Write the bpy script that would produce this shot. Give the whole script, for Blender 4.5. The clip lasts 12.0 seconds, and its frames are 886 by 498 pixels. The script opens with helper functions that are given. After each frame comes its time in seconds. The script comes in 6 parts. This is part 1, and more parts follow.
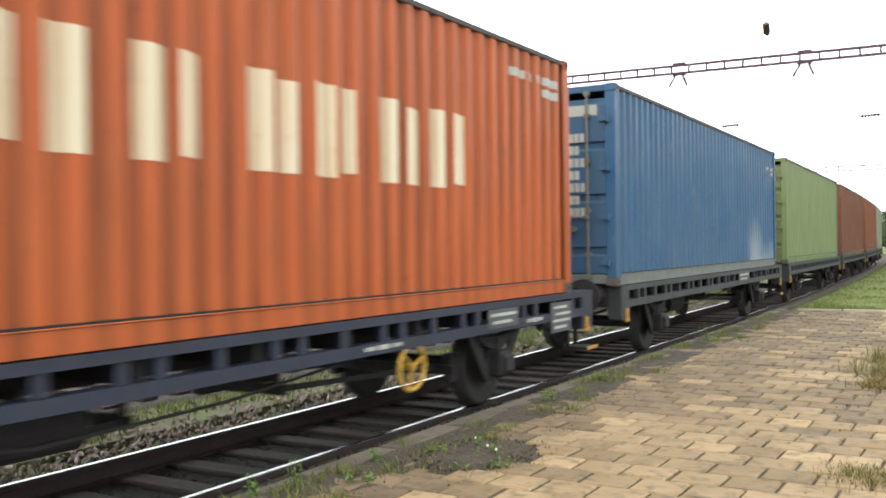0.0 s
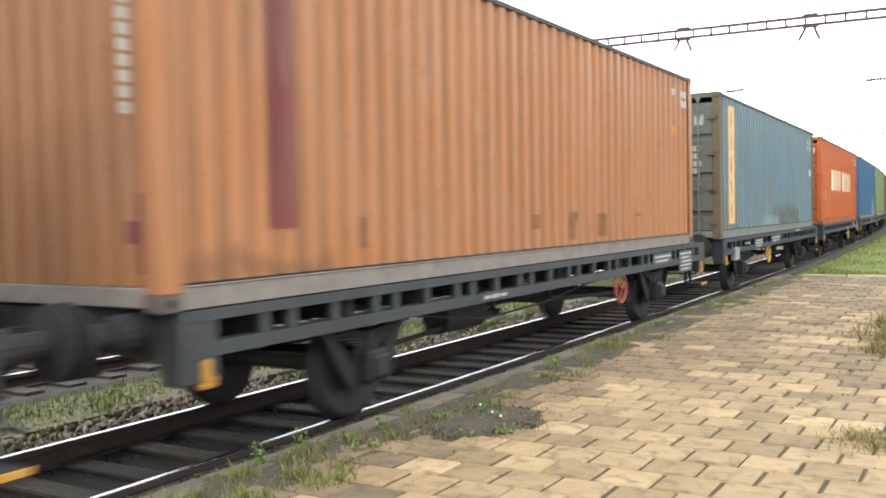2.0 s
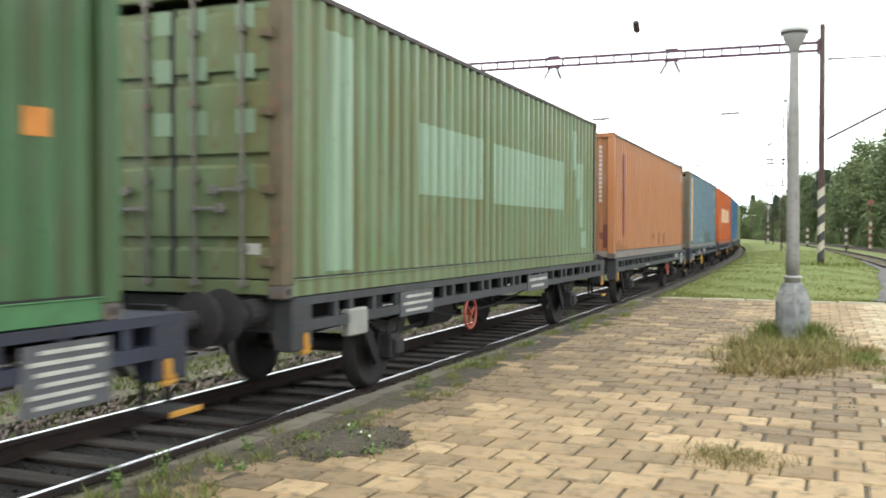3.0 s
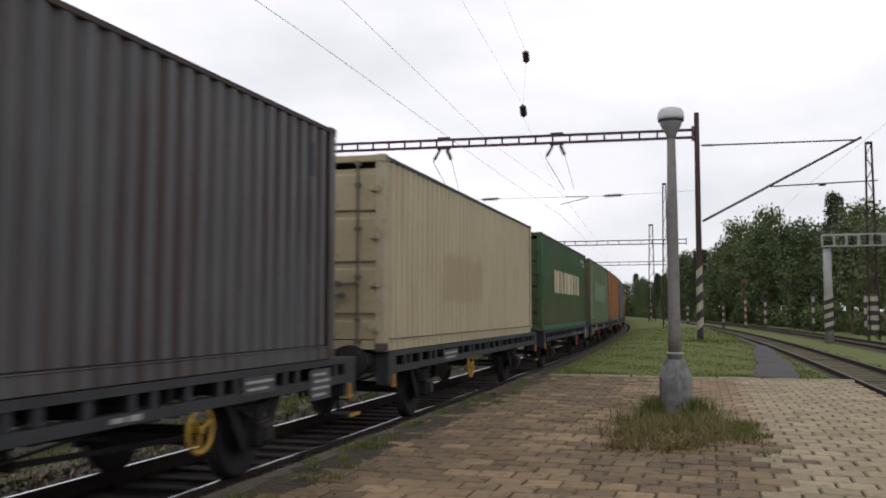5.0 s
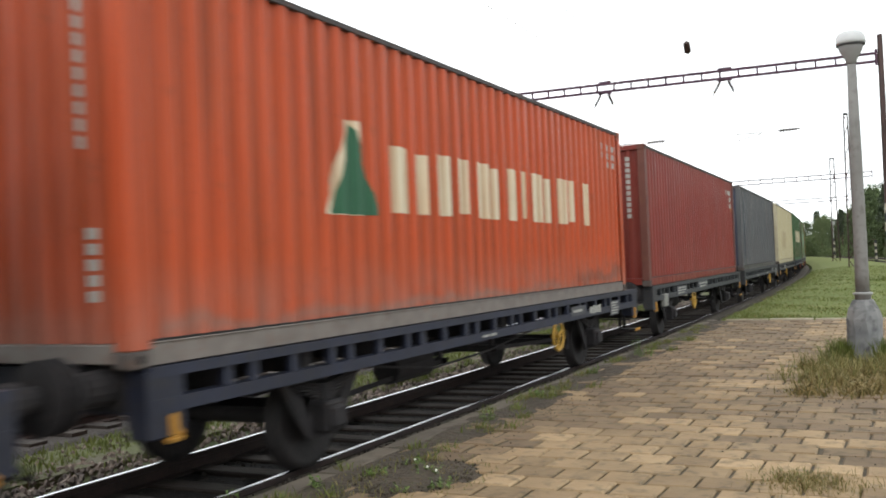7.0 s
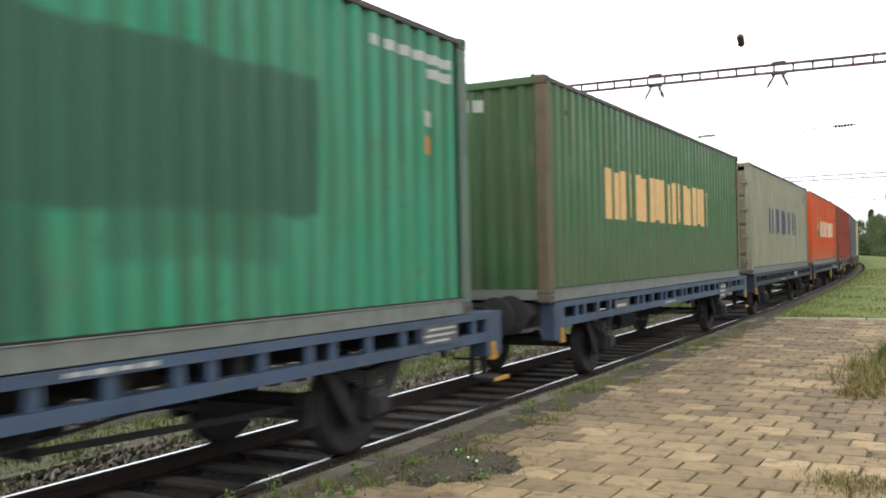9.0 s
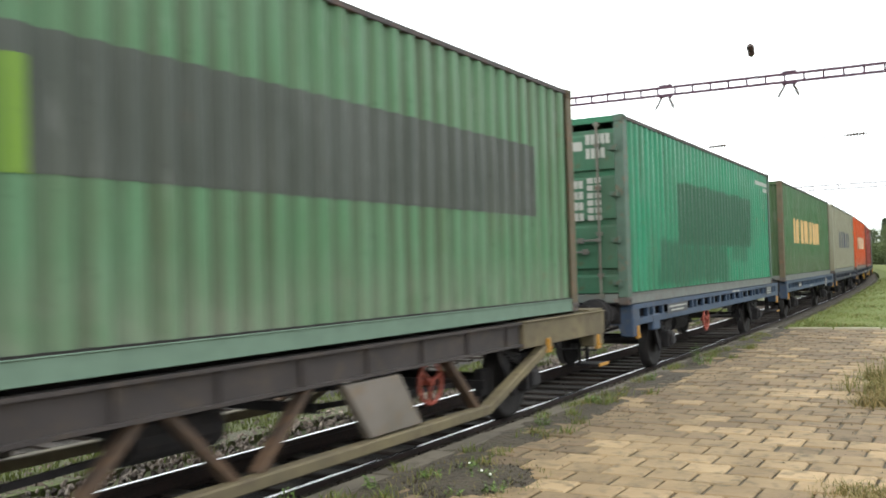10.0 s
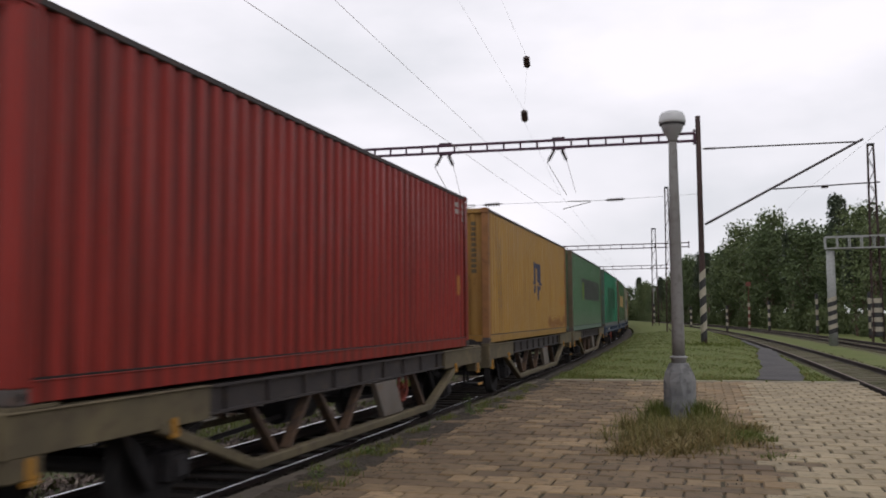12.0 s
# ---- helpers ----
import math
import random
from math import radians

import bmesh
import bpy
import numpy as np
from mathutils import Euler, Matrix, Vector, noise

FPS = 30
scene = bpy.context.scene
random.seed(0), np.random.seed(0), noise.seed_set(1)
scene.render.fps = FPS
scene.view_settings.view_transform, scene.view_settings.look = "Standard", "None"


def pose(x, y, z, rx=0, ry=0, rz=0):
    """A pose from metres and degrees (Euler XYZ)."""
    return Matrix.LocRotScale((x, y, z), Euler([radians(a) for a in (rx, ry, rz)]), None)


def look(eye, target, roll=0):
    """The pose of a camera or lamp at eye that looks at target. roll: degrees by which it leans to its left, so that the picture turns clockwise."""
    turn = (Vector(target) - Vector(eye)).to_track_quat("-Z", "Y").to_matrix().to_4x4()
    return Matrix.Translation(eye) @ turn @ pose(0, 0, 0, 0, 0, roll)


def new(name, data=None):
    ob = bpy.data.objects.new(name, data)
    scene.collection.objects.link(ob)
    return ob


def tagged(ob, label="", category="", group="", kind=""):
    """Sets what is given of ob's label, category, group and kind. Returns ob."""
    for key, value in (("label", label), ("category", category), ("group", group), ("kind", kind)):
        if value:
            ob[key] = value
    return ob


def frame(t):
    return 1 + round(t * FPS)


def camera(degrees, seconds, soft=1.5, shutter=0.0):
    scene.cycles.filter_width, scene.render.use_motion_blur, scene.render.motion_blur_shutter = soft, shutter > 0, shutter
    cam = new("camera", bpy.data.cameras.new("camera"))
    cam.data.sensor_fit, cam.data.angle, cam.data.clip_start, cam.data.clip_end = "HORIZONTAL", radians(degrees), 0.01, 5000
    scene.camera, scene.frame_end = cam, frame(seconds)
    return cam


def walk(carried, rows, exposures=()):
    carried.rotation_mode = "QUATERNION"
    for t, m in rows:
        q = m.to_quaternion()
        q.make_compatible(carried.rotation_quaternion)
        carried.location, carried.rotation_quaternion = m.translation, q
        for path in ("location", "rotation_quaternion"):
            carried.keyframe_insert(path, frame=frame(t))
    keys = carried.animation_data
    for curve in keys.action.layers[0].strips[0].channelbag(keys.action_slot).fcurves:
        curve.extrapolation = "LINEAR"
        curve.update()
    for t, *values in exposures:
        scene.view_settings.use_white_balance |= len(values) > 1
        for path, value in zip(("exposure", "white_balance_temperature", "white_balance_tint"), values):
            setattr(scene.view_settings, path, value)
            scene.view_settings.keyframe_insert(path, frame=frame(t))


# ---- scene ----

# ---- camera: a hand-held camera that stands still on the platform and pans ----
EYE = (0.0, 0.0, 1.79)
cam = camera(51.2, 12.0, soft=1.75, shutter=0.2)
# seconds, yaw, pitch, roll
LOOKS = [
    (0.0, 30.93, -0.18, 0.77), (0.5, 30.66, -0.28, 1.23), (1.0, 30.26, -1.37, 1.24), (1.5, 31.01, -1.44, 1.05),
    (2.0, 31.15, -2.15, 1.17), (2.5, 29.50, -1.52, 1.05), (3.0, 23.26, -1.04, -0.05), (3.5, 17.20, 0.55, -0.87),
    (3.7, 16.15, 1.32, -0.74), (4.5, 15.90, 3.20, -0.10), (5.3, 18.30, 3.99, 0.53), (5.5, 21.02, 3.15, 0.30),
    (6.0, 21.92, 0.41, 1.32), (6.5, 24.35, -0.10, 1.71), (7.0, 26.86, 1.00, 2.38), (9.0, 29.64, 0.52, 1.19),
    (9.5, 30.26, 0.63, 1.37), (10.0, 30.36, 1.32, 1.67), (10.3, 27.28, 1.97, 0.83), (10.5, 22.60, 3.46, -0.08),
    (11.0, 16.25, 3.19, -0.75), (11.5, 15.45, 3.98, 0.36), (12.0, 16.73, 4.15, 0.55),
]
EXPOSURES = [
    (0.0, -0.45, 6500, 10), (2.5, -0.10, 6500, 10), (3.0, -0.38, 6500, 10), (3.5, -0.68, 6500, 10), (3.7, -0.78, 6500, 11), (4.4, -1.3, 6500, 14), (5.3, -2.27, 6500, 22), (5.5, -2.25, 6500, 22),
    (6.0, -1.85, 6500, 17), (6.5, -1.32, 6500, 14), (7.0, -1.05, 6500, 13), (9.0, -0.82, 6500, 12), (10.0, -0.58, 6500, 10), (10.5, -0.76, 6500, 11),
    (11.0, -1.52, 6500, 15), (11.5, -2.07, 6500, 20), (12.0, -2.2, 6500, 22),
]
walk(cam, [(t, pose(*EYE, 90 + p, r, y)) for t, y, p, r in LOOKS], EXPOSURES)

# ---- world and sun: a bright overcast sky ----
world = bpy.data.worlds.new("overcast_sky")
scene.world = world
world.use_nodes = True
wn, wl = world.node_tree.nodes, world.node_tree.links
wn.clear()
SUN_EL, SUN_ROT = radians(44), radians(166)
sky = wn.new("ShaderNodeTexSky")
sky.sky_type, sky.sun_disc, sky.sun_elevation, sky.sun_rotation = "NISHITA", False, SUN_EL, SUN_ROT
sky.air_density, sky.dust_density = 1.2, 3.0
skyscale = wn.new("ShaderNodeMix")
skyscale.data_type, skyscale.blend_type = "RGBA", "MULTIPLY"
skyscale.inputs["Factor"].default_value = 1.0
skyscale.inputs["B"].default_value = (0.15, 0.15, 0.15, 1)
wl.new(sky.outputs[0], skyscale.inputs["A"])
wco = wn.new("ShaderNodeTexCoord")
wmap = wn.new("ShaderNodeMapping")
wmap.inputs["Scale"].default_value = (1.0, 1.0, 2.6)
wl.new(wco.outputs["Generated"], wmap.inputs["Vector"])
wnoise = wn.new("ShaderNodeTexNoise")
wnoise.inputs["Scale"].default_value, wnoise.inputs["Detail"].default_value = 2.4, 6
wl.new(wmap.outputs[0], wnoise.inputs["Vector"])
wramp = wn.new("ShaderNodeValToRGB")
wramp.color_ramp.elements[0].position, wramp.color_ramp.elements[0].color = 0.32, (3.4, 3.75, 3.75, 1)
wramp.color_ramp.elements[1].position, wramp.color_ramp.elements[1].color = 0.62, (4.95, 5.15, 5.15, 1)
wl.new(wnoise.outputs[0], wramp.inputs[0])
wmix = wn.new("ShaderNodeMix")
wmix.data_type = "RGBA"
wmix.inputs["Factor"].default_value = 0.88
wl.new(skyscale.outputs["Result"], wmix.inputs["A"])
wl.new(wramp.outputs[0], wmix.inputs["B"])
wbg = wn.new("ShaderNodeBackground")
wbg.inputs["Strength"].default_value = 1.0
wl.new(wmix.outputs["Result"], wbg.inputs["Color"])
wout = wn.new("ShaderNodeOutputWorld")
wl.new(wbg.outputs[0], wout.inputs["Surface"])

sun = new("sun", bpy.data.lights.new("sun", "SUN"))
sun.data.energy, sun.data.angle, sun.data.color = 1.5, radians(14), (1.0, 0.96, 0.9)
sd = Vector((math.sin(SUN_ROT) * math.cos(SUN_EL), math.cos(SUN_ROT) * math.cos(SUN_EL), math.sin(SUN_EL)))
sun.matrix_world = look(tuple(sd * 60), (0, 0, 0))


# ---- materials ----
def mat_nodes(name, rough=0.6, metal=0.0, spec=0.5):
    m = bpy.data.materials.new(name)
    m.use_nodes = True
    nt = m.node_tree
    b = nt.nodes["Principled BSDF"]
    b.inputs["Roughness"].default_value, b.inputs["Metallic"].default_value = rough, metal
    b.inputs["Specular IOR Level"].default_value = spec
    return m, nt, b


def coords(nt, scale=(1, 1, 1), kind="Object"):
    c = nt.nodes.new("ShaderNodeTexCoord")
    mp = nt.nodes.new("ShaderNodeMapping")
    mp.inputs["Scale"].default_value = scale
    nt.links.new(c.outputs[kind], mp.inputs["Vector"])
    return mp.outputs[0]


def noise_fac(nt, vec, scale, detail, lo, hi):
    n = nt.nodes.new("ShaderNodeTexNoise")
    n.inputs["Scale"].default_value, n.inputs["Detail"].default_value = scale, detail
    nt.links.new(vec, n.inputs["Vector"])
    r = nt.nodes.new("ShaderNodeMapRange")
    r.inputs["From Min"].default_value, r.inputs["From Max"].default_value = lo, hi
    r.clamp = True
    nt.links.new(n.outputs[0], r.inputs["Value"])
    return r.outputs[0]


def mixc(nt, fac, a, b, amount=1.0, blend="MIX"):
    mx = nt.nodes.new("ShaderNodeMix")
    mx.data_type, mx.blend_type = "RGBA", blend
    if fac is None:
        mx.inputs["Factor"].default_value = amount
    elif amount == 1.0:
        nt.links.new(fac, mx.inputs["Factor"])
    else:
        k = nt.nodes.new("ShaderNodeMath")
        k.operation = "MULTIPLY"
        k.inputs[1].default_value = amount
        nt.links.new(fac, k.inputs[0])
        nt.links.new(k.outputs[0], mx.inputs["Factor"])
    for sock, v in (("A", a), ("B", b)):
        if isinstance(v, tuple):
            mx.inputs[sock].default_value = (*v, 1)
        else:
            nt.links.new(v, mx.inputs[sock])
    return mx.outputs["Result"]


def bump(nt, b, height, strength=0.3, dist=0.01):
    bp = nt.nodes.new("ShaderNodeBump")
    bp.inputs["Strength"].default_value, bp.inputs["Distance"].default_value = strength, dist
    nt.links.new(height, bp.inputs["Height"])
    nt.links.new(bp.outputs[0], b.inputs["Normal"])


def surface(name, c1, c2, scale=4.0, c3=None, scale3=25.0, rough=0.7, metal=0.0, bumps=0.3, dist=0.01, amount3=0.6,
            stretch=(1, 1, 1), rand=0.0, lo3=0.5, hi3=0.7, spec=0.4):
    """Two tones at a large scale, a third in finer spots, relief, and some change from piece to piece."""
    m, nt, b = mat_nodes(name, rough, metal, spec)
    v = coords(nt, stretch)
    if rand:
        oj = nt.nodes.new("ShaderNodeObjectInfo")
        mv = nt.nodes.new("ShaderNodeVectorMath")
        mv.operation = "MULTIPLY_ADD"
        nt.links.new(oj.outputs["Random"], mv.inputs[0])
        mv.inputs[1].default_value = (37.0, 53.0, 11.0)
        nt.links.new(v, mv.inputs[2])
        v = mv.outputs[0]
    col = mixc(nt, noise_fac(nt, v, scale, 5, 0.35, 0.65), c1, c2)
    fine = noise_fac(nt, v, scale3, 6, lo3, hi3)
    if c3:
        col = mixc(nt, fine, col, c3, amount3)
    if rand:
        oi = nt.nodes.new("ShaderNodeObjectInfo")
        geo = nt.nodes.new("ShaderNodeNewGeometry")
        add = nt.nodes.new("ShaderNodeMath")
        add.operation = "ADD"
        nt.links.new(oi.outputs["Random"], add.inputs[0])
        nt.links.new(geo.outputs["Random Per Island"], add.inputs[1])
        fr = nt.nodes.new("ShaderNodeMath")
        fr.operation = "FRACT"
        nt.links.new(add.outputs[0], fr.inputs[0])
        mr = nt.nodes.new("ShaderNodeMapRange")
        mr.inputs["To Min"].default_value, mr.inputs["To Max"].default_value = 1 - rand, 1 + rand
        nt.links.new(fr.outputs[0], mr.inputs["Value"])
        sc = nt.nodes.new("ShaderNodeVectorMath")
        sc.operation = "SCALE"
        nt.links.new(col, sc.inputs[0])
        nt.links.new(mr.outputs[0], sc.inputs["Scale"])
        col = sc.outputs[0]
    nt.links.new(col, b.inputs["Base Color"])
    if bumps:
        bump(nt, b, noise_fac(nt, v, scale3, 8, 0.2, 0.8), bumps, dist)
    return m


def paint(name, base, dirt=(0.16, 0.12, 0.07), amount=0.35, rust=0.25, rough=0.36, fade=(0.5, 0.5, 0.48), faded=0.12, recess=0.4, dust=0.0, patches=()):
    """Weathered container paint: soft fading, streaks of dirt down the wall, rust specks."""
    m, nt, b = mat_nodes(name, rough, 0.0, 0.18)
    base, dirt, fade = (tuple(0.52 * x for x in c) for c in (base, dirt, fade))
    v = coords(nt)
    vs = coords(nt, (1, 3.2, 0.35))
    col = mixc(nt, noise_fac(nt, v, 0.9, 4, 0.35, 0.75), base, fade, faded)
    col = mixc(nt, noise_fac(nt, vs, 1.7, 6, 0.42, 0.72), col, dirt, amount)
    col = mixc(nt, noise_fac(nt, v, 14, 6, 0.62, 0.72), col, tuple(0.55 * x for x in base), 0.5)
    col = mixc(nt, noise_fac(nt, v, 3.4, 8, 0.66, 0.72), col, (0.11, 0.045, 0.02), rust)
    col = mixc(nt, noise_fac(nt, vs, 6.5, 6, 0.62, 0.74), col, tuple(0.25 + 0.5 * x for x in fade) if fade[0] == fade[1] else tuple(1.3 * x for x in fade), 0.16)
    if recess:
        # dirt settled in the hollows of the corrugation, its tint deepened to paint in rib shade
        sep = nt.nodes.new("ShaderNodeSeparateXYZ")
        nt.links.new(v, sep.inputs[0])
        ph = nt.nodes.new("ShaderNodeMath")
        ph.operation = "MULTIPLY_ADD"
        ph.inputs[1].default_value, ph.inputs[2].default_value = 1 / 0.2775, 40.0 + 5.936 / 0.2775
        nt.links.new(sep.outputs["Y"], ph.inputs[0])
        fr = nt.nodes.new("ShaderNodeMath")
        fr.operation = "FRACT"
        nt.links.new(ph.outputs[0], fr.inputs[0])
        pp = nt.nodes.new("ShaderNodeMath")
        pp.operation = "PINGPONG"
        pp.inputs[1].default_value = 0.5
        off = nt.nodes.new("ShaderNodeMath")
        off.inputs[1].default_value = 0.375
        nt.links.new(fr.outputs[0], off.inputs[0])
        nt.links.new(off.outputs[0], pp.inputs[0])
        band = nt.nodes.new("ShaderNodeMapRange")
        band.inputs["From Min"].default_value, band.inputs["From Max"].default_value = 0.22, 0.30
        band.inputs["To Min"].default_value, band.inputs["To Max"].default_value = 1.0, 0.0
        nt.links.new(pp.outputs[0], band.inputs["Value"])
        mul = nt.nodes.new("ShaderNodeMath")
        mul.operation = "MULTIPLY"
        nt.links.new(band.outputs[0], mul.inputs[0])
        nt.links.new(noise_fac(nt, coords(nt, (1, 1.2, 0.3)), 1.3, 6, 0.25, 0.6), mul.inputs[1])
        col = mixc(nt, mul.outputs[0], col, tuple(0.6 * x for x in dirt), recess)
    for y0, y1, z0, z1, soft, rag, pc, pa in patches:
        # a worn or overpainted area with a ragged edge on the outer side wall
        wob = nt.nodes.new("ShaderNodeTexNoise")
        wob.inputs["Scale"].default_value, wob.inputs["Detail"].default_value = 1.6, 7
        nt.links.new(coords(nt, (1, 1, 0.8)), wob.inputs["Vector"])
        mv = nt.nodes.new("ShaderNodeVectorMath")
        mv.operation = "MULTIPLY_ADD"
        mv.inputs[1].default_value = (0, rag, rag)
        nt.links.new(wob.outputs["Color"], mv.inputs[0])
        nt.links.new(v, mv.inputs[2])
        ps = nt.nodes.new("ShaderNodeSeparateXYZ")
        nt.links.new(mv.outputs[0], ps.inputs[0])
        px = nt.nodes.new("ShaderNodeSeparateXYZ")
        nt.links.new(v, px.inputs[0])
        k = rag * 0.5
        mask = None
        for sock, lo, hi in ((ps.outputs["Y"], y0 + k - soft, y0 + k + soft), (ps.outputs["Y"], y1 + k + soft, y1 + k - soft),
                             (ps.outputs["Z"], z0 + k - soft, z0 + k + soft), (ps.outputs["Z"], z1 + k + soft, z1 + k - soft), (px.outputs["X"], 1.10, 1.12)):
            edge = nt.nodes.new("ShaderNodeMapRange")
            edge.inputs["From Min"].default_value, edge.inputs["From Max"].default_value = lo, hi
            nt.links.new(sock, edge.inputs["Value"])
            if mask is None:
                mask = edge.outputs[0]
            else:
                mm = nt.nodes.new("ShaderNodeMath")
                mm.operation = "MULTIPLY"
                nt.links.new(mask, mm.inputs[0])
                nt.links.new(edge.outputs[0], mm.inputs[1])
                mask = mm.outputs[0]
        col = mixc(nt, mask, col, tuple(0.52 * x for x in pc), pa)
    if dust:
        sep2 = nt.nodes.new("ShaderNodeSeparateXYZ")
        nt.links.new(v, sep2.inputs[0])
        low = nt.nodes.new("ShaderNodeMapRange")
        low.inputs["From Min"].default_value, low.inputs["From Max"].default_value = 0.2, 0.75
        low.inputs["To Min"].default_value, low.inputs["To Max"].default_value = 1.0, 0.0
        nt.links.new(sep2.outputs["Z"], low.inputs["Value"])
        m2 = nt.nodes.new("ShaderNodeMath")
        m2.operation = "MULTIPLY"
        nt.links.new(low.outputs[0], m2.inputs[0])
        nt.links.new(noise_fac(nt, v, 2.5, 6, 0.25, 0.6), m2.inputs[1])
        col = mixc(nt, m2.outputs[0], col, (0.22, 0.20, 0.175), dust)
    nt.links.new(col, b.inputs["Base Color"])
    rg = nt.nodes.new("ShaderNodeMapRange")
    rg.inputs["To Min"].default_value, rg.inputs["To Max"].default_value = rough - 0.06, rough + 0.22
    nt.links.new(noise_fac(nt, vs, 3.0, 6, 0.3, 0.75), rg.inputs["Value"])
    nt.links.new(rg.outputs[0], b.inputs["Roughness"])
    bump(nt, b, noise_fac(nt, v, 2.2, 5, 0.2, 0.8), 0.25, 0.012)
    return m


def plain(name, c, rough=0.6, metal=0.0, wear=0.25, rust=0.0):
    m, nt, b = mat_nodes(name, rough, metal, 0.35)
    v = coords(nt)
    col = mixc(nt, noise_fac(nt, v, 5.0, 6, 0.4, 0.7), c, tuple(0.55 * x for x in c), wear * 2)
    if rust:
        col = mixc(nt, noise_fac(nt, v, 9, 6, 0.56, 0.66), col, (0.13, 0.05, 0.022), rust)
    nt.links.new(col, b.inputs["Base Color"])
    bump(nt, b, noise_fac(nt, v, 18, 5, 0.2, 0.8), 0.2, 0.004)
    return m


M_GROUND = surface("far_ground_grass", (0.0382, 0.0553, 0.017), (0.0638, 0.0697, 0.0272), 0.12, (0.085, 0.0748, 0.0425), 2.5, 0.95, bumps=0.4, dist=0.05)
M_FIELD = surface("mown_grass_soil", (0.075, 0.105, 0.0155), (0.10, 0.118, 0.021), 0.5, (0.11, 0.0935, 0.0262), 7.0, 0.95, bumps=0.4, dist=0.03)
M_GRAVEL = surface("ballast_bed", (0.0375, 0.0315, 0.0277), (0.0638, 0.0547, 0.0473), 3.0, (0.0188, 0.0165, 0.015), 32.0, 0.95, bumps=1.0, dist=0.05, amount3=0.8)
# near-black so that the bed's colour holds the shade under the train
M_TRACKBED = surface("shade_dark_trackbed", (0.008, 0.0068, 0.0064), (0.0144, 0.012, 0.0096), 2.2, (0.024, 0.02, 0.016), 30.0, 0.95, bumps=1.0, dist=0.04, amount3=0.5)
M_STONE = surface("ballast_stone", (0.18, 0.14, 0.115), (0.05, 0.041, 0.036), 1.3, (0.28, 0.24, 0.195), 9.0, 0.92, bumps=0.3, rand=0.5)
M_STONE_DARK = surface("dark_cinder_stone", (0.05, 0.038, 0.03), (0.022, 0.018, 0.015), 1.3, (0.10, 0.08, 0.062), 9.0, 0.92, bumps=0.3, rand=0.5)
# sleeper browns lowered too, for the shade beneath the wagons
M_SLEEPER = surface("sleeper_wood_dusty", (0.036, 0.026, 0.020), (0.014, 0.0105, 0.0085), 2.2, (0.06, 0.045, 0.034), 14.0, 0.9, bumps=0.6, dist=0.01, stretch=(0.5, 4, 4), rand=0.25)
M_SLEEPER_OLD = surface("bleached_sleeper_wood", (0.10, 0.085, 0.055), (0.07, 0.07, 0.035), 2.0, (0.13, 0.11, 0.08), 14.0, 0.95, bumps=0.5, rand=0.25)
M_RAILSIDE = surface("rail_rust", (0.028, 0.017, 0.015), (0.017, 0.012, 0.011), 5.0, (0.05, 0.028, 0.02), 40.0, 0.85, bumps=0.3, dist=0.003)
M_RUSTTOP = surface("rusty_rail_head", (0.12, 0.075, 0.05), (0.085, 0.055, 0.04), 5.0, (0.2, 0.17, 0.15), 30.0, 0.6, bumps=0.2)
M_BROWNBED = surface("overgrown_gravel_bed", (0.10, 0.088, 0.045), (0.085, 0.10, 0.03), 0.9, (0.12, 0.098, 0.068), 8.0, 0.95, bumps=0.9, dist=0.04, amount3=0.7)
M_RAILTOP = plain("rail_polished_steel", (0.50, 0.48, 0.52), 0.25, 1.0, 0.06)
M_TILE = surface("sandy_concrete_slab", (0.25, 0.176, 0.096), (0.165, 0.112, 0.058), 0.8, (0.09, 0.068, 0.038), 9.0, 0.9, bumps=0.8, dist=0.01, amount3=0.8, rand=0.2)
M_TILE_PALE = surface("pale_concrete_slab", (0.305, 0.248, 0.156), (0.235, 0.188, 0.115), 0.8, (0.14, 0.118, 0.07), 9.0, 0.9, bumps=0.8, dist=0.01, amount3=0.75, rand=0.16)
M_TILE_DIRTY = surface("mossy_concrete_slab", (0.115, 0.079, 0.046), (0.155, 0.108, 0.060), 0.9, (0.045, 0.038, 0.019), 7.0, 0.93, bumps=0.5, dist=0.008, amount3=0.7, rand=0.16)
M_JOINT = surface("joint_dirt", (0.042, 0.032, 0.02), (0.075, 0.058, 0.036), 2.0, (0.04, 0.045, 0.016), 7.0, 0.98, bumps=0.8, dist=0.01)
M_KERB = surface("kerb_concrete", (0.096, 0.0799, 0.0595), (0.0638, 0.0532, 0.0393), 1.5, (0.0382, 0.0336, 0.0197), 8.0, 0.92, bumps=0.5, rand=0.15)
M_KERB_WHITE = surface("whitewashed_kerb", (0.36, 0.33, 0.25), (0.27, 0.24, 0.175), 3.0, (0.25, 0.22, 0.14), 12.0, 0.9, rand=0.1)
M_SOIL = surface("weedy_soil", (0.034, 0.026, 0.018), (0.055, 0.042, 0.028), 4.0, (0.026, 0.03, 0.012), 18.0, 0.98, bumps=1.0, dist=0.03)
M_VERGE = surface("gravelly_verge", (0.09, 0.08, 0.055), (0.085, 0.105, 0.028), 1.1, (0.072, 0.064, 0.048), 22.0, 0.95, bumps=0.9, dist=0.04, amount3=0.8)
M_ASPHALT = surface("worn_asphalt", (0.045, 0.043, 0.044), (0.068, 0.062, 0.060), 1.0, (0.095, 0.088, 0.08), 45.0, 0.92, bumps=0.4)
M_LAMPCONC = surface("weathered_concrete", (0.12, 0.125, 0.128), (0.21, 0.21, 0.205), 3.0, (0.04, 0.042, 0.044), 7.0, 0.9, bumps=0.6, amount3=0.8)
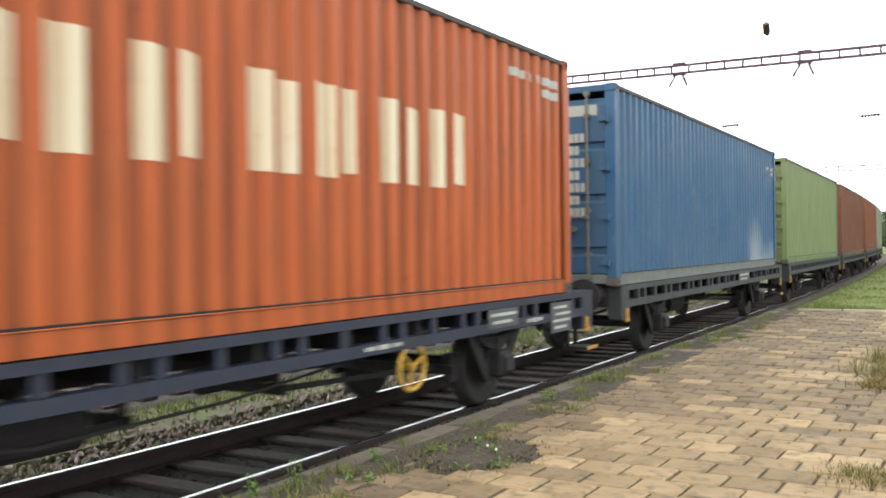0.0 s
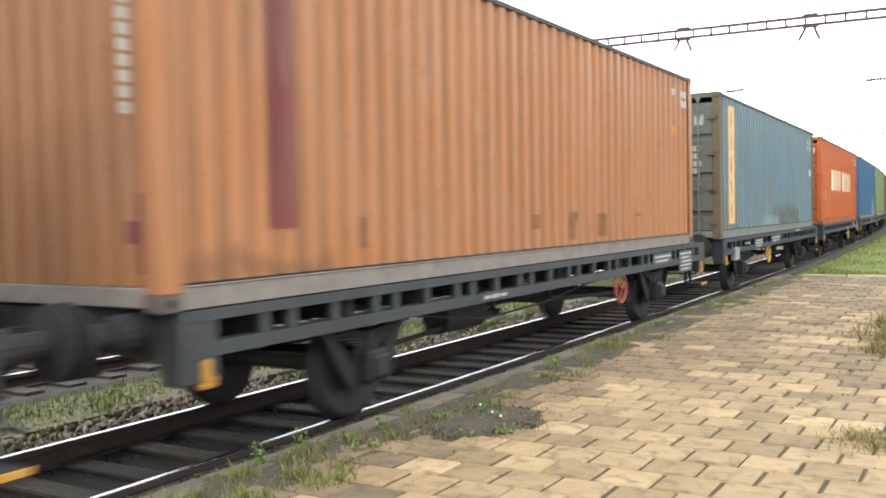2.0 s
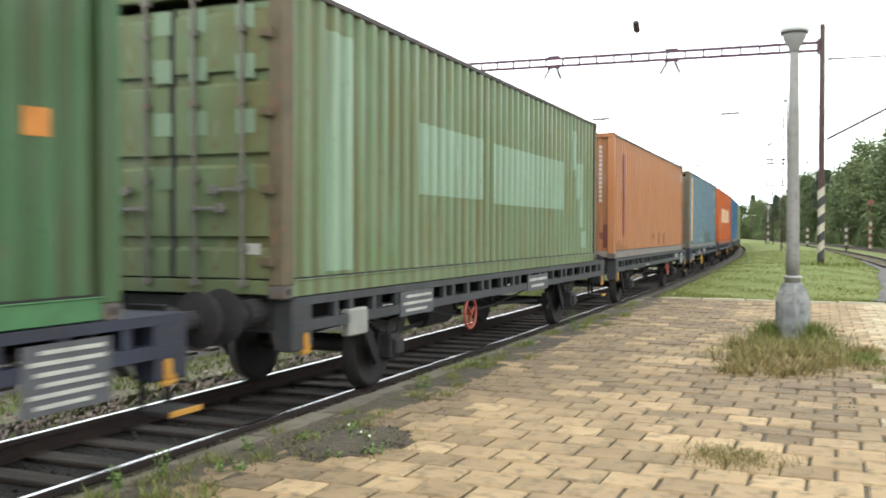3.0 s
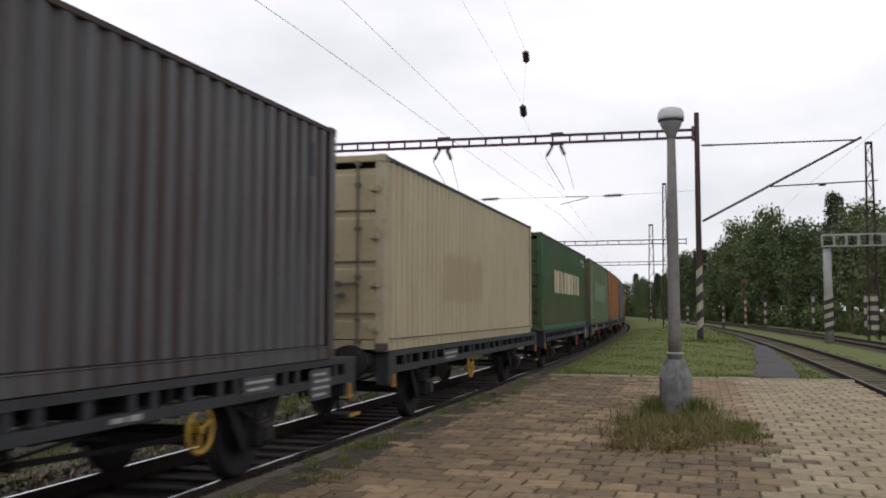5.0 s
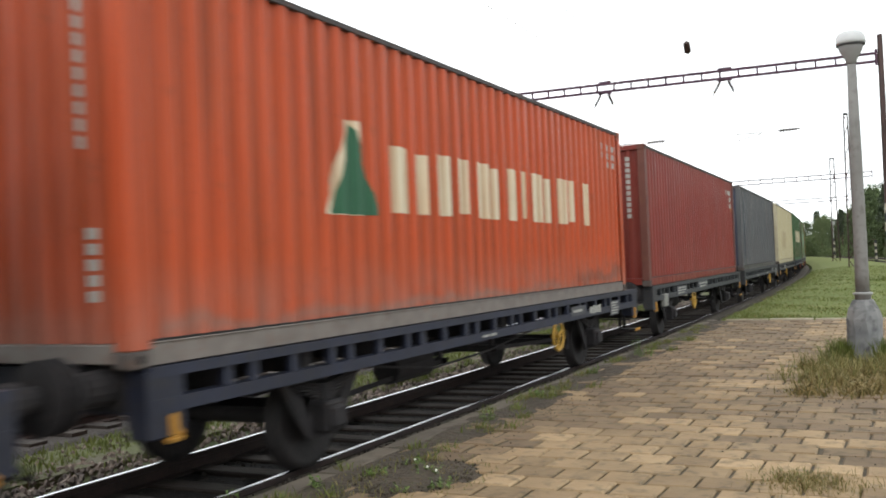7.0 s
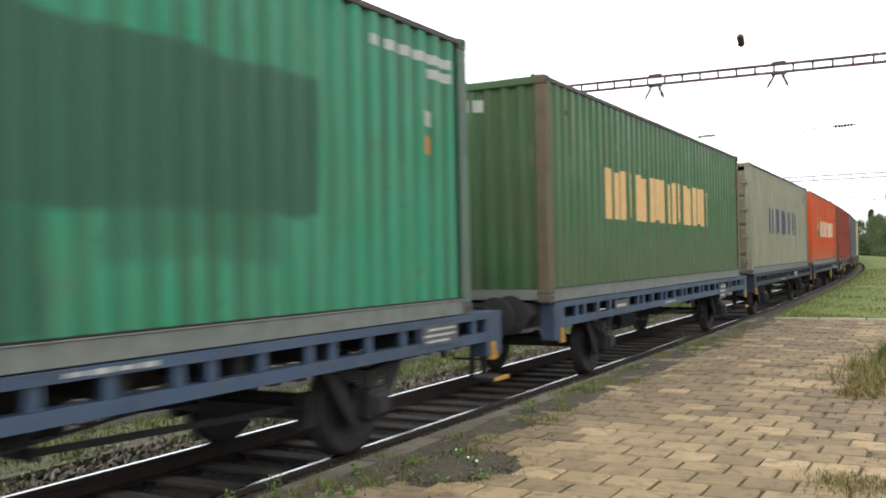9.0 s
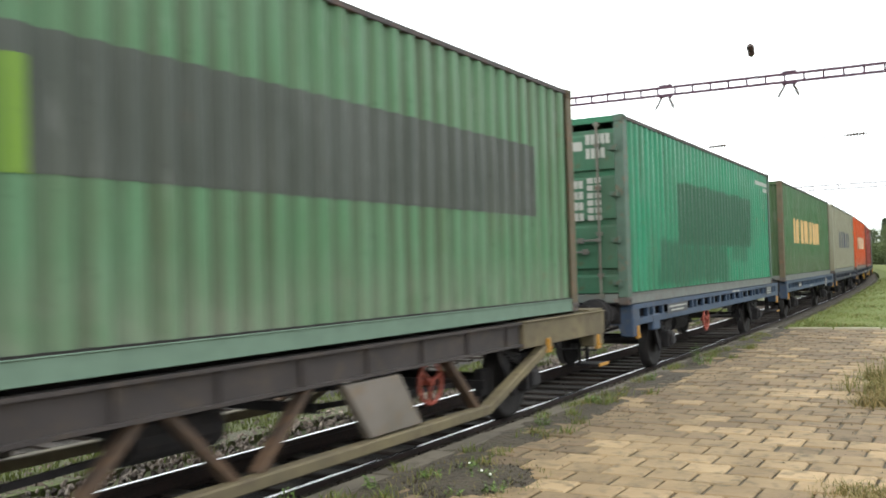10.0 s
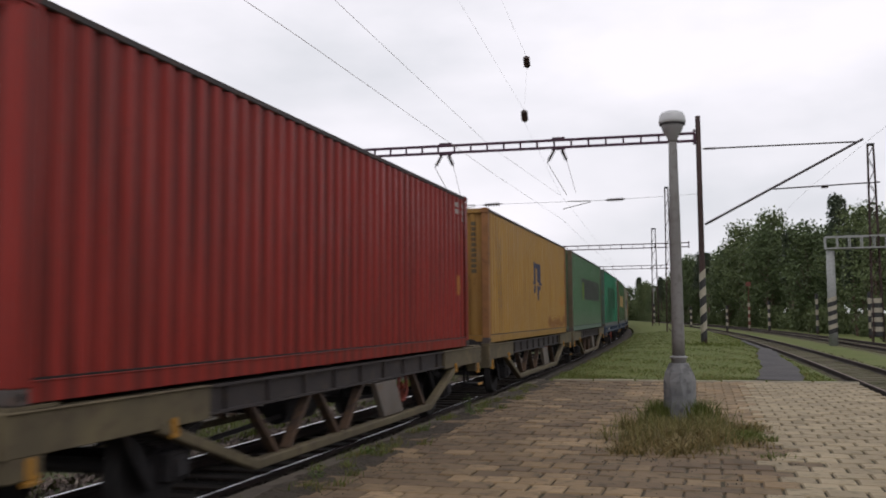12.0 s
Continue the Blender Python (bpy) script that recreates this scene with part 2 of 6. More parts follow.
M_POLE = surface("grey_lamp_pole", (0.145, 0.142, 0.132), (0.18, 0.175, 0.165), 2.0, (0.09, 0.08, 0.07), 12.0, 0.6, bumps=0.15)
M_GLOBE = plain("white_opal_lamp_cover", (0.48, 0.49, 0.49), 0.35, 0, 0.05)
M_LAMPBODY = plain("grey_lamp_housing", (0.23, 0.23, 0.225), 0.5, 0, 0.1)
M_MAST = surface("rusty_brown_mast_paint", (0.0425, 0.0221, 0.0195), (0.0298, 0.017, 0.0153), 2.0, (0.0765, 0.0357, 0.0229), 12.0, 0.75, bumps=0.2)
M_TRUSS = surface("dark_purple_brown_steel", (0.075, 0.034, 0.058), (0.05, 0.025, 0.042), 2.0, (0.10, 0.045, 0.055), 12.0, 0.7, bumps=0.2)
M_INSUL = plain("dark_brown_porcelain", (0.045, 0.025, 0.02), 0.25, 0, 0.1)
M_WIRE = plain("weathered_copper_wire", (0.42, 0.41, 0.40), 0.5, 0.3, 0.1)
M_WIRE_DARK = plain("dark_bracket_tube", (0.09, 0.08, 0.085), 0.5, 0.3, 0.1)
M_BLACK = plain("stripe_black", (0.03, 0.03, 0.03), 0.6, 0, 0.2)
M_WHITE = plain("stripe_white", (0.34, 0.31, 0.24), 0.6, 0, 0.2)
M_RED = plain("stripe_red", (0.14, 0.045, 0.032), 0.6, 0, 0.2)
M_GREYWHITE = surface("pale_grey_post", (0.30, 0.31, 0.30), (0.25, 0.26, 0.25), 2.0, (0.17, 0.165, 0.155), 9.0, 0.7)
M_BARK = surface("bark", (0.15, 0.105, 0.075), (0.085, 0.06, 0.045), 3.0, (0.22, 0.16, 0.12), 12.0, 0.95, bumps=0.8, dist=0.03, stretch=(1, 1, 0.25))


def leaf_mat(name, c1, c2, c3):
    m, nt, b = mat_nodes(name, 0.6, 0, 0.3)
    geo = nt.nodes.new("ShaderNodeNewGeometry")
    r = nt.nodes.new("ShaderNodeValToRGB")
    r.color_ramp.elements[0].color, r.color_ramp.elements[1].color = (*c1, 1), (*c3, 1)
    e = r.color_ramp.elements.new(0.5)
    e.color = (*c2, 1)
    nt.links.new(geo.outputs["Random Per Island"], r.inputs[0])
    v = coords(nt)
    col = mixc(nt, noise_fac(nt, v, 0.7, 4, 0.35, 0.7), r.outputs[0], c1, 0.5)
    nt.links.new(col, b.inputs["Base Color"])
    return m


M_LEAF = leaf_mat("broad_leaves", (0.052, 0.078, 0.028), (0.072, 0.104, 0.038), (0.108, 0.138, 0.056))
M_LEAF_DARK = leaf_mat("pine_needles", (0.030, 0.044, 0.024), (0.043, 0.060, 0.031), (0.064, 0.082, 0.043))
M_LEAF_PALE = leaf_mat("pale_leaves", (0.074, 0.10, 0.038), (0.10, 0.135, 0.05), (0.145, 0.175, 0.073))
M_GRASS = leaf_mat("grass_blades", (0.068, 0.094, 0.0145), (0.094, 0.118, 0.0205), (0.125, 0.138, 0.030))
M_DRY = leaf_mat("dry_grass_blades", (0.095, 0.088, 0.028), (0.165, 0.125, 0.045), (0.24, 0.165, 0.064))
M_OLIVE = leaf_mat("olive_grass_blades", (0.085, 0.092, 0.025), (0.15, 0.135, 0.042), (0.23, 0.18, 0.07))
M_WEED = leaf_mat("weed_leaves", (0.045, 0.08, 0.016), (0.08, 0.13, 0.028), (0.13, 0.18, 0.05))
M_FLOWER = plain("pale_petals", (0.62, 0.62, 0.55), 0.7, 0, 0.05)


# ---- mesh helpers ----
def bm_box(bm, c, s, rot=None):
    m = Matrix.Translation(c) @ (rot or Matrix()) @ Matrix.Diagonal((*s, 1))
    return bmesh.ops.create_cube(bm, size=1.0, matrix=m)["verts"]


def bm_bar(bm, a, b, w, h, up=(0, 0, 1)):
    """A rectangular bar from a to b, w wide and h high."""
    a, b = Vector(a), Vector(b)
    d = (b - a)
    y = d.normalized()
    x = y.cross(Vector(up))
    if x.length < 1e-4:
        x = Vector((1, 0, 0))
    x.normalize()
    z = x.cross(y)
    m = Matrix((x, y, z)).transposed().to_4x4()
    m.translation = (a + b) / 2
    bmesh.ops.create_cube(bm, size=1.0, matrix=m @ Matrix.Diagonal((w, d.length, h, 1)))


def bm_tube(bm, a, b, r1, r2=None, seg=10, caps=True):
    a, b = Vector(a), Vector(b)
    d = b - a
    m = d.to_track_quat("Z", "Y").to_matrix().to_4x4()
    m.translation = (a + b) / 2
    bmesh.ops.create_cone(bm, cap_ends=caps, segments=seg, radius1=r1, radius2=r1 if r2 is None else r2, depth=d.length, matrix=m)


def bm_lathe(bm, prof, seg=16, m=None):
    """Turns a profile of (radius, height) round the z axis."""
    rings = []
    for r, z in prof:
        rings.append([bm.verts.new((m or Matrix()) @ Vector((r * math.cos(a), r * math.sin(a), z))) for a in [2 * math.pi * i / seg for i in range(seg)]])
    for p, q in zip(rings, rings[1:]):
        for i in range(seg):
            bm.faces.new((p[i], p[(i + 1) % seg], q[(i + 1) % seg], q[i]))
    for ring, flip in ((rings[0], True), (rings[-1], False)):
        bm.faces.new(ring[::-1] if flip else ring)


def bm_torus(bm, R, r, m, seg=20, sub=6):
    rings = []
    for i in range(seg):
        a = 2 * math.pi * i / seg
        rings.append([bm.verts.new(m @ Vector(((R + r * math.cos(c)) * math.cos(a), (R + r * math.cos(c)) * math.sin(a), r * math.sin(c))))
                      for c in [2 * math.pi * j / sub for j in range(sub)]])
    for i in range(seg):
        p, q = rings[i], rings[(i + 1) % seg]
        for j in range(sub):
            bm.faces.new((p[j], q[j], q[(j + 1) % sub], p[(j + 1) % sub]))


def bevel(bm, w, seg=1):
    bmesh.ops.bevel(bm, geom=bm.edges[:], offset=w, segments=seg, affect="EDGES", clamp_overlap=True)


def to_mesh(name, bm, smooth=False):
    bmesh.ops.recalc_face_normals(bm, faces=bm.faces[:])
    me = bpy.data.meshes.new(name)
    bm.to_mesh(me)
    bm.free()
    if smooth:
        me.shade_smooth()
    return me


def part(name, bm, material, parent, label="", smooth=False):
    """Links a bmesh as one mesh object under a thing or under a part."""
    me = to_mesh(name, bm, smooth)
    me.materials.append(material)
    ob = new(name, me)
    ob.parent = parent
    if label:
        tagged(ob, label)
    return ob


SHARED = {}


def piece(name, key, build, material, parent, m=None, label="", smooth=False):
    """A part whose mesh is built once for each key and material and shared by all alike parts."""
    k = (key, material.name)
    if k not in SHARED:
        if key not in SHARED:
            bm = bmesh.new()
            build(bm)
            SHARED[key] = to_mesh(name, bm, smooth)
        me = SHARED[key].copy()
        me.materials.append(material)
        SHARED[k] = me
    ob = new(name, SHARED[k])
    ob.parent = parent
    if m is not None:
        ob.matrix_basis = m
    if label:
        tagged(ob, label)
    return ob


def thing(name, m, label, category, group=""):
    e = new(name)
    e.empty_display_size = 0.3
    e.matrix_basis = m
    return tagged(e, label, category, group)


def raw(name, verts, faces, material, parent=None, smooth=False):
    me = bpy.data.meshes.new(name)
    me.from_pydata(verts, [], faces)
    me.validate()
    me.materials.append(material)
    if smooth:
        me.shade_smooth()
    ob = new(name, me)
    if parent:
        ob.parent = parent
    return ob


# ---- the line: straight up to the platform's start, then a wide curve to the left ----
X0, RADIUS = -5.78, 1000.0


def line(s, off=0.0):
    """Place and heading in radians at s metres along the train's track; off: metres to its right."""
    if s <= 0:
        return X0 + off, s, 0.0
    a = s / RADIUS
    return X0 - RADIUS + (RADIUS + off) * math.cos(a), (RADIUS + off) * math.sin(a), a


def on_line(s, z, off=0.0):
    x, y, a = line(s, off)
    return pose(x, y, z, 0, 0, math.degrees(a))


def sweep(name, prof, s0, s1, step, off, material, parent=None, closed=True, wave=None):
    """Sweeps a profile of (across, height) along the line."""
    n = max(2, int((s1 - s0) / step) + 1)
    verts, faces, k = [], [], len(prof)
    for i in range(n):
        s = s0 + (s1 - s0) * i / (n - 1)
        for j, (u, z) in enumerate(prof):
            x, y, _ = line(s, off + u)
            verts.append((x, y, z + (wave(s, u) if wave else 0)))
    for i in range(n - 1):
        for j in range(k if closed else k - 1):
            a, b = i * k + j, i * k + (j + 1) % k
            faces.append((a, b, b + k, a + k))
    if closed:
        faces += [tuple(range(k))[::-1], tuple((n - 1) * k + j for j in range(k))]
    return raw(name, verts, faces, material, parent)


# ---- ground, tracks and platform ----
ground = raw("ground", [(-1500, -600, -0.32), (1500, -600, -0.32), (1500, 2500, -0.32), (-1500, 2500, -0.32)], [(0, 1, 2, 3)], M_GROUND)
tagged(ground, "flat grassy ground reaching to the horizon", "ground", kind="structure")

TRACKS = ((0.0, "track_1"), (-5.0, "track_2"), (10.3, "track_3"), (15.4, "track_4"))
RAIL_PROF = [(-0.0375, -0.002), (-0.0375, -0.045), (-0.01, -0.06), (-0.01, -0.15), (-0.07, -0.165), (-0.07, -0.175),
             (0.07, -0.175), (0.07, -0.165), (0.01, -0.15), (0.01, -0.06), (0.0375, -0.045), (0.0375, -0.002)]
HEAD_PROF = [(-0.027, -0.0015), (-0.022, 0.003), (0.022, 0.003), (0.027, -0.0015)]


def build_track(off, name, s0, s1):
    # the train's own track gets the bed with shade in its colour
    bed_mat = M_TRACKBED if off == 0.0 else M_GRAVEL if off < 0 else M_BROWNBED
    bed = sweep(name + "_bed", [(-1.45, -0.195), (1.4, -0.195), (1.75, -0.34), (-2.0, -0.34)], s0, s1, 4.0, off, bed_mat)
    tagged(bed, "trackbed between sleepers, coloured dark for the train's shade" if off == 0.0 else "grey stone ballast bed of a railway track", "track bed", kind="structure")
    for side in (-0.7535, 0.7535):
        r = sweep("rail", RAIL_PROF, s0, s1, 2.0, off + side, M_RAILSIDE)
        tagged(r, "rusty steel rail with a polished running surface", "rail", "rails", "structure")
        h = sweep("rail_head", HEAD_PROF, s0, s1, 2.0, off + side, M_RAILTOP if off <= 0 else M_RUSTTOP, r)
        tagged(h, "shiny worn running surface" if off <= 0 else "dull rusty running surface")
    return bed


BEDS = {name: build_track(off, name, -25 if off <= 0 else 6, 260) for off, name in TRACKS}


def sleeper_bm(bm):
    bm_box(bm, (0, 0, -0.215), (2.5, 0.25, 0.13))
    bevel(bm, 0.015)


def lay_sleepers(off, name, s0, s1, near):
    """Sleepers one by one on the stretch near the platform, joined further off."""
    s, far = s0, []
    while s < s1:
        m = on_line(s + random.uniform(-0.015, 0.015), random.uniform(-0.012, 0.006), off) @ pose(random.uniform(-0.03, 0.03), 0, 0, 0, 0, random.uniform(-0.8, 0.8))
        if near[0] < s < near[1]:
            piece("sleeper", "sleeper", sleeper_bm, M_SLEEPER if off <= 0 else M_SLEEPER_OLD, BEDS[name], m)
        else:
            far.append(m)
        s += 0.61
    verts, faces = [], []
    for m in far:
        b = len(verts)
        verts += [tuple(m @ Vector((x, y, z))) for z in (-0.28, -0.15) for x, y in ((-1.25, -0.125), (1.25, -0.125), (1.25, 0.125), (-1.25, 0.125))]
        faces += [tuple(b + i for i in f) for f in ((0, 1, 2, 3), (4, 5, 6, 7), (0, 1, 5, 4), (1, 2, 6, 5), (2, 3, 7, 6), (3, 0, 4, 7))]
    if verts:
        tagged(raw("far_sleepers", verts, faces, M_SLEEPER if off <= 0 else M_SLEEPER_OLD, BEDS[name]), "weathered sleepers further down the track", kind="stuff")


lay_sleepers(0.0, "track_1", -8, 110, (-1, 42))
lay_sleepers(-5.0, "track_2", -8, 60, (900, 901))
lay_sleepers(10.3, "track_3", 12, 130, (14, 50))
lay_sleepers(15.4, "track_4", 30, 130, (900, 901))


def stones(name, count, spot, lo, hi, material, label, parent=None):
    """Loose angular stones, each a squashed and turned octahedron."""
    rng = random.Random(7 + count)
    verts, faces = [], []
    base = [Vector(v) for v in ((1, 0, 0), (0, 1, 0), (-1, 0, 0), (0, -1, 0), (0.2, 0.1, 1), (0, 0, -1), (0.7, 0.7, 0.5), (-0.6, 0.6, 0.55))]
    tri = ((0, 6, 4), (6, 1, 4), (1, 7, 4), (7, 2, 4), (2, 3, 4), (3, 0, 4), (0, 1, 6), (1, 2, 7), (1, 0, 5), (2, 1, 5), (3, 2, 5), (0, 3, 5))
    for _ in range(count):
        x, y, z = spot(rng)
        r = rng.uniform(lo, hi)
        m = Matrix.Translation((x, y, z)) @ Euler([rng.uniform(0, 6.28) for _ in range(3)]).to_matrix().to_4x4() @ Matrix.Diagonal((r, r * rng.uniform(0.6, 1), r * rng.uniform(0.5, 0.9), 1))
        b = len(verts)
        verts += [tuple(m @ (v * rng.uniform(0.8, 1.15))) for v in base]
        faces += [tuple(b + i for i in f) for f in tri]
    return tagged(raw(name, verts, faces, material, parent), label, name.replace("_", " "), kind="stuff")


def spot_far(rng):
    s, u = rng.uniform(-6, 45), rng.uniform(-3.3, -0.95) if rng.random() < 0.3 else rng.uniform(-2.5, -0.95)
    x, y, _ = line(s, u)
    return x, y, -0.18 - min(0.05, max(0.0, -1.5 - u) * 0.1)


def spot_mid(rng):
    s, u = rng.uniform(0, 40), rng.uniform(-0.65, 1.35)
    x, y, _ = line(s, u)
    return x, y, -0.20


def spot_right(rng):
    s, u = rng.uniform(16, 60), rng.uniform(8.7, 12.0)
    x, y, _ = line(s, u)
    return x, y, -0.19


stones("ballast_stones", 9000, spot_far, 0.025, 0.055, M_STONE, "light grey angular ballast stones beside the rail")
stones("trackbed_stones", 3000, spot_mid, 0.02, 0.045, M_GRAVEL, "dark stones between the sleepers")
stones("track_gravel", 1500, spot_right, 0.03, 0.06, M_BROWNBED, "brown gravel between the siding rails")

# grassy strip between the train's track and the next one
strip = sweep("verge", [(-3.5, -0.24), (-2.2, -0.22), (-2.2, -0.33), (-3.5, -0.33)], -20, 150, 4, 0, M_VERGE)
tagged(strip, "narrow grassy strip between two tracks", "verge", kind="structure")

# dirt and cinders heaped between the rail and the platform kerb
heap = sweep("cinder_strip", [(0.80, -0.19), (0.82, -0.045), (1.0, -0.03), (1.3, 0.05), (1.53, 0.11), (1.56, -0.19)], -10, 110, 0.5, 0, M_SOIL, wave=lambda s, u: 0.018 * math.sin(3.1 * s + 9 * u) * math.sin(1.3 * s) if u > 0.9 else 0)
tagged(heap, "dark cinders and dirt between rail and kerb", "soil", kind="structure")

# platform: an earth core with laid slabs, a kerb along the track and a pale kerb at its end
PLAT_Z, PLAT_END = 0.20, 22.75
core = sweep("platform", [(1.60, PLAT_Z - 0.022), (8.75, PLAT_Z - 0.022), (8.75, -0.33), (1.60, -0.33)], -6, PLAT_END, 1.5, 0, M_JOINT)
tagged(core, "low station platform of earth and laid slabs", "platform", kind="structure")

# grass field beyond the platform, slightly raised in its middle


def mound(s, u):
    a = min(1.0, max(0.0, (s - PLAT_END) / 18.0))
    side = max(0.0, 1 - abs((u - 5.0) / 3.6) ** 2)
    return 0.33 * a * a * (3 - 2 * a) * side + 0.02 * math.sin(1.7 * s + 2 * u)


field = sweep("grass_field", [(1.75, 0.12), (2.4, 0.19), (3.5, 0.2), (4.5, 0.2), (5.2, 0.2), (6.0, 0.2), (7.0, 0.2), (8.0, 0.18), (8.8, 0.08), (8.8, -0.33), (1.75, -0.33)],
              PLAT_END + 0.16, 260, 1.2, 0, M_FIELD, wave=lambda s, u: mound(s, u) if 1.8 < u < 8.7 else 0)
tagged(field, "mown grass between two railway tracks", "grass", kind="structure")


for u0, u1 in ((11.75, 13.95), (16.85, 21.0)):
    mid_strip = sweep("grass_strip", [(u0, -0.30), (u0 + 0.15, -0.205), ((u0 + u1) / 2, -0.16), (u1 - 0.15, -0.205), (u1, -0.30)], 14, 200, 2.0, 0, M_FIELD, closed=False,
                      wave=lambda s, u: 0.02 * math.sin(1.1 * s + 3 * u))
    tagged(mid_strip, "grass growing beside the siding tracks", "grass", kind="structure")


def path_mid(s):
    return 7.36 + 0.055 * min(s - 22.9, 17) + 0.06 * math.sin(0.5 * s)


path = sweep("path", [(0.0, 0.012), (1.0, 0.012)], PLAT_END + 0.17, 56, 1.0, 0, M_ASPHALT, closed=False)
pv = path.data.vertices
for i in range(len(pv) // 2):
    s = PLAT_END + 0.17 + (56 - PLAT_END - 0.17) * i / (len(pv) // 2 - 1)
    w = 0.95 * (1 - i / (len(pv) // 2 - 1)) ** 0.8 + 0.12
    mid = path_mid(s)
    for j, du in ((0, -w / 2), (1, w / 2)):
        u = mid + du + 0.05 * math.sin(2.1 * s + j)
        x, y, _ = line(s, u)
        pv[2 * i + j].co = (x, y, 0.225 + mound(s, u))
tagged(path, "worn grey asphalt footpath through grass", "path", kind="structure")


# ---- containers ----
CL, CW, CH = 12.192, 2.438, 2.896
WAVE, DEPTH = 0.2775, 0.045
WALL_Y0 = -6.096 + 0.16
Z_LO, Z_HI = 0.165, CH - 0.075


def profile(y):
    """How deep the side wall lies behind its outer face at y."""
    f = ((y - WALL_Y0) / WAVE) % 1.0
    if f < 0.25:
        return 0.0
    if f < 0.5:
        return DEPTH * (f - 0.25) / 0.25
    if f < 0.75:
        return DEPTH
    return DEPTH * (1 - (f - 0.75) / 0.25)


def breaks(y0, y1):
    ys = {round(y0, 4), round(y1, 4)}
    i0 = int((y0 - WALL_Y0) / WAVE * 4)
    for i in range(i0, i0 + int((y1 - y0) / WAVE * 4) + 3):
        y = WALL_Y0 + i * WAVE / 4
        if y0 < y < y1:
            ys.add(round(y, 4))
    return sorted(ys)


def wall_bm(bm):
    ys = breaks(WALL_Y0, -WALL_Y0)
    f = [[bm.verts.new((CW / 2 - 0.012 - profile(y), y, z)) for z in (Z_LO, Z_HI)] for y in ys]
    b = [[bm.verts.new((CW / 2 - 0.075, y, z)) for z in (Z_LO, Z_HI)] for y in (ys[0], ys[-1])]
    for p, q in zip(f, f[1:]):
        bm.faces.new((p[0], q[0], q[1], p[1]))
    bm.faces.new((b[0][0], b[0][1], b[1][1], b[1][0]))
    bm.faces.new((f[0][0], f[0][1], b[0][1], b[0][0]))
    bm.faces.new((f[-1][0], b[1][0], b[1][1], f[-1][1]))


END_N = 9


def end_profile(x):
    w = (CW - 0.30) / END_N
    f = ((x + (CW - 0.30) / 2) / w) % 1.0
    d = 0.045
    return 0.0 if f < 0.3 else d * (f - 0.3) / 0.2 if f < 0.5 else d if f < 0.8 else d * (1 - (f - 0.8) / 0.2)


def end_xs(x0, x1):
    w, xs = (CW - 0.30) / END_N, {round(x0, 4), round(x1, 4)}
    for i in range(END_N):
        for g in (0, 0.3, 0.5, 0.8):
            x = -(CW - 0.30) / 2 + (i + g) * w
            if x0 < x < x1:
                xs.add(round(x, 4))
    return sorted(xs)


def end_wall_bm(bm):
    xs = end_xs(-(CW - 0.30) / 2, (CW - 0.30) / 2)
    f = [[bm.verts.new((x, -6.096 + 0.03 + end_profile(x), z)) for z in (0.17, CH - 0.11)] for x in xs]
    b = [[bm.verts.new((x, -6.096 + 0.10, z)) for z in (0.17, CH - 0.11)] for x in (xs[0], xs[-1])]
    for p, q in zip(f, f[1:]):
        bm.faces.new((p[0], q[0], q[1], p[1]))
    bm.faces.new((b[0][0], b[0][1], b[1][1], b[1][0]))
    bm.faces.new((f[0][0], f[0][1], b[0][1], b[0][0]))
    bm.faces.new((f[-1][0], b[1][0], b[1][1], f[-1][1]))


def box_part(c, s, bev=0.006):
    def build(bm):
        bm_box(bm, c, s)
        if bev:
            bevel(bm, bev)
    return build


def bottom_rail_bm(bm):
    bm_box(bm, (CW / 2 - 0.045, 0, 0.085), (0.07, CL - 0.36, 0.15))
    bm_box(bm, (CW / 2 - 0.015, 0, 0.163), (0.03, CL - 0.36, 0.012))
    bevel(bm, 0.004)


def top_rail_bm(bm):
    bm_box(bm, (CW / 2 - 0.035, 0, CH - 0.045), (0.06, CL - 0.36, 0.06))
    bevel(bm, 0.008)


def casting_bm(bm):
    bm_box(bm, (0, 0, 0.059), (0.162, 0.178, 0.118))
    bevel(bm, 0.012, 2)


def casting_hole_bm(bm):
    bm_tube(bm, (-0.004, 0, 0.06), (0.004, 0, 0.06), 0.032, seg=12)


def post_bm(bm):
    bm_box(bm, (0, 0, CH / 2), (0.15, 0.15, CH - 0.236))
    bm_box(bm, (0.068, 0.09, CH / 2), (0.018, 0.05, CH - 0.236))
    bevel(bm, 0.01)


def roof_bm(bm):
    n = 44
    ys = [-5.95 + 11.9 * i / (4 * n) for i in range(4 * n + 1)]
    rows = [[bm.verts.new((x, y, CH - 0.02 - (0.02 if i % 4 in (1, 2) else 0) * (0 if x in (-1.12, 1.12) else 1))) for x in (-1.12, -1.08, 1.08, 1.12)] for i, y in enumerate(ys)]
    for p, q in zip(rows, rows[1:]):
        for a in range(3):
            bm.faces.new((p[a], p[a + 1], q[a + 1], q[a]))
    bm_box(bm, (0, 0, CH - 0.07), (2.2, 11.9, 0.03))


def door_bm(bm):
    """One leaf, its outer face towards -y; x from 0 to 1.09; raised panels between ribs."""
    bm_box(bm, (0.545, 0.05, 1.40), (1.085, 0.03, 2.50))
    bevel(bm, 0.008)


PANELS = ((0.14, 0.29), (0.52, 0.67), (1.28, 0.66), (2.03, 0.56))


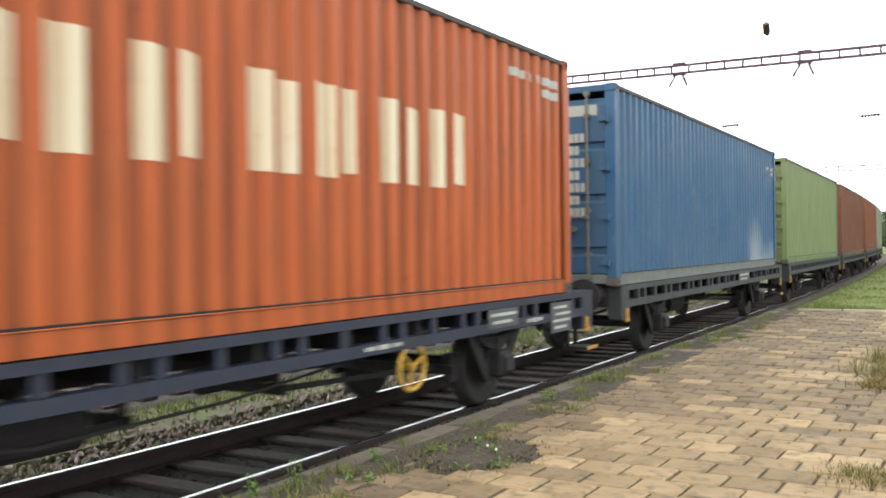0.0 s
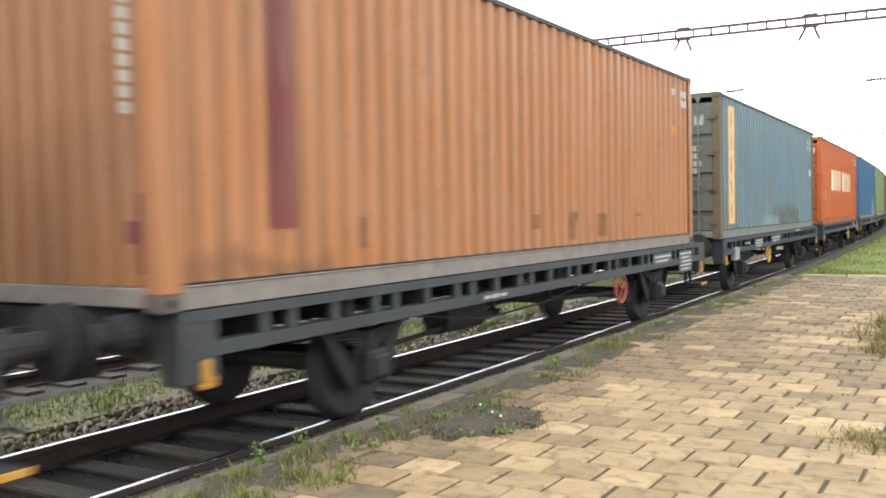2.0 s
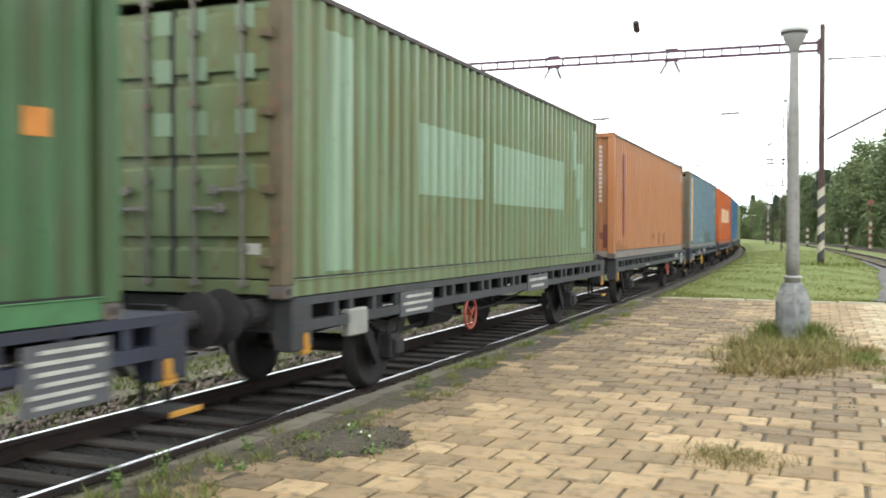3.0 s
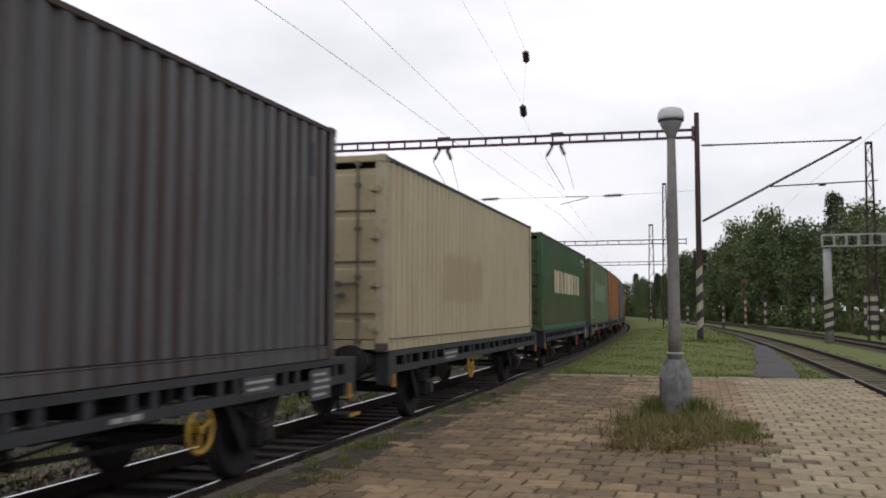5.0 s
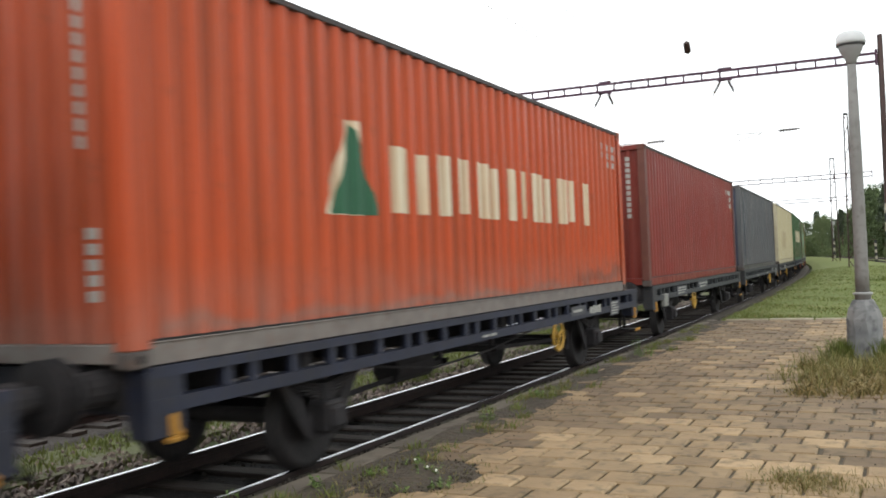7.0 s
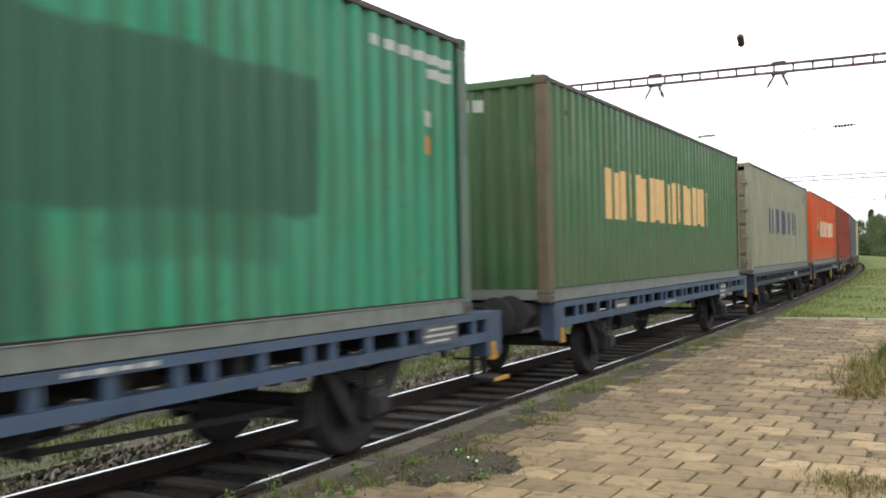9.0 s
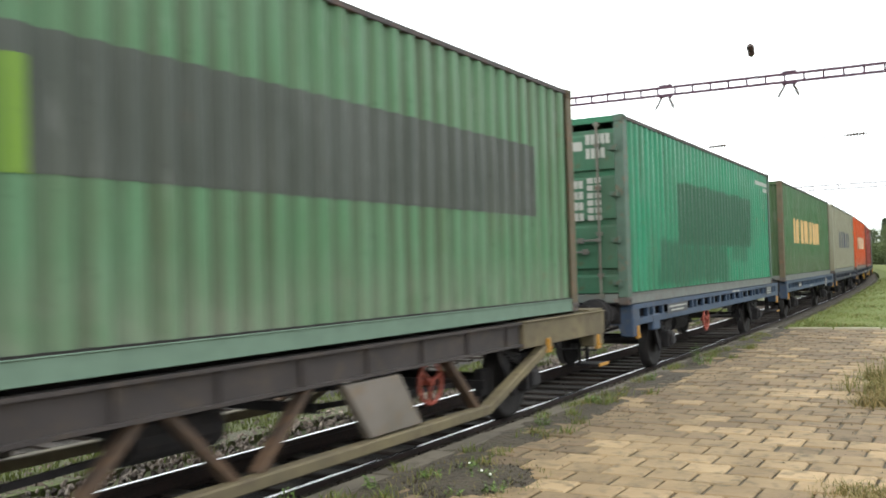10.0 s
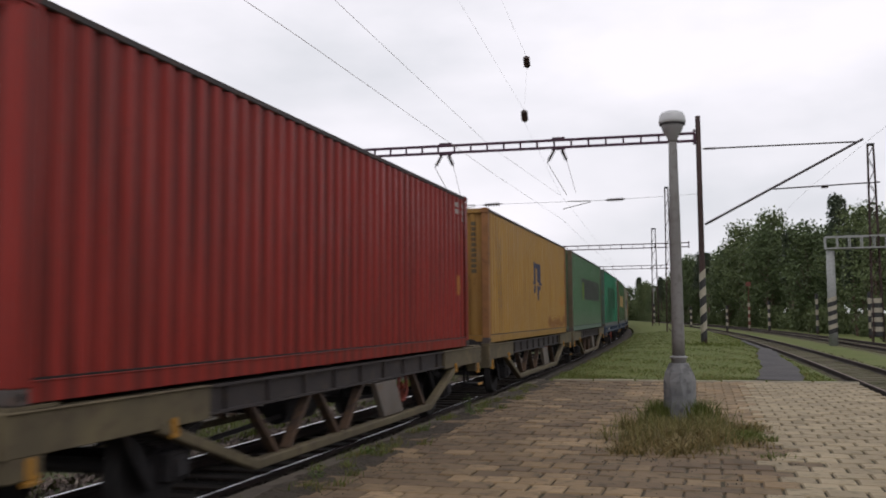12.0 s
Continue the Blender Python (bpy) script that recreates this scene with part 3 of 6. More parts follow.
def door_panel_bm(h):
    """A pressed panel with a sloping upper edge."""
    def build(bm):
        bm_box(bm, (0.545, 0.018, h / 2), (1.03, 0.044, h))
        for v in bm.verts:
            if v.co.z > h * 0.9 and v.co.y < 0.02:
                v.co.z -= 0.04
        bevel(bm, 0.006)
    return build


def rod_bm(bm):
    bm_tube(bm, (0, -0.03, 0.06), (0, -0.03, 2.76), 0.021, seg=8)
    for z in (0.10, 0.42, 1.05, 1.75, 2.40, 2.72):
        bm_box(bm, (0, -0.02, z), (0.085, 0.06, 0.055))


def handle_bm(bm):
    bm_box(bm, (0.17, -0.05, 0), (0.40, 0.022, 0.032))
    bm_box(bm, (0.30, -0.045, 0.0), (0.09, 0.05, 0.085))
    bm_box(bm, (0.02, -0.045, 0.0), (0.05, 0.05, 0.06))
    bevel(bm, 0.005)


def hinge_bm(bm):
    bm_box(bm, (0, -0.012, 0), (0.14, 0.05, 0.07))
    bm_tube(bm, (0.05, -0.03, -0.05), (0.05, -0.03, 0.05), 0.022, seg=8)


M_CAST = plain("corner_casting_steel", (0.075, 0.063, 0.057), 0.7, 0.0, 0.2, 0.4)
# near-black colour stands in for the shadow line under the top rail
M_TOPRAIL = plain("shade_dark_top_rail", (0.034, 0.026, 0.025), 0.65, 0, 0.25, 0.3)
M_HOLE = plain("casting_hole_dark", (0.012, 0.011, 0.01), 0.9)
M_GASKET = plain("rubber_gasket", (0.03, 0.03, 0.03), 0.8)
M_MARK = plain("white_stencil_paint", (0.31, 0.31, 0.285), 0.6, 0, 0.15)
# cream paint; the orange recess tint paints in shading of the wall's hollows
M_CREAM = paint("cream_lettering_paint", (1.0, 0.89, 0.66), (0.95, 0.50, 0.22), 0.4, 0.1, recess=0.5, fade=(1.0, 0.80, 0.52), faded=0.3)
M_ORANGEMARK = plain("orange_sticker", (0.4, 0.15, 0.025), 0.6)
M_YELLOWMARK = plain("yellow_sticker", (0.4, 0.28, 0.04), 0.6)
M_RODGRIME = plain("grimy_lock_rod", (0.12, 0.115, 0.095), 0.65, 0.1, 0.3, 0.35)
M_ROD = plain("galvanised_lock_rod", (0.15, 0.15, 0.14), 0.5, 0.4, 0.2, 0.3)


def side_mark(parent, y0, y1, z0, z1, material, label="", name="marking", top=None):
    """Paint on the corrugated side wall: follows its waves. top: pairs of (y, z) for an upper edge that is not level."""
    bm = bmesh.new()
    ys = breaks(y0, y1)

    def upper(y):
        if not top:
            return z1
        for (a, za), (b, zb) in zip(top, top[1:]):
            if a <= y <= b:
                return za + (zb - za) * (y - a) / (b - a)
        return z1
    def vs(y, out):
        x = CW / 2 - 0.012 - profile(y) + out
        return bm.verts.new((x, y, z0)), bm.verts.new((x, y, max(z0 + 0.002, upper(y))))
    cols = [(vs(y, 0.004), vs(y, -0.002)) for y in ys]
    for (p, pb), (q, qb) in zip(cols, cols[1:]):
        bm.faces.new((p[0], q[0], q[1], p[1]))
        bm.faces.new((p[1], q[1], qb[1], pb[1]))
        bm.faces.new((p[0], pb[0], qb[0], q[0]))
    return part(name, bm, material, parent, label)


def end_mark(parent, x0, x1, z0, z1, material, door=False, label="", name="marking"):
    """Paint on the end towards the camera."""
    bm = bmesh.new()
    if door:
        bm_box(bm, ((x0 + x1) / 2, -6.096 + 0.004, (z0 + z1) / 2), (x1 - x0, 0.008, z1 - z0))
    else:
        xs = end_xs(x0, x1)
        cols = []
        for x in xs:
            y = -6.096 + 0.03 + end_profile(x) - 0.004
            cols.append((bm.verts.new((x, y, z0)), bm.verts.new((x, y, z1)), bm.verts.new((x, y + 0.006, z1)), bm.verts.new((x, y + 0.006, z0))))
        for p, q in zip(cols, cols[1:]):
            for i in range(4):
                bm.faces.new((p[i], q[i], q[(i + 1) % 4], p[(i + 1) % 4]))
    return part(name, bm, material, parent, label)


def codes(parent, y0, y1, z0, z1, material, rows=(5, 2), name="stencil_mark"):
    """Unreadable stencilled codes as plain small bars, row above row."""
    h = (z1 - z0) / (len(rows) * 1.5 - 0.5)
    for r, n in enumerate(rows):
        w = (y1 - y0) / (rows[0] * 1.5 - 0.5)
        for i in range(n):
            a = y1 - (n - i) * w * 1.5 + 0.5 * w
            side_mark(parent, a, a + w, z1 - r * 1.5 * h - h, z1 - r * 1.5 * h, material, name=name)


def end_codes(parent, x0, x1, z0, z1, n, material, door=False, across=False, name="stencil_mark"):
    for i in range(n):
        if across:
            w = (x1 - x0) / (n * 1.4 - 0.4)
            end_mark(parent, x0 + i * 1.4 * w, x0 + i * 1.4 * w + w, z0, z1, material, door, name=name)
        else:
            h = (z1 - z0) / (n * 1.4 - 0.4)
            m = max(1, int((x1 - x0) / 0.075))
            w = (x1 - x0) / (m * 1.3 - 0.3)
            for j in range(m - (i % 2 if m > 2 else 0)):
                end_mark(parent, x0 + 1.3 * j * w, x0 + 1.3 * j * w + w, z1 - i * 1.4 * h - h, z1 - i * 1.4 * h, material, door, name=name)


def brand_blocks(parent, spans, z0, z1, material, name="painted_block"):
    """A shipping line's name drawn as plain blocks: for each character two upright bars."""
    h = z1 - z0
    for i, (a, b) in enumerate(spans):
        w = b - a
        if w < 0.3:
            side_mark(parent, a, b, z0, z1, material, name=name)
            continue
        side_mark(parent, a, a + 0.48 * w, z0, z1, material, name=name)
        side_mark(parent, b - 0.34 * w, b, z0 + (0.06 * h if i % 2 else 0), z1 - (0 if i % 2 else 0.06 * h), material, name=name)


CONTAINERS = {}


def container(k, label, mat, rear="door", post=None, rail=None, front="wall", end=None):
    c = thing("shipping_container", Matrix(), label, "container", "containers on the train")
    post, rail = post or mat, rail or mat
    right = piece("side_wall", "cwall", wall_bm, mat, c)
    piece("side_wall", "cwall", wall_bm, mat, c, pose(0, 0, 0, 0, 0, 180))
    piece("roof", "croof", roof_bm, mat, c)
    piece("floor", "cfloor", box_part((0, 0, 0.13), (2.26, 11.9, 0.06)), M_CAST, c, None, "dark underside of the container floor")
    for a in (0, 180):
        piece("bottom_rail", "cbrail", bottom_rail_bm, rail, c, pose(0, 0, 0, 0, 0, a))
        # added black strip that draws the shadow at the bottom rail's ledge
        piece("rail_seam", "cledgeshade", box_part((CW / 2 - 0.020, 0, 0.176), (0.030, CL - 0.36, 0.020), 0), M_HOLE, c, pose(0, 0, 0, 0, 0, a), "dark strip drawn as the ledge's shadow above the bottom rail")
        # top rail coloured dark as the shadow line along the wall's upper edge
        piece("top_rail", "ctrail", top_rail_bm, M_TOPRAIL, c, pose(0, 0, 0, 0, 0, a))
    for sx in (-1, 1):
        for sy in (-1, 1):
            m = pose(sx * (CW / 2 - 0.077), sy * (6.096 - 0.08), 0) @ Matrix.Diagonal((sx, -sy, 1, 1))
            piece("corner_post", "cpost", post_bm, post, c, m)
            for z in (0.0, CH - 0.118):
                cc = piece("corner_casting", "ccast", casting_bm, M_CAST if z == 0 else post, c, pose(sx * (CW / 2 - 0.078), sy * (6.096 - 0.086), z))
                if sx > 0:
                    piece("casting_hole", "chole", casting_hole_bm, M_HOLE, cc, pose(0.081, 0, 0), "dark lifting hole")
    for sy, kind in ((-1, rear), (1, front)):
        turn = pose(0, 0, 0, 0, 0, 0 if sy < 0 else 180)
        piece("end_sill", "csill", box_part((0, -6.096 + 0.05, 0.10), (CW - 0.32, 0.09, 0.13)), rail, c, turn)
        piece("end_header", "chead", box_part((0, -6.096 + 0.05, CH - 0.06), (CW - 0.32, 0.09, 0.10)), mat, c, turn)
        if kind == "wall":
            piece("end_wall", "cend", end_wall_bm, end or mat, c, turn)
        else:
            for sx in (-1, 1):
                m = turn @ pose(0.006 * sx, -6.096 + 0.01, 0.04) @ Matrix.Diagonal((sx, 1, 1, 1))
                d = piece("door", "cdoor", door_bm, end or mat, c, m)
                for z, h in PANELS:
                    piece("door_panel", "cdpanel%.2f" % h, door_panel_bm(h), end or mat, d, pose(0, 0, z))
                for i, x in enumerate((0.27, 0.80)):
                    r = piece("lock_rod", "crod", rod_bm, M_RODGRIME, d, pose(x, -0.012, 0))
                    piece("handle", "chandle", handle_bm, M_ROD, d, pose(x, -0.012, 0.78 + 0.17 * i) @ Matrix.Diagonal((1 if i == 0 else -1, 1, 1, 1)), "grey steel door handle")
                for z in (0.3, 0.95, 1.65, 2.35):
                    piece("hinge", "chinge", hinge_bm, post, d, pose(1.06, -0.01, z))
            piece("door_gasket", "cgask", box_part((0, -6.096 + 0.04, 1.43), (0.05, 0.03, 2.5), 0), M_GASKET, c, turn)
    CONTAINERS[k] = (c, right)
    return c, right


P = {}
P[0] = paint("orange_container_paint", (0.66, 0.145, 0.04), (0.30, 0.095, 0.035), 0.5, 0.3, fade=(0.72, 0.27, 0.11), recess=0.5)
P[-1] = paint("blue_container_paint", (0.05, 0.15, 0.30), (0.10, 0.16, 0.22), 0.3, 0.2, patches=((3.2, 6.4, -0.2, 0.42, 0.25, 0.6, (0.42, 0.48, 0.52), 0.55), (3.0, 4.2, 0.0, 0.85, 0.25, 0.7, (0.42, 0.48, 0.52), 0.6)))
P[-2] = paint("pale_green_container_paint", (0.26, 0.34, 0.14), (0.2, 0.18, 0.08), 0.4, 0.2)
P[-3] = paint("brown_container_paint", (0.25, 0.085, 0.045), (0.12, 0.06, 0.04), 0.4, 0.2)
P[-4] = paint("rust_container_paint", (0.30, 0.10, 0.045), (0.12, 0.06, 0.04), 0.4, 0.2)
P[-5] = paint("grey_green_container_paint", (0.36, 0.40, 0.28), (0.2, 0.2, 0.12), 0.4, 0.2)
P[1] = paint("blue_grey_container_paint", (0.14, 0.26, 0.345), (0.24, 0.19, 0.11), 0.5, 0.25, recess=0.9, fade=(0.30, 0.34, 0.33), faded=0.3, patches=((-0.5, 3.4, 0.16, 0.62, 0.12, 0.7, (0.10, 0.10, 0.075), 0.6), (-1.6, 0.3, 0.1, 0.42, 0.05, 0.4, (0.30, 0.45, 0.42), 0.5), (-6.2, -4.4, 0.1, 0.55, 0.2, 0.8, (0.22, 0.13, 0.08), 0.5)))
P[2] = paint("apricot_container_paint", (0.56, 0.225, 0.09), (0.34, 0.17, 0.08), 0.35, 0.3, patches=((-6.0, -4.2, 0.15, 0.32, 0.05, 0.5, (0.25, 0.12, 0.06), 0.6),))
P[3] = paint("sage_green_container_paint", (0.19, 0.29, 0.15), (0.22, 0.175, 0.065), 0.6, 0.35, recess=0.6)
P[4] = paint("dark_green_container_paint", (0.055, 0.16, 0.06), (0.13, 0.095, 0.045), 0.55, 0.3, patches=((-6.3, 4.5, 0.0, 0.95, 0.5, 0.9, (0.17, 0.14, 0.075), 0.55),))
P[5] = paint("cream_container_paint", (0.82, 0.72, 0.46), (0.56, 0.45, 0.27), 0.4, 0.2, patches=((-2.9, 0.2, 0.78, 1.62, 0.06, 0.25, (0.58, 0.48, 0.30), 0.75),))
# recess tint here also carries the dark side of the ribs, not dirt alone
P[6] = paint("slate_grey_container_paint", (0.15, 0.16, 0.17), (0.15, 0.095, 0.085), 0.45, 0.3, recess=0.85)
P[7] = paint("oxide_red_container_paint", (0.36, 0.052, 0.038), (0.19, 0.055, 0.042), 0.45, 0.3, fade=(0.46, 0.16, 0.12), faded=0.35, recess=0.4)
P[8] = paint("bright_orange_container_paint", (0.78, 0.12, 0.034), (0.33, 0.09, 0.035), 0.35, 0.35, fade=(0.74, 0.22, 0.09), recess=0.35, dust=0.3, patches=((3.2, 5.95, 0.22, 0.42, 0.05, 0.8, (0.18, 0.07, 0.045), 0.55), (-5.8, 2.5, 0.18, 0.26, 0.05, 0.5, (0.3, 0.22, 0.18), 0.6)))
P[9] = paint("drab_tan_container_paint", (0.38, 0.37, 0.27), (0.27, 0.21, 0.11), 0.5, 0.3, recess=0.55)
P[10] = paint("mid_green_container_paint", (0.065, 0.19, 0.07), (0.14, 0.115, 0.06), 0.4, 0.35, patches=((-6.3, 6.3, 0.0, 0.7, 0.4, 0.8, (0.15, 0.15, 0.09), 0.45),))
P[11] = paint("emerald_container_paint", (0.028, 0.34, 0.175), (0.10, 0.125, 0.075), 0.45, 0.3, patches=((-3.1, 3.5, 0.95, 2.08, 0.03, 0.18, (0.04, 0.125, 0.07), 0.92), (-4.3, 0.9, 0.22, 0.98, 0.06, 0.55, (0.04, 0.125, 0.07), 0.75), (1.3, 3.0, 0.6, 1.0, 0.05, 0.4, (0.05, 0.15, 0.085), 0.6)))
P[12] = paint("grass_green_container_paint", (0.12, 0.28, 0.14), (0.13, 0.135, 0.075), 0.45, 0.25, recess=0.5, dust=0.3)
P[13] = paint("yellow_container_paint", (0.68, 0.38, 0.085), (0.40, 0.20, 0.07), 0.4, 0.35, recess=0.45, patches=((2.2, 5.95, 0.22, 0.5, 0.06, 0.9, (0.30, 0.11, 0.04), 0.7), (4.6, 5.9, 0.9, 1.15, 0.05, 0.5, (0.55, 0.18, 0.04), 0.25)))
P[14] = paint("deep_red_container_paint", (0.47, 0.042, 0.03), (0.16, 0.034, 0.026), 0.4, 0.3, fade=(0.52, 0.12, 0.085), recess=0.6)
SCRAPE = plain("rust_scrape", (0.16, 0.07, 0.03), 0.75, 0, 0.3, 0.4)
RUSTY = plain("rusty_post_paint", (0.085, 0.068, 0.04), 0.7, 0, 0.3, 0.5)
DUSTY = plain("dusty_grey_rail_paint", (0.16, 0.14, 0.125), 0.7, 0, 0.3, 0.3)
GREYRAIL = plain("grey_rail_paint", (0.12, 0.13, 0.12), 0.7, 0, 0.3, 0.3)
PALEGREEN = paint("repainted_pale_green", (0.32, 0.47, 0.33), (0.22, 0.24, 0.13), 0.3, 0.1)
PALEGREEN_LOW = paint("repainted_dull_green", (0.20, 0.31, 0.19), (0.2, 0.17, 0.07), 0.5, 0.1)
PURPLE = paint("plum_overpaint", (0.24, 0.055, 0.055), (0.3, 0.1, 0.06), 0.3, 0.1)
NAVY = paint("dark_navy_overpaint", (0.055, 0.065, 0.10), (0.11, 0.09, 0.09), 0.3, 0.1)
DARKGREY = paint("dark_grey_overpaint", (0.085, 0.10, 0.085), (0.11, 0.12, 0.09), 0.35, 0.1)
LIME = paint("lime_green_remnant", (0.20, 0.36, 0.035), (0.12, 0.24, 0.05), 0.5, 0.0)
ORANGESQ = paint("pale_orange_overpaint", (0.60, 0.30, 0.13), (0.42, 0.18, 0.08), 0.4, 0.1)
CREAMORANGE = plain("cream_orange_paint", (0.5, 0.31, 0.13), 0.6, 0, 0.12)
LOGOGREEN = plain("logo_green_paint", (0.016, 0.085, 0.04), 0.6, 0, 0.12)
LOGORED = plain("logo_red_paint", (0.28, 0.055, 0.028), 0.6, 0, 0.12)
LOGONAVY = plain("logo_dark_blue_paint", (0.035, 0.04, 0.075), 0.6, 0, 0.12)

# the far head of the train
for k, label, mat in ((-5, "pale grey-green steel container far ahead", P[-5]), (-4, "rust-brown corrugated steel container", P[-4]),
                      (-3, "dull brown corrugated steel container", P[-3])):
    container(k, label, mat)
c, w = container(-2, "pale green corrugated container with closed doors", P[-2])
c, w = container(-1, "blue corrugated container with chalky white bloom", P[-1], "door", rail=GREYRAIL)
codes(w, 5.0, 5.8, 2.25, 2.45, M_MARK, (2, 1))
end_codes(c, -0.95, 0.95, 2.45, 2.6, 3, M_MARK, True, True)
end_codes(c, 0.35, 0.75, 1.0, 2.2, 7, M_MARK, True)

c, w = container(0, "orange corrugated container with large cream blocks", P[0])
brand_blocks(w, [(-3.19, -2.44), (-2.23, -1.57), (-1.40, -1.12), (-0.76, -0.2), (0.26, 0.80), (1.03, 1.55), (1.93, 2.59), (2.74, 3.45)], 1.17, 1.92, M_CREAM)
for a, b in ((-5.8, -5.49), (-5.12, -4.65)):
    side_mark(w, a, b, 0.79, 1.15, ORANGESQ, "faded paler square", "faded_square")
codes(w, 4.5, 5.75, 2.36, 2.6, M_MARK, (6, 2))
end_codes(c, 0.20, 1.0, 2.36, 2.54, 2, M_MARK, True, True)
end_codes(c, 0.42, 0.62, 1.25, 1.95, 4, M_MARK, True)
end_codes(c, 0.72, 0.95, 1.22, 2.0, 5, M_MARK, True)
end_mark(c, -0.80, -0.45, 1.85, 2.35, M_MARK, True, "white oval sticker", "sticker")

c, w = container(1, "weathered blue-grey container with a cream and red strip", P[1], post=RUSTY, rail=GREYRAIL)
side_mark(w, -5.22, -4.80, 0.29, 2.69, CREAMORANGE, "cream vertical strip", "painted_strip")
for i in range(5):
    z = 0.42 + i * 0.46
    side_mark(w, -5.16, -5.0, z, z + 0.30, LOGORED, "red-orange block", "painted_block")
    side_mark(w, -5.0, -4.92, z + 0.2 * (i % 2), z + 0.1 + 0.2 * (i % 2), LOGORED, "", "painted_block")
side_mark(w, 5.25, 5.75, 1.53, 1.72, M_MARK, "white label", "sticker")
side_mark(w, 5.42, 5.62, 0.95, 1.15, M_ORANGEMARK, "orange label", "sticker")
codes(w, 5.1, 5.7, 2.3, 2.6, M_MARK, (2, 2))
for x0, x1, z0, z1, mm in ((-0.95, -0.70, 2.05, 2.45, M_MARK), (-0.55, -0.28, 2.05, 2.45, ORANGESQ), (0.72, 0.9, 2.25, 2.45, M_MARK),
                           (-0.58, -0.28, 1.35, 1.70, M_ORANGEMARK), (-0.85, -0.66, 0.72, 0.88, M_YELLOWMARK)):
    end_mark(c, x0, x1, z0, z1, mm, True, name="sticker")
end_codes(c, 0.18, 0.42, 1.3, 1.8, 3, M_MARK, True)
end_codes(c, 0.62, 0.85, 1.3, 1.85, 4, M_MARK, True)

c, w = container(2, "apricot-orange container with a plum painted strip", P[2], "wall", rail=DUSTY)
side_mark(w, -5.05, -4.67, 0.52, 2.49, PURPLE, "plum strip over old lettering", "painted_strip")
codes(w, 5.0, 5.8, 2.35, 2.62, M_MARK, (4, 3))
side_mark(w, 5.05, 5.2, 1.85, 2.0, M_ORANGEMARK, "orange label", "sticker")
end_codes(c, 0.86, 0.93, 1.30, 2.60, 13, M_MARK)
end_mark(c, 0.95, 1.06, 0.25, 0.78, PURPLE, False, "", "painted_patch")
end_mark(c, 0.88, 0.96, 0.45, 0.6, PURPLE, False, "", "painted_patch")
rngs = random.Random(5)
for i in range(7):
    a = rngs.uniform(-4, 3.5)
    side_mark(w, a, a + rngs.uniform(0.08, 0.3), 0.25 + rngs.uniform(0, 0.3), 0.55 + rngs.uniform(0, 0.05), SCRAPE, "rust scrape", "scrape")

c, w = container(3, "sage green container with pale repainted patches", P[3], post=RUSTY)
for a, b, z0, z1, mm in ((-5.28, -4.70, 0.22, 2.58, PALEGREEN), (-3.0, -0.8, 1.06, 1.92, PALEGREEN), (-0.4, 3.49, 1.02, 1.90, PALEGREEN),
                         (4.1, 4.55, 1.8, 2.55, PALEGREEN), (4.5, 4.95, 1.25, 1.95, PALEGREEN), (4.75, 5.1, 0.7, 1.3, PALEGREEN), (4.85, 5.2, 0.3, 0.62, PALEGREEN)):
    side_mark(w, a, b, z0, z1, mm, "pale green repainted patch", "repainted_patch")
for z in (1.0, 1.5, 2.0, 2.45):
    for x in (-0.9, -0.2, 0.2, 0.72):
        if (x, z) != (0.2, 1.0):
            end_mark(c, x, x + 0.2, z, z + 0.22, PALEGREEN_LOW if z < 1.2 else PALEGREEN, True, "", "repainted_patch")
end_mark(c, 0.82, 0.98, 0.40, 0.5, M_MARK, True, "white label", "sticker")

c, w = container(4, "dark green corrugated container with large cream blocks", P[4], rail=plain("green_rail_paint", (0.04, 0.12, 0.045), 0.6))
step = (3.77 + 3.22) / 9
brand_blocks(w, [(-3.22 + i * step, -3.22 + i * step + 0.66) for i in range(9)], 1.16, 1.91, M_CREAM)
codes(w, 4.3, 5.7, 2.35, 2.62, M_MARK, (6, 3))
side_mark(w, 5.3, 5.48, 1.2, 1.38, M_ORANGEMARK, "orange label", "sticker")

c, w = container(5, "cream-coloured container with a faded tan square", P[5], post=plain("cream_post", (0.36, 0.32, 0.22), 0.6, 0, 0.2, 0.3))

c, w = container(6, "slate grey container with a dark navy strip", P[6], "wall", end=paint("slate_blue_end_paint", (0.095, 0.14, 0.24), (0.13, 0.09, 0.08), 0.4, 0.3))
side_mark(w, -5.26, -4.88, 0.42, 2.52, NAVY, "navy strip over old lettering", "painted_strip")
end_codes(c, 0.80, 0.90, 1.40, 2.60, 10, M_MARK)
side_mark(w, 5.3, 5.5, 2.2, 2.6, NAVY, "", "painted_patch")

c, w = container(7, "oxide red corrugated steel container", P[7], "wall", post=plain("brown_red_post", (0.11, 0.037, 0.026), 0.6, 0, 0.2, 0.4))
codes(w, 4.6, 5.6, 2.0, 2.55, M_MARK, (3, 1, 1))
side_mark(w, 5.45, 5.62, 1.9, 2.02, M_YELLOWMARK, "yellow label", "sticker")
end_codes(c, 0.80, 0.90, 1.40, 2.65, 11, M_MARK)

c, w = container(8, "bright orange container with a green triangle and blocks", P[8], "wall", rail=DUSTY)
side_mark(w, -3.72, -3.05, 1.10, 1.99, M_CREAM, "cream shadow edge", "painted_block", top=[(-3.72, 1.12), (-3.30, 1.99), (-3.05, 1.99)])
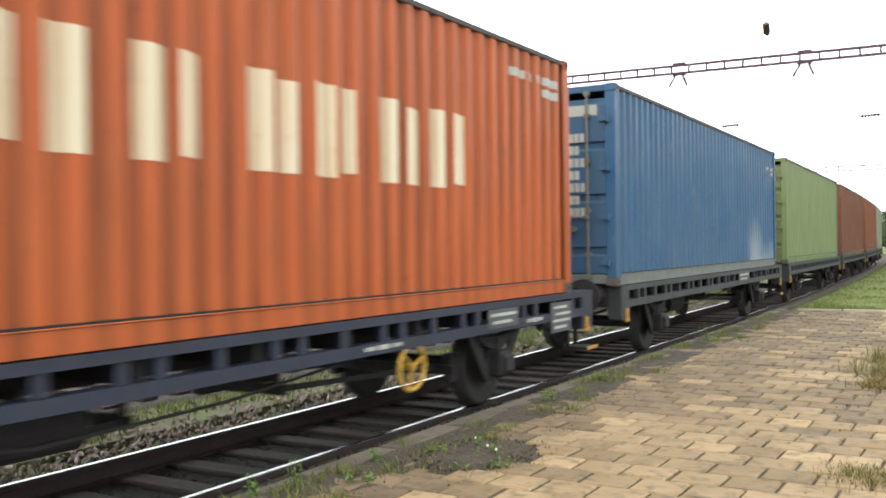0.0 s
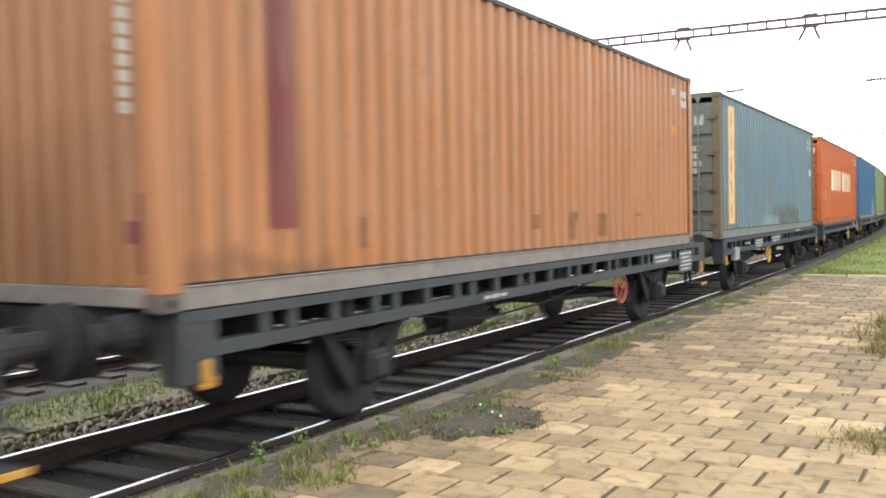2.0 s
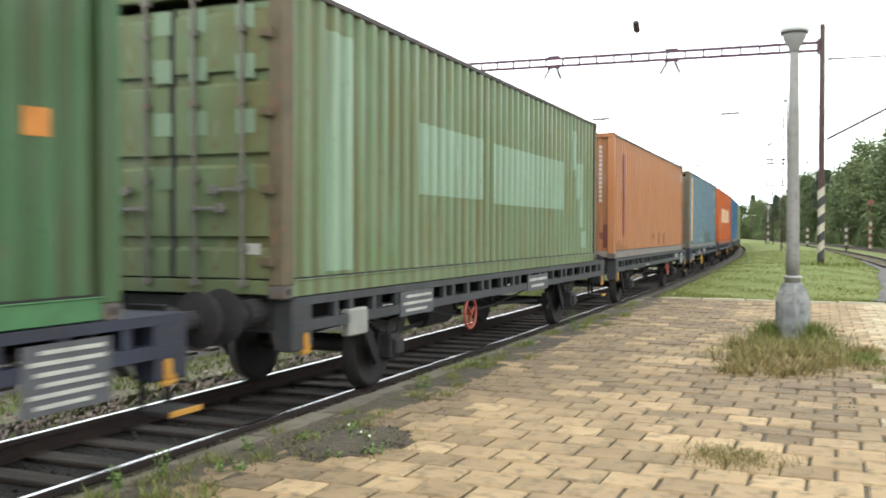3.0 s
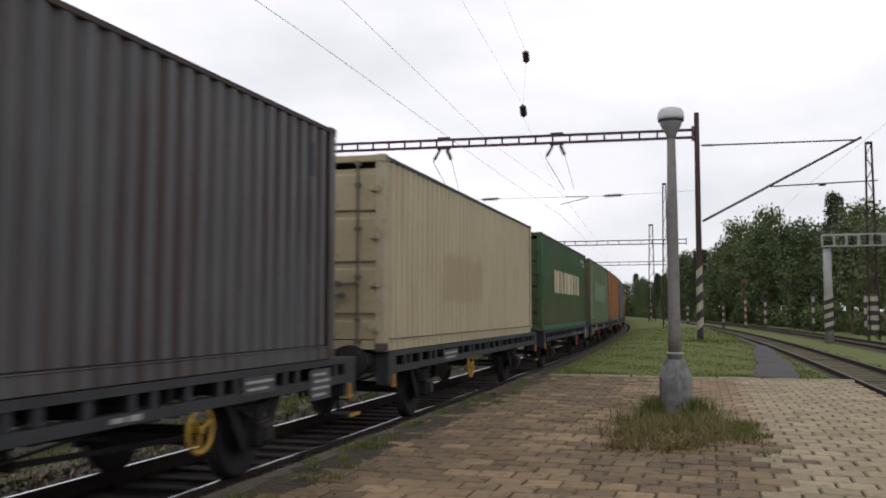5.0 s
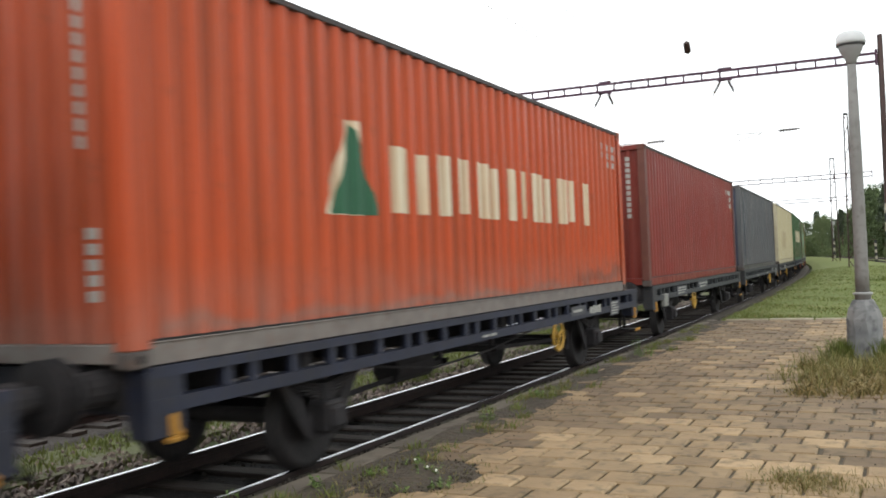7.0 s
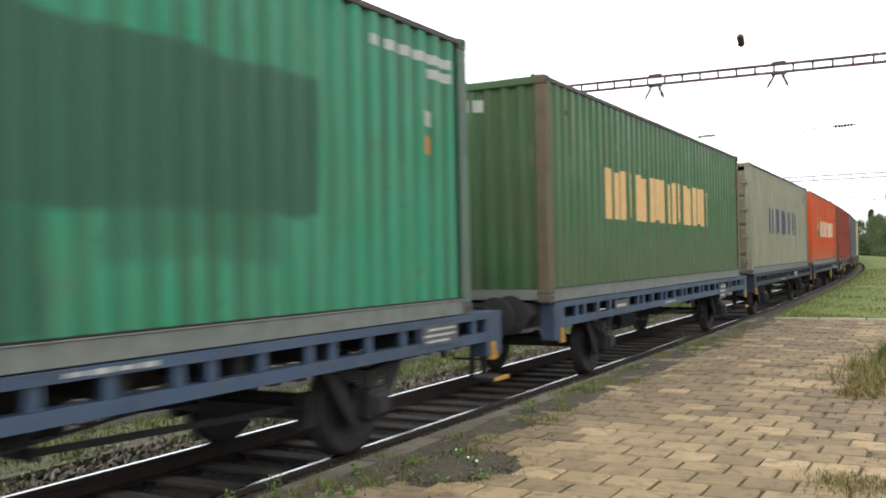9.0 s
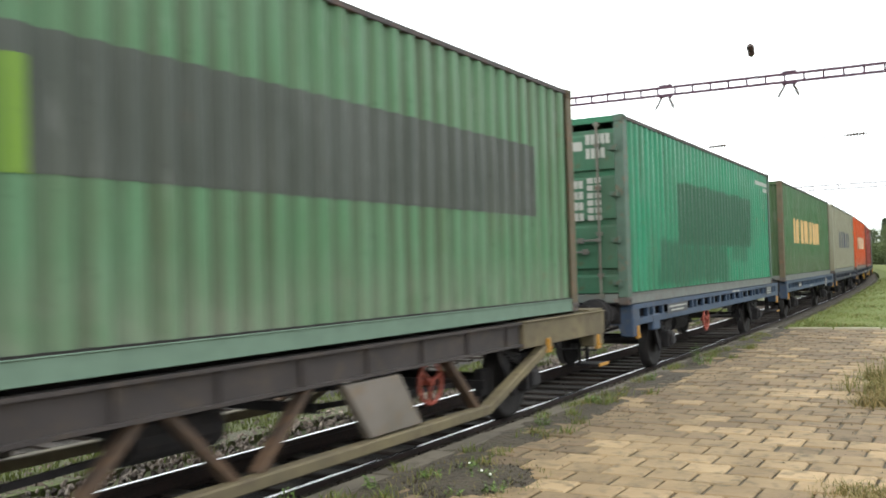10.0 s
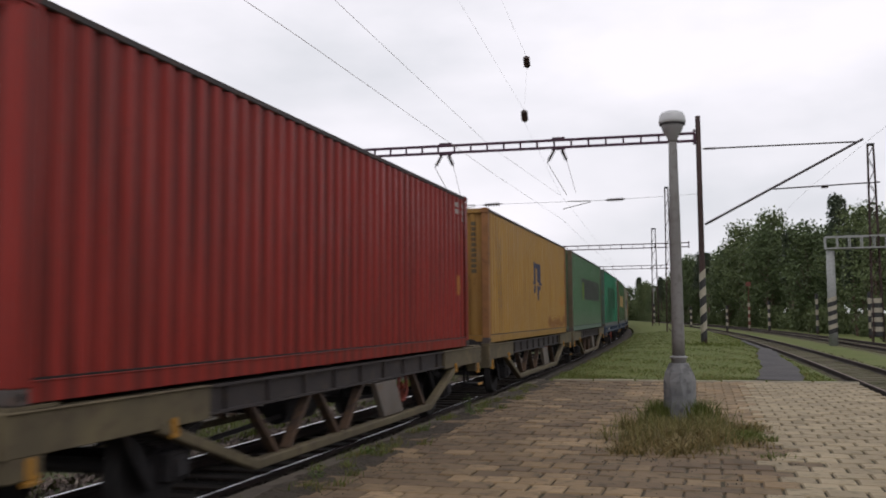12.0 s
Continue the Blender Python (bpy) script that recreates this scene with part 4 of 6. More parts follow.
tri = side_mark(w, -3.58, -2.79, 1.11, 1.99, LOGOGREEN, "green painted triangle", "painted_triangle", top=[(-3.58, 1.12), (-3.21, 2.0), (-2.79, 1.13)])
tri.location.x = 0.004
brand_blocks(w, [(-2.52, -1.67), (-1.47, -0.66), (-0.39, 0.3), (0.66, 1.25), (1.52, 2.2), (2.61, 3.32), (3.77, 4.05)], 1.15, 1.83, M_CREAM)
codes(w, 4.9, 5.7, 2.2, 2.6, M_MARK, (3, 3, 2))
end_codes(c, 0.72, 0.84, 1.5, 2.65, 10, M_MARK)
end_codes(c, 0.82, 0.92, 0.45, 0.95, 5, M_MARK)

c, w = container(9, "drab tan container with dark blue painted blocks", P[9], rail=GREYRAIL)
brand_blocks(w, [(-3.03, -2.3), (-1.75, -1.0), (-0.45, 0.3), (0.8, 1.5), (2.0, 2.7)], 1.1, 1.84, LOGONAVY)
codes(w, 4.4, 5.3, 2.3, 2.55, LOGONAVY, (4, 2))
side_mark(w, 5.0, 5.15, 1.9, 2.1, M_YELLOWMARK, "yellow label", "sticker")
side_mark(w, 5.35, 5.55, 1.85, 2.05, M_ORANGEMARK, "orange label", "sticker")

c, w = container(10, "mid green container with orange-cream painted blocks", P[10], "wall", post=RUSTY, rail=GREYRAIL)
for y in (-5.38, 5.2):
    side_mark(w, y, y + 0.10, 2.46, 2.52, M_HOLE, "small dark air vent", "vent")
step = (3.05 + 3.75) / 9
brand_blocks(w, [(-3.75 + i * step, -3.75 + i * step + 0.6) for i in range(9)], 1.13, 1.89, CREAMORANGE)
end_codes(c, -0.42, 0.33, 2.5, 2.66, 4, M_MARK, False, True)
bm = bmesh.new()
bm_torus(bm, 0.21, 0.075, pose(-0.24, -6.096 + 0.026, 2.12, 90) @ Matrix.Diagonal((1, 1, 0.16, 1)), 24, 6)
part("painted_ring", bm, M_MARK, c, "white round painted emblem")
bm = bmesh.new()
bm_lathe(bm, [(0.08, -0.004), (0.08, 0.008)], 8, pose(-0.24, -6.096 + 0.026, 2.12, 90))
part("painted_dot", bm, M_MARK, c)

c, w = container(11, "emerald green container with dull overpainted panel", P[11], rail=GREYRAIL, end=paint("dull_emerald_door_paint", (0.055, 0.25, 0.14), (0.11, 0.14, 0.10), 0.5, 0.3, fade=(0.17, 0.27, 0.19), faded=0.7), post=plain("dull_green_grey_post", (0.06, 0.10, 0.075), 0.6, 0, 0.3, 0.4))
codes(w, 4.3, 5.75, 2.38, 2.62, M_MARK, (6, 2))
side_mark(w, 5.2, 5.38, 1.9, 2.05, M_MARK, "white label", "sticker")
side_mark(w, 5.2, 5.36, 1.62, 1.8, M_ORANGEMARK, "orange label", "sticker")
end_codes(c, 0.62, 1.0, 2.25, 2.62, 2, M_MARK, True)
end_mark(c, 0.36, 0.56, 2.38, 2.52, M_MARK, True, "white sticker", "sticker")
end_codes(c, 0.62, 0.84, 1.3, 1.95, 6, M_MARK, True)
end_codes(c, 0.40, 0.55, 1.3, 1.92, 4, M_MARK, True)
end_mark(c, -0.82, -0.70, 1.35, 1.55, M_MARK, True, "white sticker", "sticker")
end_mark(c, -0.82, -0.64, 0.6, 0.95, RUSTY, True, "brown patch", "sticker")

c, w = container(12, "grass green container with a dark grey painted panel", P[12], "wall", post=RUSTY, rail=plain("pale_green_rail", (0.10, 0.155, 0.115), 0.7, 0, 0.2))
side_mark(w, -2.80, 4.88, 1.20, 2.04, DARKGREY, "dark grey overpainted panel", "overpainted_panel")
lime = side_mark(w, -2.52, -1.98, 1.19, 1.86, LIME, "lime green remnant", "painted_block")
lime.location.x = 0.004
end_codes(c, 0.20, 0.84, 2.37, 2.54, 4, M_MARK, False, True)
end_mark(c, -0.2, 0.66, 1.70, 2.31, DARKGREY, False, "dark grey overpainted panel", "overpainted_panel")

c, w = container(13, "yellow corrugated container with dark blue shapes", P[13], "wall", post=plain("rusty_yellow_post", (0.24, 0.11, 0.04), 0.7, 0, 0.3, 0.6))
for a, b, z0, z1 in ((-0.25, 0.02, 1.5, 2.05), (0.22, 0.48, 1.5, 2.0), (0.66, 0.9, 1.5, 2.0), (0.02, 0.75, 1.88, 2.02), (-0.4, 0.12, 1.43, 1.5), (0.56, 1.0, 1.43, 1.5),
                     (0.25, 0.5, 1.0, 1.40), (0.5, 0.78, 1.28, 1.40), (-0.2, -0.06, 1.2, 1.40), (0.5, 0.62, 0.94, 1.1)):
    side_mark(w, a, b, z0, z1, LOGONAVY, "dark blue painted shape", "painted_block")
for i in range(11):
    z = 0.74 + i * 0.15
    side_mark(w, -5.06, -4.95, z, z + 0.1, LOGONAVY, "", "stencil_mark")
    side_mark(w, -4.80, -4.70, z, z + 0.1, LOGONAVY, "", "stencil_mark")
side_mark(w, 5.0, 5.25, 0.9, 1.05, M_ORANGEMARK, "orange patch", "sticker")
end_codes(c, 0.84, 0.94, 1.5, 2.6, 10, RUSTY)

c, w = container(14, "deep red corrugated steel container", P[14], "wall")
codes(w, 5.30, 5.85, 2.38, 2.72, M_MARK, (3, 3, 1))
side_mark(w, 5.5, 5.62, 1.95, 2.12, M_YELLOWMARK, "yellow label", "sticker")
side_mark(w, 5.40, 5.66, 0.98, 1.34, M_ORANGEMARK, "orange and yellow label", "sticker")
end_mark(c, 0.55, 0.95, 1.5, 2.3, M_MARK, False, "white label", "sticker")


# ---- wagons ----
WHEEL_R, LIFT = 0.46, 0.03
M_WHEEL = surface("dark_wheel_steel", (0.017, 0.014, 0.014), (0.010, 0.009, 0.009), 4.0, (0.03, 0.023, 0.019), 20.0, 0.75, bumps=0.2)
M_UNDER = surface("grimy_underframe", (0.014, 0.012, 0.013), (0.009, 0.008, 0.009), 3.0, (0.027, 0.021, 0.018), 15.0, 0.85, bumps=0.3)
M_NAVYFRAME = surface("dark_navy_wagon_paint", (0.0125, 0.0165, 0.034), (0.008, 0.010, 0.020), 2.0, (0.025, 0.022, 0.021), 9.0, 0.6, bumps=0.2, amount3=0.5)
M_GREYFRAME = surface("dark_grey_wagon_paint", (0.0272, 0.0306, 0.0348), (0.017, 0.0187, 0.0213), 2.0, (0.0425, 0.0323, 0.0263), 9.0, 0.65, bumps=0.2, amount3=0.5)
M_BLUEFRAME = surface("faded_blue_wagon_paint", (0.030, 0.054, 0.098), (0.020, 0.036, 0.066), 2.0, (0.068, 0.0595, 0.051), 9.0, 0.6, bumps=0.2, amount3=0.5)
M_BEIGEFRAME = surface("khaki_wagon_paint", (0.125, 0.10, 0.052), (0.08, 0.064, 0.036), 2.0, (0.06, 0.04, 0.025), 8.0, 0.75, bumps=0.2, amount3=0.6)
M_BROWNFRAME = surface("grimy_brown_beam", (0.034, 0.027, 0.026), (0.022, 0.018, 0.018), 2.0, (0.066, 0.047, 0.032), 8.0, 0.8, bumps=0.2, amount3=0.5)
M_HOOK = plain("orange_yellow_paint", (0.34, 0.17, 0.025), 0.55, 0, 0.2)
M_BRAKEYEL = plain("yellow_brake_wheel_paint", (0.36, 0.21, 0.03), 0.55, 0, 0.2)
M_BRAKERED = plain("red_brake_wheel_paint", (0.22, 0.045, 0.028), 0.55, 0, 0.2)
M_SIGN = plain("dirty_white_lettering", (0.32, 0.32, 0.29), 0.65, 0, 0.3)
M_SIGNDARK = plain("dark_sign_panel", (0.06, 0.062, 0.068), 0.7)
M_TAIL = plain("red_reflector", (0.35, 0.03, 0.025), 0.4)
M_CEMENT = plain("pale_grey_box_paint", (0.2, 0.2, 0.18), 0.7, 0, 0.2)


def wheel_bm(bm):
    m = pose(0, 0, 0, 0, 90, 0)
    bm_lathe(bm, [(0.09, -0.09), (0.10, -0.07), (0.30, -0.03), (0.40, -0.055), (0.455, -0.055), (0.46, 0.055), (0.485, 0.065), (0.485, 0.085), (0.40, 0.085), (0.30, 0.03), (0.10, 0.07), (0.09, 0.09)], 28, m)


def axle_bm(bm):
    bm_tube(bm, (-1.05, 0, 0), (1.05, 0, 0), 0.075, seg=12)


def axle_guard_bm(bm):
    """A W-shaped plate that holds the axle box."""
    out = ((-0.66, 0.84), (-0.24, 0.27), (0.24, 0.27), (0.66, 0.84), (0.48, 0.84), (0.20, 0.46), (0.17, 0.62), (-0.17, 0.62), (-0.20, 0.46), (-0.48, 0.84))
    a = [bm.verts.new((0.016, y, z)) for y, z in out]
    b = [bm.verts.new((-0.016, y, z)) for y, z in out]
    bm.faces.new(a)
    bm.faces.new(b[::-1])
    for i in range(len(out)):
        bm.faces.new((a[i], a[(i + 1) % len(out)], b[(i + 1) % len(out)], b[i]))


def axle_box_bm(bm):
    bm_box(bm, (0.04, 0, WHEEL_R), (0.24, 0.30, 0.28))
    bm_box(bm, (0.18, 0, WHEEL_R), (0.06, 0.22, 0.20))
    bevel(bm, 0.025)


def spring_bm(bm):
    for i in range(6):
        l, z = 1.15 - 0.17 * i, 0.73 - 0.022 * i
        for s in (-1, 1):
            bm_bar(bm, (0, 0, z), (0, s * l / 2, z + 0.09 * (l / 1.15) ** 2), 0.10, 0.018)
    bm_box(bm, (0, 0, 0.67), (0.13, 0.12, 0.16))


def buffer_bm(bm):
    bm_tube(bm, (0, 0, 0), (0, 0.30, 0), 0.13, 0.12, 14)
    bm_tube(bm, (0, 0.28, 0), (0, 0.56, 0), 0.085, seg=14)
    bm_box(bm, (0, 0.01, 0), (0.34, 0.03, 0.34))


def buffer_head_bm(bm):
    bm_lathe(bm, [(0.10, -0.04), (0.24, -0.01), (0.245, 0.01), (0.15, 0.025), (0.02, 0.03)], 18, pose(0, 0.585, 0, -90, 0, 0))


def hook_bm(bm):
    bm_box(bm, (0, 0, 0.06), (0.055, 0.11, 0.20))
    bm_box(bm, (0, 0.0, -0.06), (0.075, 0.20, 0.055))
    bm_box(bm, (0, 0.08, -0.02), (0.06, 0.05, 0.07))
    bevel(bm, 0.02, 2)


def brakewheel_bm(bm):
    bm_torus(bm, 0.21, 0.022, pose(0, 0, 0, 0, 90, 0), 24, 6)


def brakespoke_bm(bm):
    for i in range(3):
        a = i * 2 * math.pi / 3 + 0.4
        bm_bar(bm, (0, 0, 0), (0, 0.205 * math.cos(a), 0.205 * math.sin(a)), 0.02, 0.035, (1, 0, 0))
    bm_tube(bm, (-0.10, 0, 0), (0.03, 0, 0), 0.03, seg=10)


def coupling_bm(bm):
    bm_box(bm, (0, 0.20, 1.0), (0.06, 0.40, 0.10))
    for i, z in enumerate((0.96, 0.86, 0.78)):
        bm_torus(bm, 0.09, 0.022, pose(0, 0.36 + 0.1 * i, z, 0, 90 if i % 2 else 20, 0), 14, 6)
    bevel(bm, 0.004)


def hose_bm(bm):
    pts = [(0.35, 0.0, 0.85), (0.35, 0.18, 0.72), (0.33, 0.34, 0.58), (0.25, 0.50, 0.56), (0.12, 0.62, 0.66)]
    for a, b in zip(pts, pts[1:]):
        bm_tube(bm, a, b, 0.024, seg=8)


def rail_loop_bm(bm):
    pts = [(0.45, 0.1, 0.72), (0.45, 0.32, 0.56), (1.0, 0.32, 0.56), (1.08, 0.1, 0.72)]
    for a, b in zip(pts, pts[1:]):
        bm_tube(bm, a, b, 0.014, seg=6)


def step_bm(bm):
    bm_box(bm, (0, 0, 0.40), (0.34, 0.36, 0.03))
    for s in (-1, 1):
        bm_bar(bm, (-0.12, s * 0.15, 0.40), (-0.12, s * 0.12, 0.86), 0.03, 0.05, (1, 0, 0))


def chord_bm(z, h, L=12.7, t=0.035):
    """A channel section along the wagon, its back outwards."""
    prof = [(1.24, -h / 2), (1.24, h / 2), (1.10, h / 2), (1.10, h / 2 - 0.016), (1.24 - t, h / 2 - 0.016), (1.24 - t, -h / 2 + 0.016), (1.10, -h / 2 + 0.016), (1.10, -h / 2)]

    def build(bm):
        a = [bm.verts.new((x, -L / 2, z + u)) for x, u in prof]
        b = [bm.verts.new((x, L / 2, z + u)) for x, u in prof]
        for i in range(8):
            bm.faces.new((a[i], a[(i + 1) % 8], b[(i + 1) % 8], b[i]))
        bm.faces.new(a)
        bm.faces.new(b[::-1])
    return build


def end_beam_bm(bm):
    prof = ((6.36, 0.84), (6.36, 1.155), (5.85, 1.155), (5.85, 1.13), (6.24, 1.13), (6.24, 0.84))
    a = [bm.verts.new((-1.225, y, z)) for y, z in prof]
    b = [bm.verts.new((1.225, y, z)) for y, z in prof]
    bm.faces.new(a)
    bm.faces.new(b[::-1])
    for i in range(6):
        bm.faces.new((a[i], a[(i + 1) % 6], b[(i + 1) % 6], b[i]))


def corner_bracket_bm(bm):
    bm_box(bm, (1.08, 6.19, 0.90), (0.31, 0.36, 0.47))
    for v in bm.verts:
        if v.co.z < 0.8 and v.co.x < 1.0:
            v.co.x += 0.12
    bevel(bm, 0.015)


def coupler_box_bm(bm):
    bm_box(bm, (0, 6.30, 0.80), (0.62, 0.16, 0.26))
    bevel(bm, 0.02)


def sill_bm(bm):
    bm_box(bm, (0, 0, 0.98), (0.09, 12.4, 0.32))


def cross_member_bm(bm):
    bm_box(bm, (0, 0, 1.0), (2.28, 0.10, 0.20))


def floor_frame(wg):
    for x in (-0.28, 0.28):
        piece("centre_sill", "sill", sill_bm, M_UNDER, wg, pose(x, 0, 0))
    for i in range(11):
        piece("cross_member", "xmember", cross_member_bm, M_UNDER, wg, pose(0, -5.5 + 1.1 * i, 0.003))


def tank_bm(bm):
    bm_tube(bm, (0.55, -0.45, 0.62), (0.55, 0.45, 0.62), 0.17, seg=14)
    bm_box(bm, (0.55, 0, 0.80), (0.10, 0.08, 0.20))


def brake_rod_bm(bm):
    bm_bar(bm, (0, 0.8, 0.58), (0, 3.35, 0.47), 0.03, 0.05)


def brake_lever_bm(bm):
    bm_bar(bm, (-0.5, 0.8, 0.58), (0.7, 0.8, 0.58), 0.05, 0.09)
    bm_bar(bm, (0.6, 0.8, 0.56), (0.6, 0.8, 0.88), 0.05, 0.07)


def brake_beam_bm(bm):
    bm_bar(bm, (-0.85, 3.35, 0.44), (0.85, 3.35, 0.44), 0.06, 0.10)
    for s in (-1, 1):
        bm_box(bm, (s * 0.76, 3.43, 0.46), (0.09, 0.16, 0.30))


def rigging(wg, reach=0.0):
    for sy in (1, -1):
        t = Matrix.Diagonal((1, sy, 1, 1))
        for x in (-0.45, 0.62):
            piece("brake_rod", "brod", brake_rod_bm, M_UNDER, wg, pose(x, 0, 0) @ t)
        piece("brake_lever", "blever", brake_lever_bm, M_UNDER, wg, t)
        piece("brake_beam", "bbeam", brake_beam_bm, M_UNDER, wg, pose(0, sy * reach, 0) @ t)


def wire_bm(bm):
    pts = [(1.02, -3.2, 0.80), (1.02, -1.8, 0.62), (1.02, -0.2, 0.66), (1.02, 1.4, 0.80)]
    for a, b in zip(pts, pts[1:]):
        bm_tube(bm, a, b, 0.013, seg=6)


def placard(parent, y0, y1, z0, z1, bars, text=M_SIGN, plate=M_SIGNDARK, x=1.246):
    """A sheet with unreadable writing as plain bars."""
    bm = bmesh.new()
    bm_box(bm, (x, (y0 + y1) / 2, (z0 + z1) / 2), (0.012, y1 - y0, z1 - z0))
    p = part("placard", bm, plate, parent, "dark panel with dirty white text")
    h = (z1 - z0) / (bars * 2 + 1)
    for i in range(bars):
        bm = bmesh.new()
        bm_box(bm, (x + 0.008, (y0 + y1) / 2 + 0.04 * ((i * 7) % 3 - 1), z0 + h * (2 * i + 1.5)), (0.006, (y1 - y0) * (0.62 + 0.12 * ((i * 5) % 3)), h * 0.8))
        part("text_bar", bm, text, p)
    return p


def lettering(parent, y0, y1, z, h, n, x=1.244):
    """Unreadable white writing straight on the beam, as plain bars."""
    w = (y1 - y0) / (n * 1.35 - 0.35)
    for i in range(n):
        bm = bmesh.new()
        bm_box(bm, (x, y0 + w * (1.35 * i + 0.5), z), (0.008, w, h * (1.0 if i % 2 else 0.8)))
        part("text_bar", bm, M_SIGN, parent)


WAGONS, WHEELSETS = {}, []


def running_gear(wg, axles, gear):
    for y in axles:
        ws = piece("wheelset", "axle", axle_bm, M_WHEEL, wg, pose(0, y, WHEEL_R - LIFT))
        for s in (-1, 1):
            w = piece("wheel", "wheel", wheel_bm, M_WHEEL, ws, pose(s * 0.79, 0, 0, 0, 0, 180 if s > 0 else 0), "", True)
        WHEELSETS.append((wg, ws, y))
        for s in (-1, 1):
            t = pose(s * 1.0, y, 0, 0, 0, 0 if s > 0 else 180)
            piece("axle_guard", "aguard", axle_guard_bm, gear, wg, t)
            piece("axle_box", "abox", axle_box_bm, gear, wg, t)
            piece("leaf_spring", "spring", spring_bm, gear, wg, t)


def ends(wg, frame_mat, buf, head, L=6.36):
    for sy in (-1, 1):
        t = pose(0, 0, 0, 0, 0, 0 if sy > 0 else 180)
        shift = t @ pose(0, L - 6.36, 0)
        piece("end_beam", "endbeam", end_beam_bm, frame_mat, wg, shift @ pose(0, 0, L * 0.1 - 0.636))
        piece("coupler_box", "cbox", coupler_box_bm, M_UNDER, wg, shift)
        for sx in (-1, 1):
            piece("corner_bracket", "cbrack", corner_bracket_bm, frame_mat, wg, shift @ Matrix.Diagonal((sx, 1, 1, 1)))
        for sx in (-1, 1):
            b = piece("buffer", "buffer", buffer_bm, buf, wg, t @ pose(sx * 0.875, L - 0.01, 1.03))
            piece("buffer_head", "bufhead", buffer_head_bm, head, b, None, "worn round buffer plate")
            piece("lashing_hook", "hook", hook_bm, M_HOOK, wg, pose(sx * 1.235, sy * (L - 0.22), 0.70) @ Matrix.Scale(0.8, 4), "orange-yellow painted hook")
        piece("coupling", "coupling", coupling_bm, M_UNDER, wg, t @ pose(0, L, 0))
        piece("brake_hose", "hose", hose_bm, M_UNDER, wg, t @ pose(0, L - 0.05, 0))
        piece("shunter_rail", "srail", rail_loop_bm, M_UNDER, wg, t @ pose(0, L - 0.02, 0))
        st = piece("step", "step", step_bm, M_UNDER, wg, t @ pose(1.05, L + 0.0, 0))
        piece("step_edge", "stepedge", box_part((0.176, 0, 0.40), (0.014, 0.36, 0.045), 0.003), M_HOOK, st, None, "yellow painted step edge")
        piece("reflector", "refl", box_part((1.10, 0, 1.06), (0.09, 0.02, 0.09), 0.004), M_TAIL, wg, t @ pose(0, L + 0.01, 0), "small red reflector")


def wagon_a(k, mat, brake=None, brake_y=2.0, label="", plates=(), boxes=()):
    wg = thing("flat_wagon", Matrix(), label, "wagon", "wagons of the train")
    for sx in (1, -1):
        t = pose(0, 0, 0, 0, 0, 0 if sx > 0 else 180)
        piece("top_chord", "tchord", chord_bm(1.120, 0.074), mat, wg, t)
        piece("bottom_chord", "bchord", chord_bm(0.888, 0.098), mat, wg, t)
        n = 27
        for i in range(n):
            y = -6.1 + 12.2 * i / (n - 1) + (0.10 if i % 3 == 1 else -0.06 if i % 3 == 2 else 0)
            piece("web_post", "wpost", box_part((1.195, 0, 1.014), (0.06, 0.095, 0.155), 0.004), mat, wg, t @ pose(0, y, 0))
    floor_frame(wg)
    piece("air_tank", "tank", tank_bm, M_UNDER, wg, pose(0, -1.6, 0))
    piece("brake_cylinder", "tank", tank_bm, M_UNDER, wg, pose(-0.9, 1.3, 0))
    rigging(wg)
    piece("brake_pipe", "bwire", wire_bm, M_UNDER, wg)
    running_gear(wg, (-4.0, 4.0), M_UNDER)
    ends(wg, mat, M_UNDER, M_UNDER)
    if brake:
        w = piece("brake_wheel", "brakewheel", brakewheel_bm, brake, wg, pose(1.22, brake_y, 0.66), "painted hand brake wheel", True)
        piece("spoke", "brakespoke", brakespoke_bm, brake, w)
    for y0, y1, z0, z1, bars in plates:
        placard(wg, y0, y1, z0, z1, bars)
    for y0, y1, z0, z1 in boxes:
        bm = bmesh.new()
        bm_box(bm, (1.20, (y0 + y1) / 2, (z0 + z1) / 2), (0.10, y1 - y0, z1 - z0))
        bevel(bm, 0.015)
        part("document_box", bm, mat if k == 11 else M_CEMENT, wg, "small steel box on the frame" if k == 11 else "pale grey box on the frame")
    WAGONS[k] = wg
    return wg


def b_side_bm(bm):
    bm_box(bm, (1.15, 0, 1.00), (0.05, 8.0, 0.26))
    bm_box(bm, (1.15, 0, 1.125), (0.15, 8.0, 0.025))
    bm_box(bm, (1.15, 0, 0.875), (0.15, 8.0, 0.025))
    for i in range(9):
        bm_box(bm, (1.19, -3.6 + 0.9 * i, 1.0), (0.05, 0.03, 0.23))


def b_end_side_bm(bm):
    bm_box(bm, (1.20, 5.28, 0.985), (0.08, 2.62, 0.31))
    bm_box(bm, (1.17, 5.28, 1.135), (0.18, 2.62, 0.02))
    bevel(bm, 0.008)


def b_truss_bm(bm):
    for s in (-1, 1):
        bm_bar(bm, (1.19, s * 4.75, 0.84), (1.19, s * 3.05, 0.27), 0.10, 0.13, (1, 0, 0))
    bm_bar(bm, (1.19, -3.08, 0.27), (1.19, 3.08, 0.27), 0.10, 0.13, (1, 0, 0))
    bevel(bm, 0.012)


def b_diag_bm(bm):
    bm_bar(bm, (1.14, -0.30, 0.31), (1.14, 0.30, 0.87), 0.06, 0.11, (1, 0, 0))


